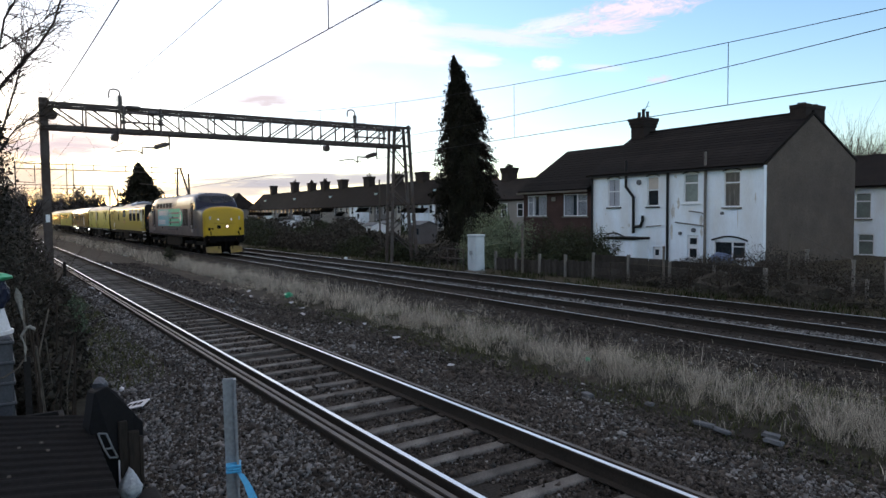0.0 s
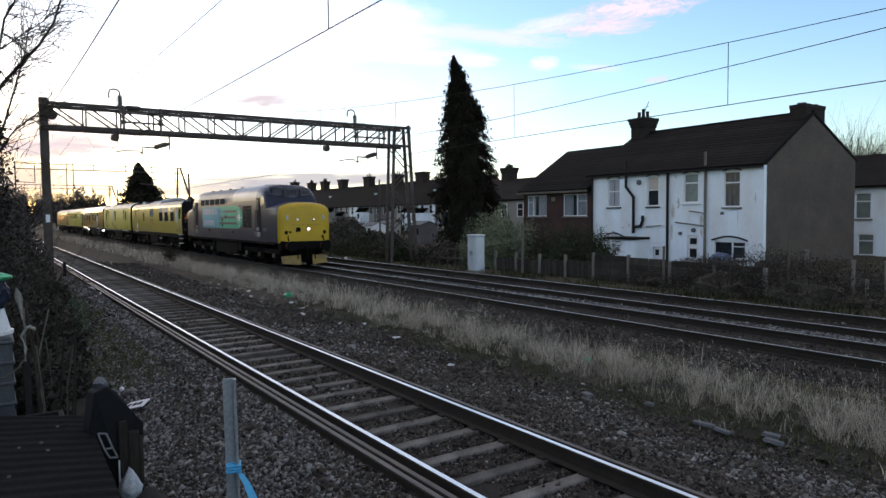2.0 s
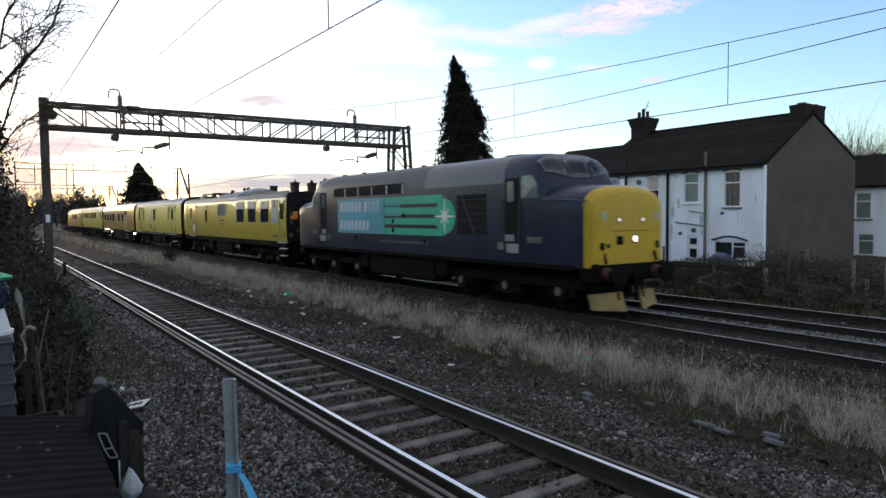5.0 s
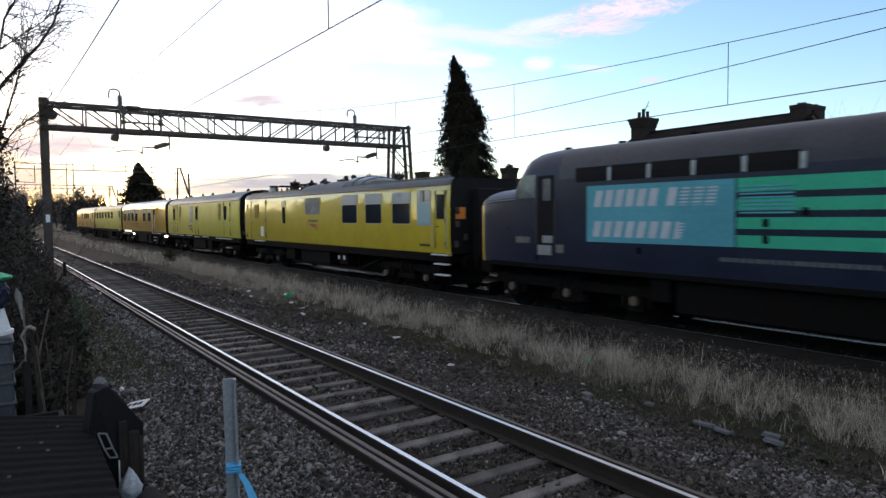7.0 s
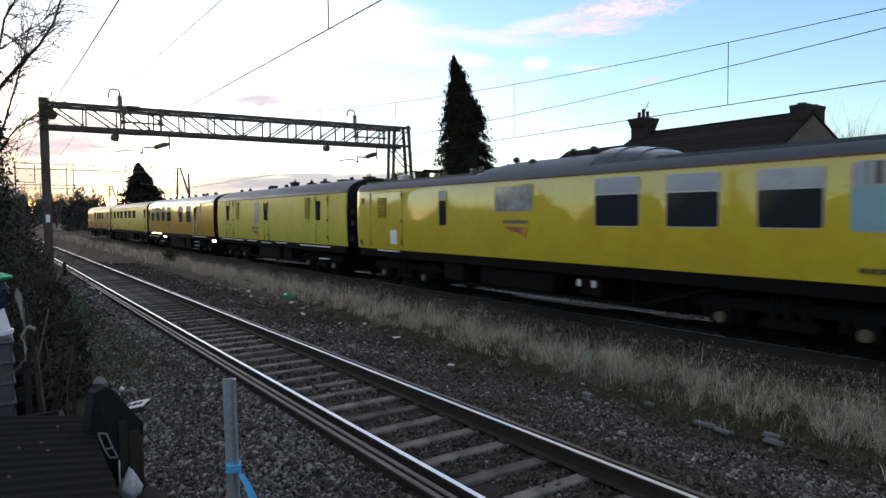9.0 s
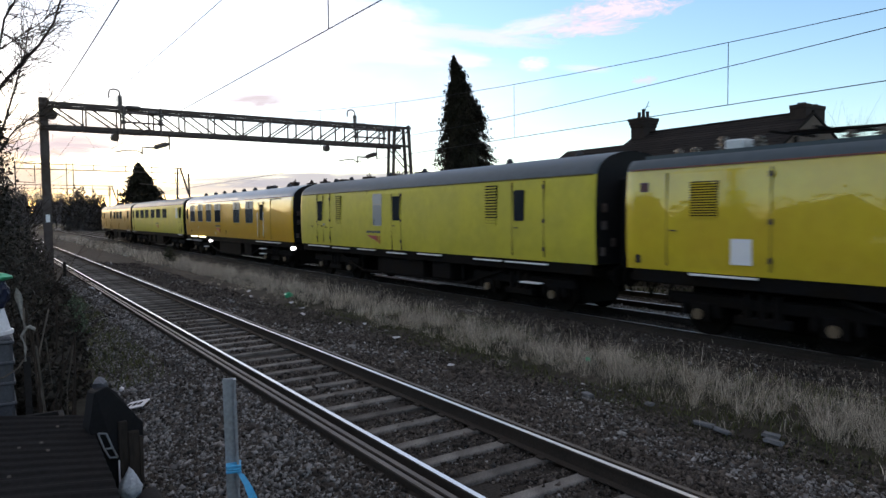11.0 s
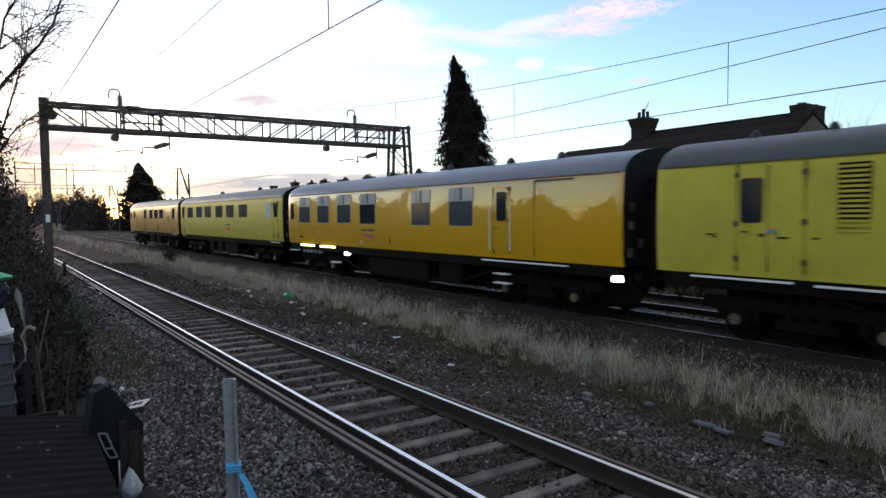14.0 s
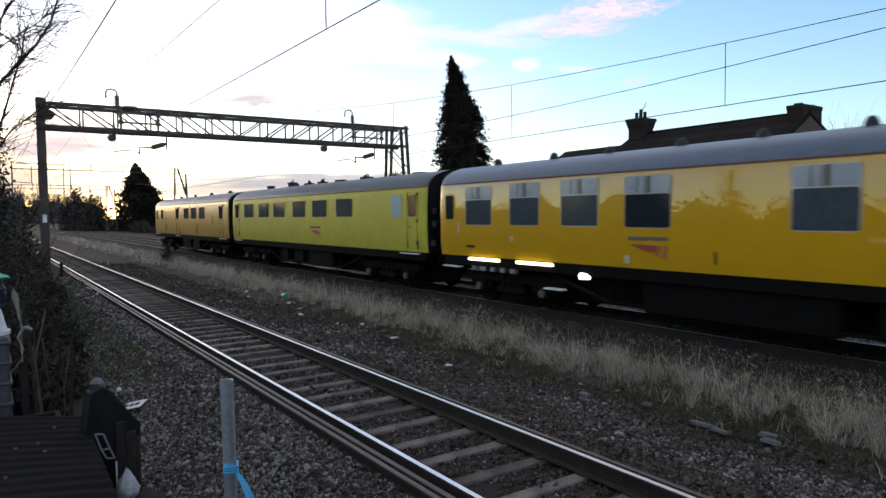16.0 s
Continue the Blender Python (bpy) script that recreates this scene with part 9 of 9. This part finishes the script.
# ---------------------------------------------------------------- clouds, far away
def cloud_material(name, colour, strength, thick, scale, seed, lo, hi, stretch=2.2):
    """A lit wisp with an edge broken up by noise."""
    m = bpy.data.materials.new(name)
    m.use_nodes = True
    n, l = m.node_tree.nodes, m.node_tree.links
    n.clear()
    co, mp, ns = n.new("ShaderNodeTexCoord"), n.new("ShaderNodeMapping"), n.new("ShaderNodeTexNoise")
    mp.inputs["Location"].default_value = (seed * 3.1, seed * 1.7, 0)
    mp.inputs["Scale"].default_value = (1.0, stretch, 1.0)
    ns.inputs["Scale"].default_value, ns.inputs["Detail"].default_value, ns.inputs["Roughness"].default_value = scale, 9, 0.64
    l.new(co.outputs["Generated"], mp.inputs["Vector"])
    l.new(mp.outputs[0], ns.inputs["Vector"])
    gr, sub = n.new("ShaderNodeTexGradient"), n.new("ShaderNodeMapping")
    gr.gradient_type = "SPHERICAL"
    sub.inputs["Location"].default_value, sub.inputs["Scale"].default_value = (-1.0, -1.0, 0.0), (2.0, 2.0, 0.0)
    l.new(co.outputs["Generated"], sub.inputs["Vector"])
    l.new(sub.outputs[0], gr.inputs["Vector"])
    mul, ramp = n.new("ShaderNodeMath"), n.new("ShaderNodeMapRange")
    mul.operation = "MULTIPLY"
    pw = n.new("ShaderNodeMath")
    pw.operation = "POWER"
    pw.inputs[1].default_value = 0.55
    l.new(gr.outputs["Fac"], pw.inputs[0])
    l.new(ns.outputs["Fac"], mul.inputs[0])
    l.new(pw.outputs[0], mul.inputs[1])
    ramp.inputs["From Min"].default_value, ramp.inputs["From Max"].default_value = lo, hi
    ramp.inputs["To Max"].default_value = thick
    l.new(mul.outputs[0], ramp.inputs["Value"])
    em, tr, mx, out = n.new("ShaderNodeEmission"), n.new("ShaderNodeBsdfTransparent"), n.new("ShaderNodeMixShader"), n.new("ShaderNodeOutputMaterial")
    em.inputs["Strength"].default_value = strength
    # thin edges keep the tint, the thick heart is paler
    core = n.new("ShaderNodeMix")
    core.data_type = "RGBA"
    core.inputs[6].default_value = (*colour, 1)
    core.inputs[7].default_value = (*[0.45 * c + 0.55 for c in colour], 1)
    l.new(ramp.outputs[0], core.inputs[0])
    l.new(core.outputs[2], em.inputs["Color"])
    l.new(ramp.outputs[0], mx.inputs[0])
    l.new(tr.outputs[0], mx.inputs[1])
    l.new(em.outputs[0], mx.inputs[2])
    l.new(mx.outputs[0], out.inputs["Surface"])
    return m


PINK, MAUVE, CREAM, GREY = (1.0, 0.7, 0.72), (0.98, 0.86, 0.95), (1.0, 0.97, 0.96), (0.62, 0.60, 0.66)
CLOUDS = []


def build_cloud(az, el, wide, high, colour, strength, thick, scale, seed, drift, tilt=0, far=1500):
    """A cloud at compass angle az and height el (degrees), wide by high degrees, drifting by so many degrees in the clip."""
    def at(a, e):
        a, e = radians(a), radians(e)
        return Vector((math.sin(a) * math.cos(e), math.cos(a) * math.cos(e), math.sin(e))) * far + Vector((0, 0, EYE_Z))
    c = at(az, el)
    w, h = far * radians(wide), far * radians(high)
    bm = bmesh.new()
    bmesh.ops.create_grid(bm, x_segments=24, y_segments=8, size=0.5)
    for v in bm.verts:
        v.co = Vector((v.co.x * w, v.co.y * h, 0.05 * w * noise.noise((v.co.x * 4 + seed, v.co.y * 3, 0))))
    lo, hi = (0.25, 0.46) if colour == PINK else (0.16, 0.45) if wide < 6 else (0.14, 0.36) if high > wide * 0.2 or colour == GREY else (0.16, 0.42)
    m = cloud_material("cloud_%d" % seed, colour, strength, thick, scale, seed, lo, hi, 1.3 if colour == PINK else 2.2)
    ob = new("cloud", mesh_of(bm, "cloud"))
    ob.data.materials.append(m)
    ob.visible_shadow = False
    tagged(ob, "soft glowing dusk cloud sheet drifting in the far sky", "cloud", "clouds", "structure")
    eye = Vector((0, 0, EYE_Z))

    def face(p):
        return Matrix.Translation(p) @ (eye - p).to_track_quat("Z", "Y").to_matrix().to_4x4() @ pose(0, 0, 0, 0, 0, tilt)
    ob.matrix_world = face(c)
    CLOUDS.append((ob, face(c), face(at(az + drift, el))))


for args in (
    (-39.6, 16.1, 15.0, 3.3, PINK, 0.46, 0.85, 5.2, 1, -2.23, 3),
    (-42.4, 14.75, 13.0, 1.9, PINK, 0.46, 0.75, 5.0, 2, -2.05, 0),
    (-46.5, 15.3, 9.0, 1.7, MAUVE, 0.48, 0.6, 4.6, 16, -2.0, 8),
    (-59.54, 13.73, 19.10, 3.09, CREAM, 0.50, 0.60, 2.4, 3, -1.18, -6),
    (-52.42, 14.68, 19.03, 1.96, MAUVE, 0.45, 0.60, 2.6, 4, -1.66, -6),
    (-46.90, 12.30, 3.17, 1.51, CREAM, 0.50, 0.80, 2.2, 5, -1.54, 0),
    (-52.34, 12.65, 4.39, 1.61, CREAM, 0.50, 0.60, 2.2, 6, -1.33, 0),
    (-38.03, 10.58, 2.97, 1.13, PINK, 0.42, 0.60, 2.2, 7, -1.66, 0),
    (-70.48, 9.28, 7.5, 1.5, (0.98, 0.74, 0.71), 0.33, 0.9, 3.0, 8, -0.80, 6),
    (-66.29, 3.02, 28.17, 1.59, GREY, 0.30, 0.95, 3.0, 9, -0.46, 1),
    (-72.64, 2.23, 18.32, 1.83, GREY, 0.30, 0.90, 3.0, 10, -0.44, 1),
    (-66.04, 15.55, 24.38, 8.09, CREAM, 0.55, 0.70, 2.2, 11, -0.91, 0),
    (-76.24, 11.61, 28.23, 10.97, CREAM, 0.50, 0.50, 2.2, 12, -0.42, 0),
    (-85.39, 5.17, 11.87, 2.46, (1.0, 0.72, 0.68), 0.36, 0.95, 2.6, 13, -0.18, 0),
    # three warm sheets paint the sunset glow low on the horizon
    (-89.0, 3.3, 12.0, 6.8, (1.0, 0.56, 0.12), 0.46, 0.97, 1.6, 17, -0.1, 0),
    (-84.5, 2.6, 16.0, 3.4, (1.0, 0.8, 0.42), 0.46, 0.85, 2.0, 18, -0.1, 0),
    (-84.0, 6.4, 14.0, 3.4, (1.0, 0.7, 0.66), 0.38, 0.80, 2.2, 19, -0.2, 0),
    (-42.68, 11.74, 5.74, 0.88, MAUVE, 0.45, 0.50, 2.4, 14, -1.64, -6),
    (-59.62, 8.54, 36.30, 11.96, CREAM, 0.45, 0.45, 2.0, 15, -0.47, 0),
):
    build_cloud(*args)
# the broken cloud goes on unseen: glowing sheets added to whiten and brighten the light
rng = random.Random(40)
seed = 30
for el, n, wide in ((30, 12, 46), (48, 9, 52), (68, 5, 60)):
    for k in range(n):
        az = -56 + 360 * (k + 0.5 + rng.uniform(-0.25, 0.25)) / n
        build_cloud(az, el + rng.uniform(-3, 3), wide, rng.uniform(20, 26), CREAM, 0.45, 0.7, 2.2, seed, -1.0, rng.uniform(-8, 8))
        seed += 1


# ---------------------------------------------------------------- what moves
RUN = [(0.0, -43.58), (4.0, -17.15), (6.5, -0.65), (9.0, 15.72), (11.5, 31.58), (14.0, 47.36), (16.0, 59.87)]


def along(t):
    return float(np.interp(t, [r[0] for r in RUN], [r[1] for r in RUN]))


def motions():
    for ob, off in TRAIN:
        walk(ob, [(t, pose(s + off, MID_Y, 0)) for t, s in RUN])
    for ob, a, b in CLOUDS:
        walk(ob, [(0.0, a), (16.0, b)])
    for w, r in WHEELSETS:
        steps = math.ceil(16.0 * 6.9 / (1.2 * r))
        rows, x = [], w.location.x
        for k in range(steps + 1):
            t = 16.0 * k / steps
            rows.append((t, pose(x, 0, r, 0, math.degrees(along(t) - RUN[0][1]) / r, 0)))
        walk(w, rows)


motions()
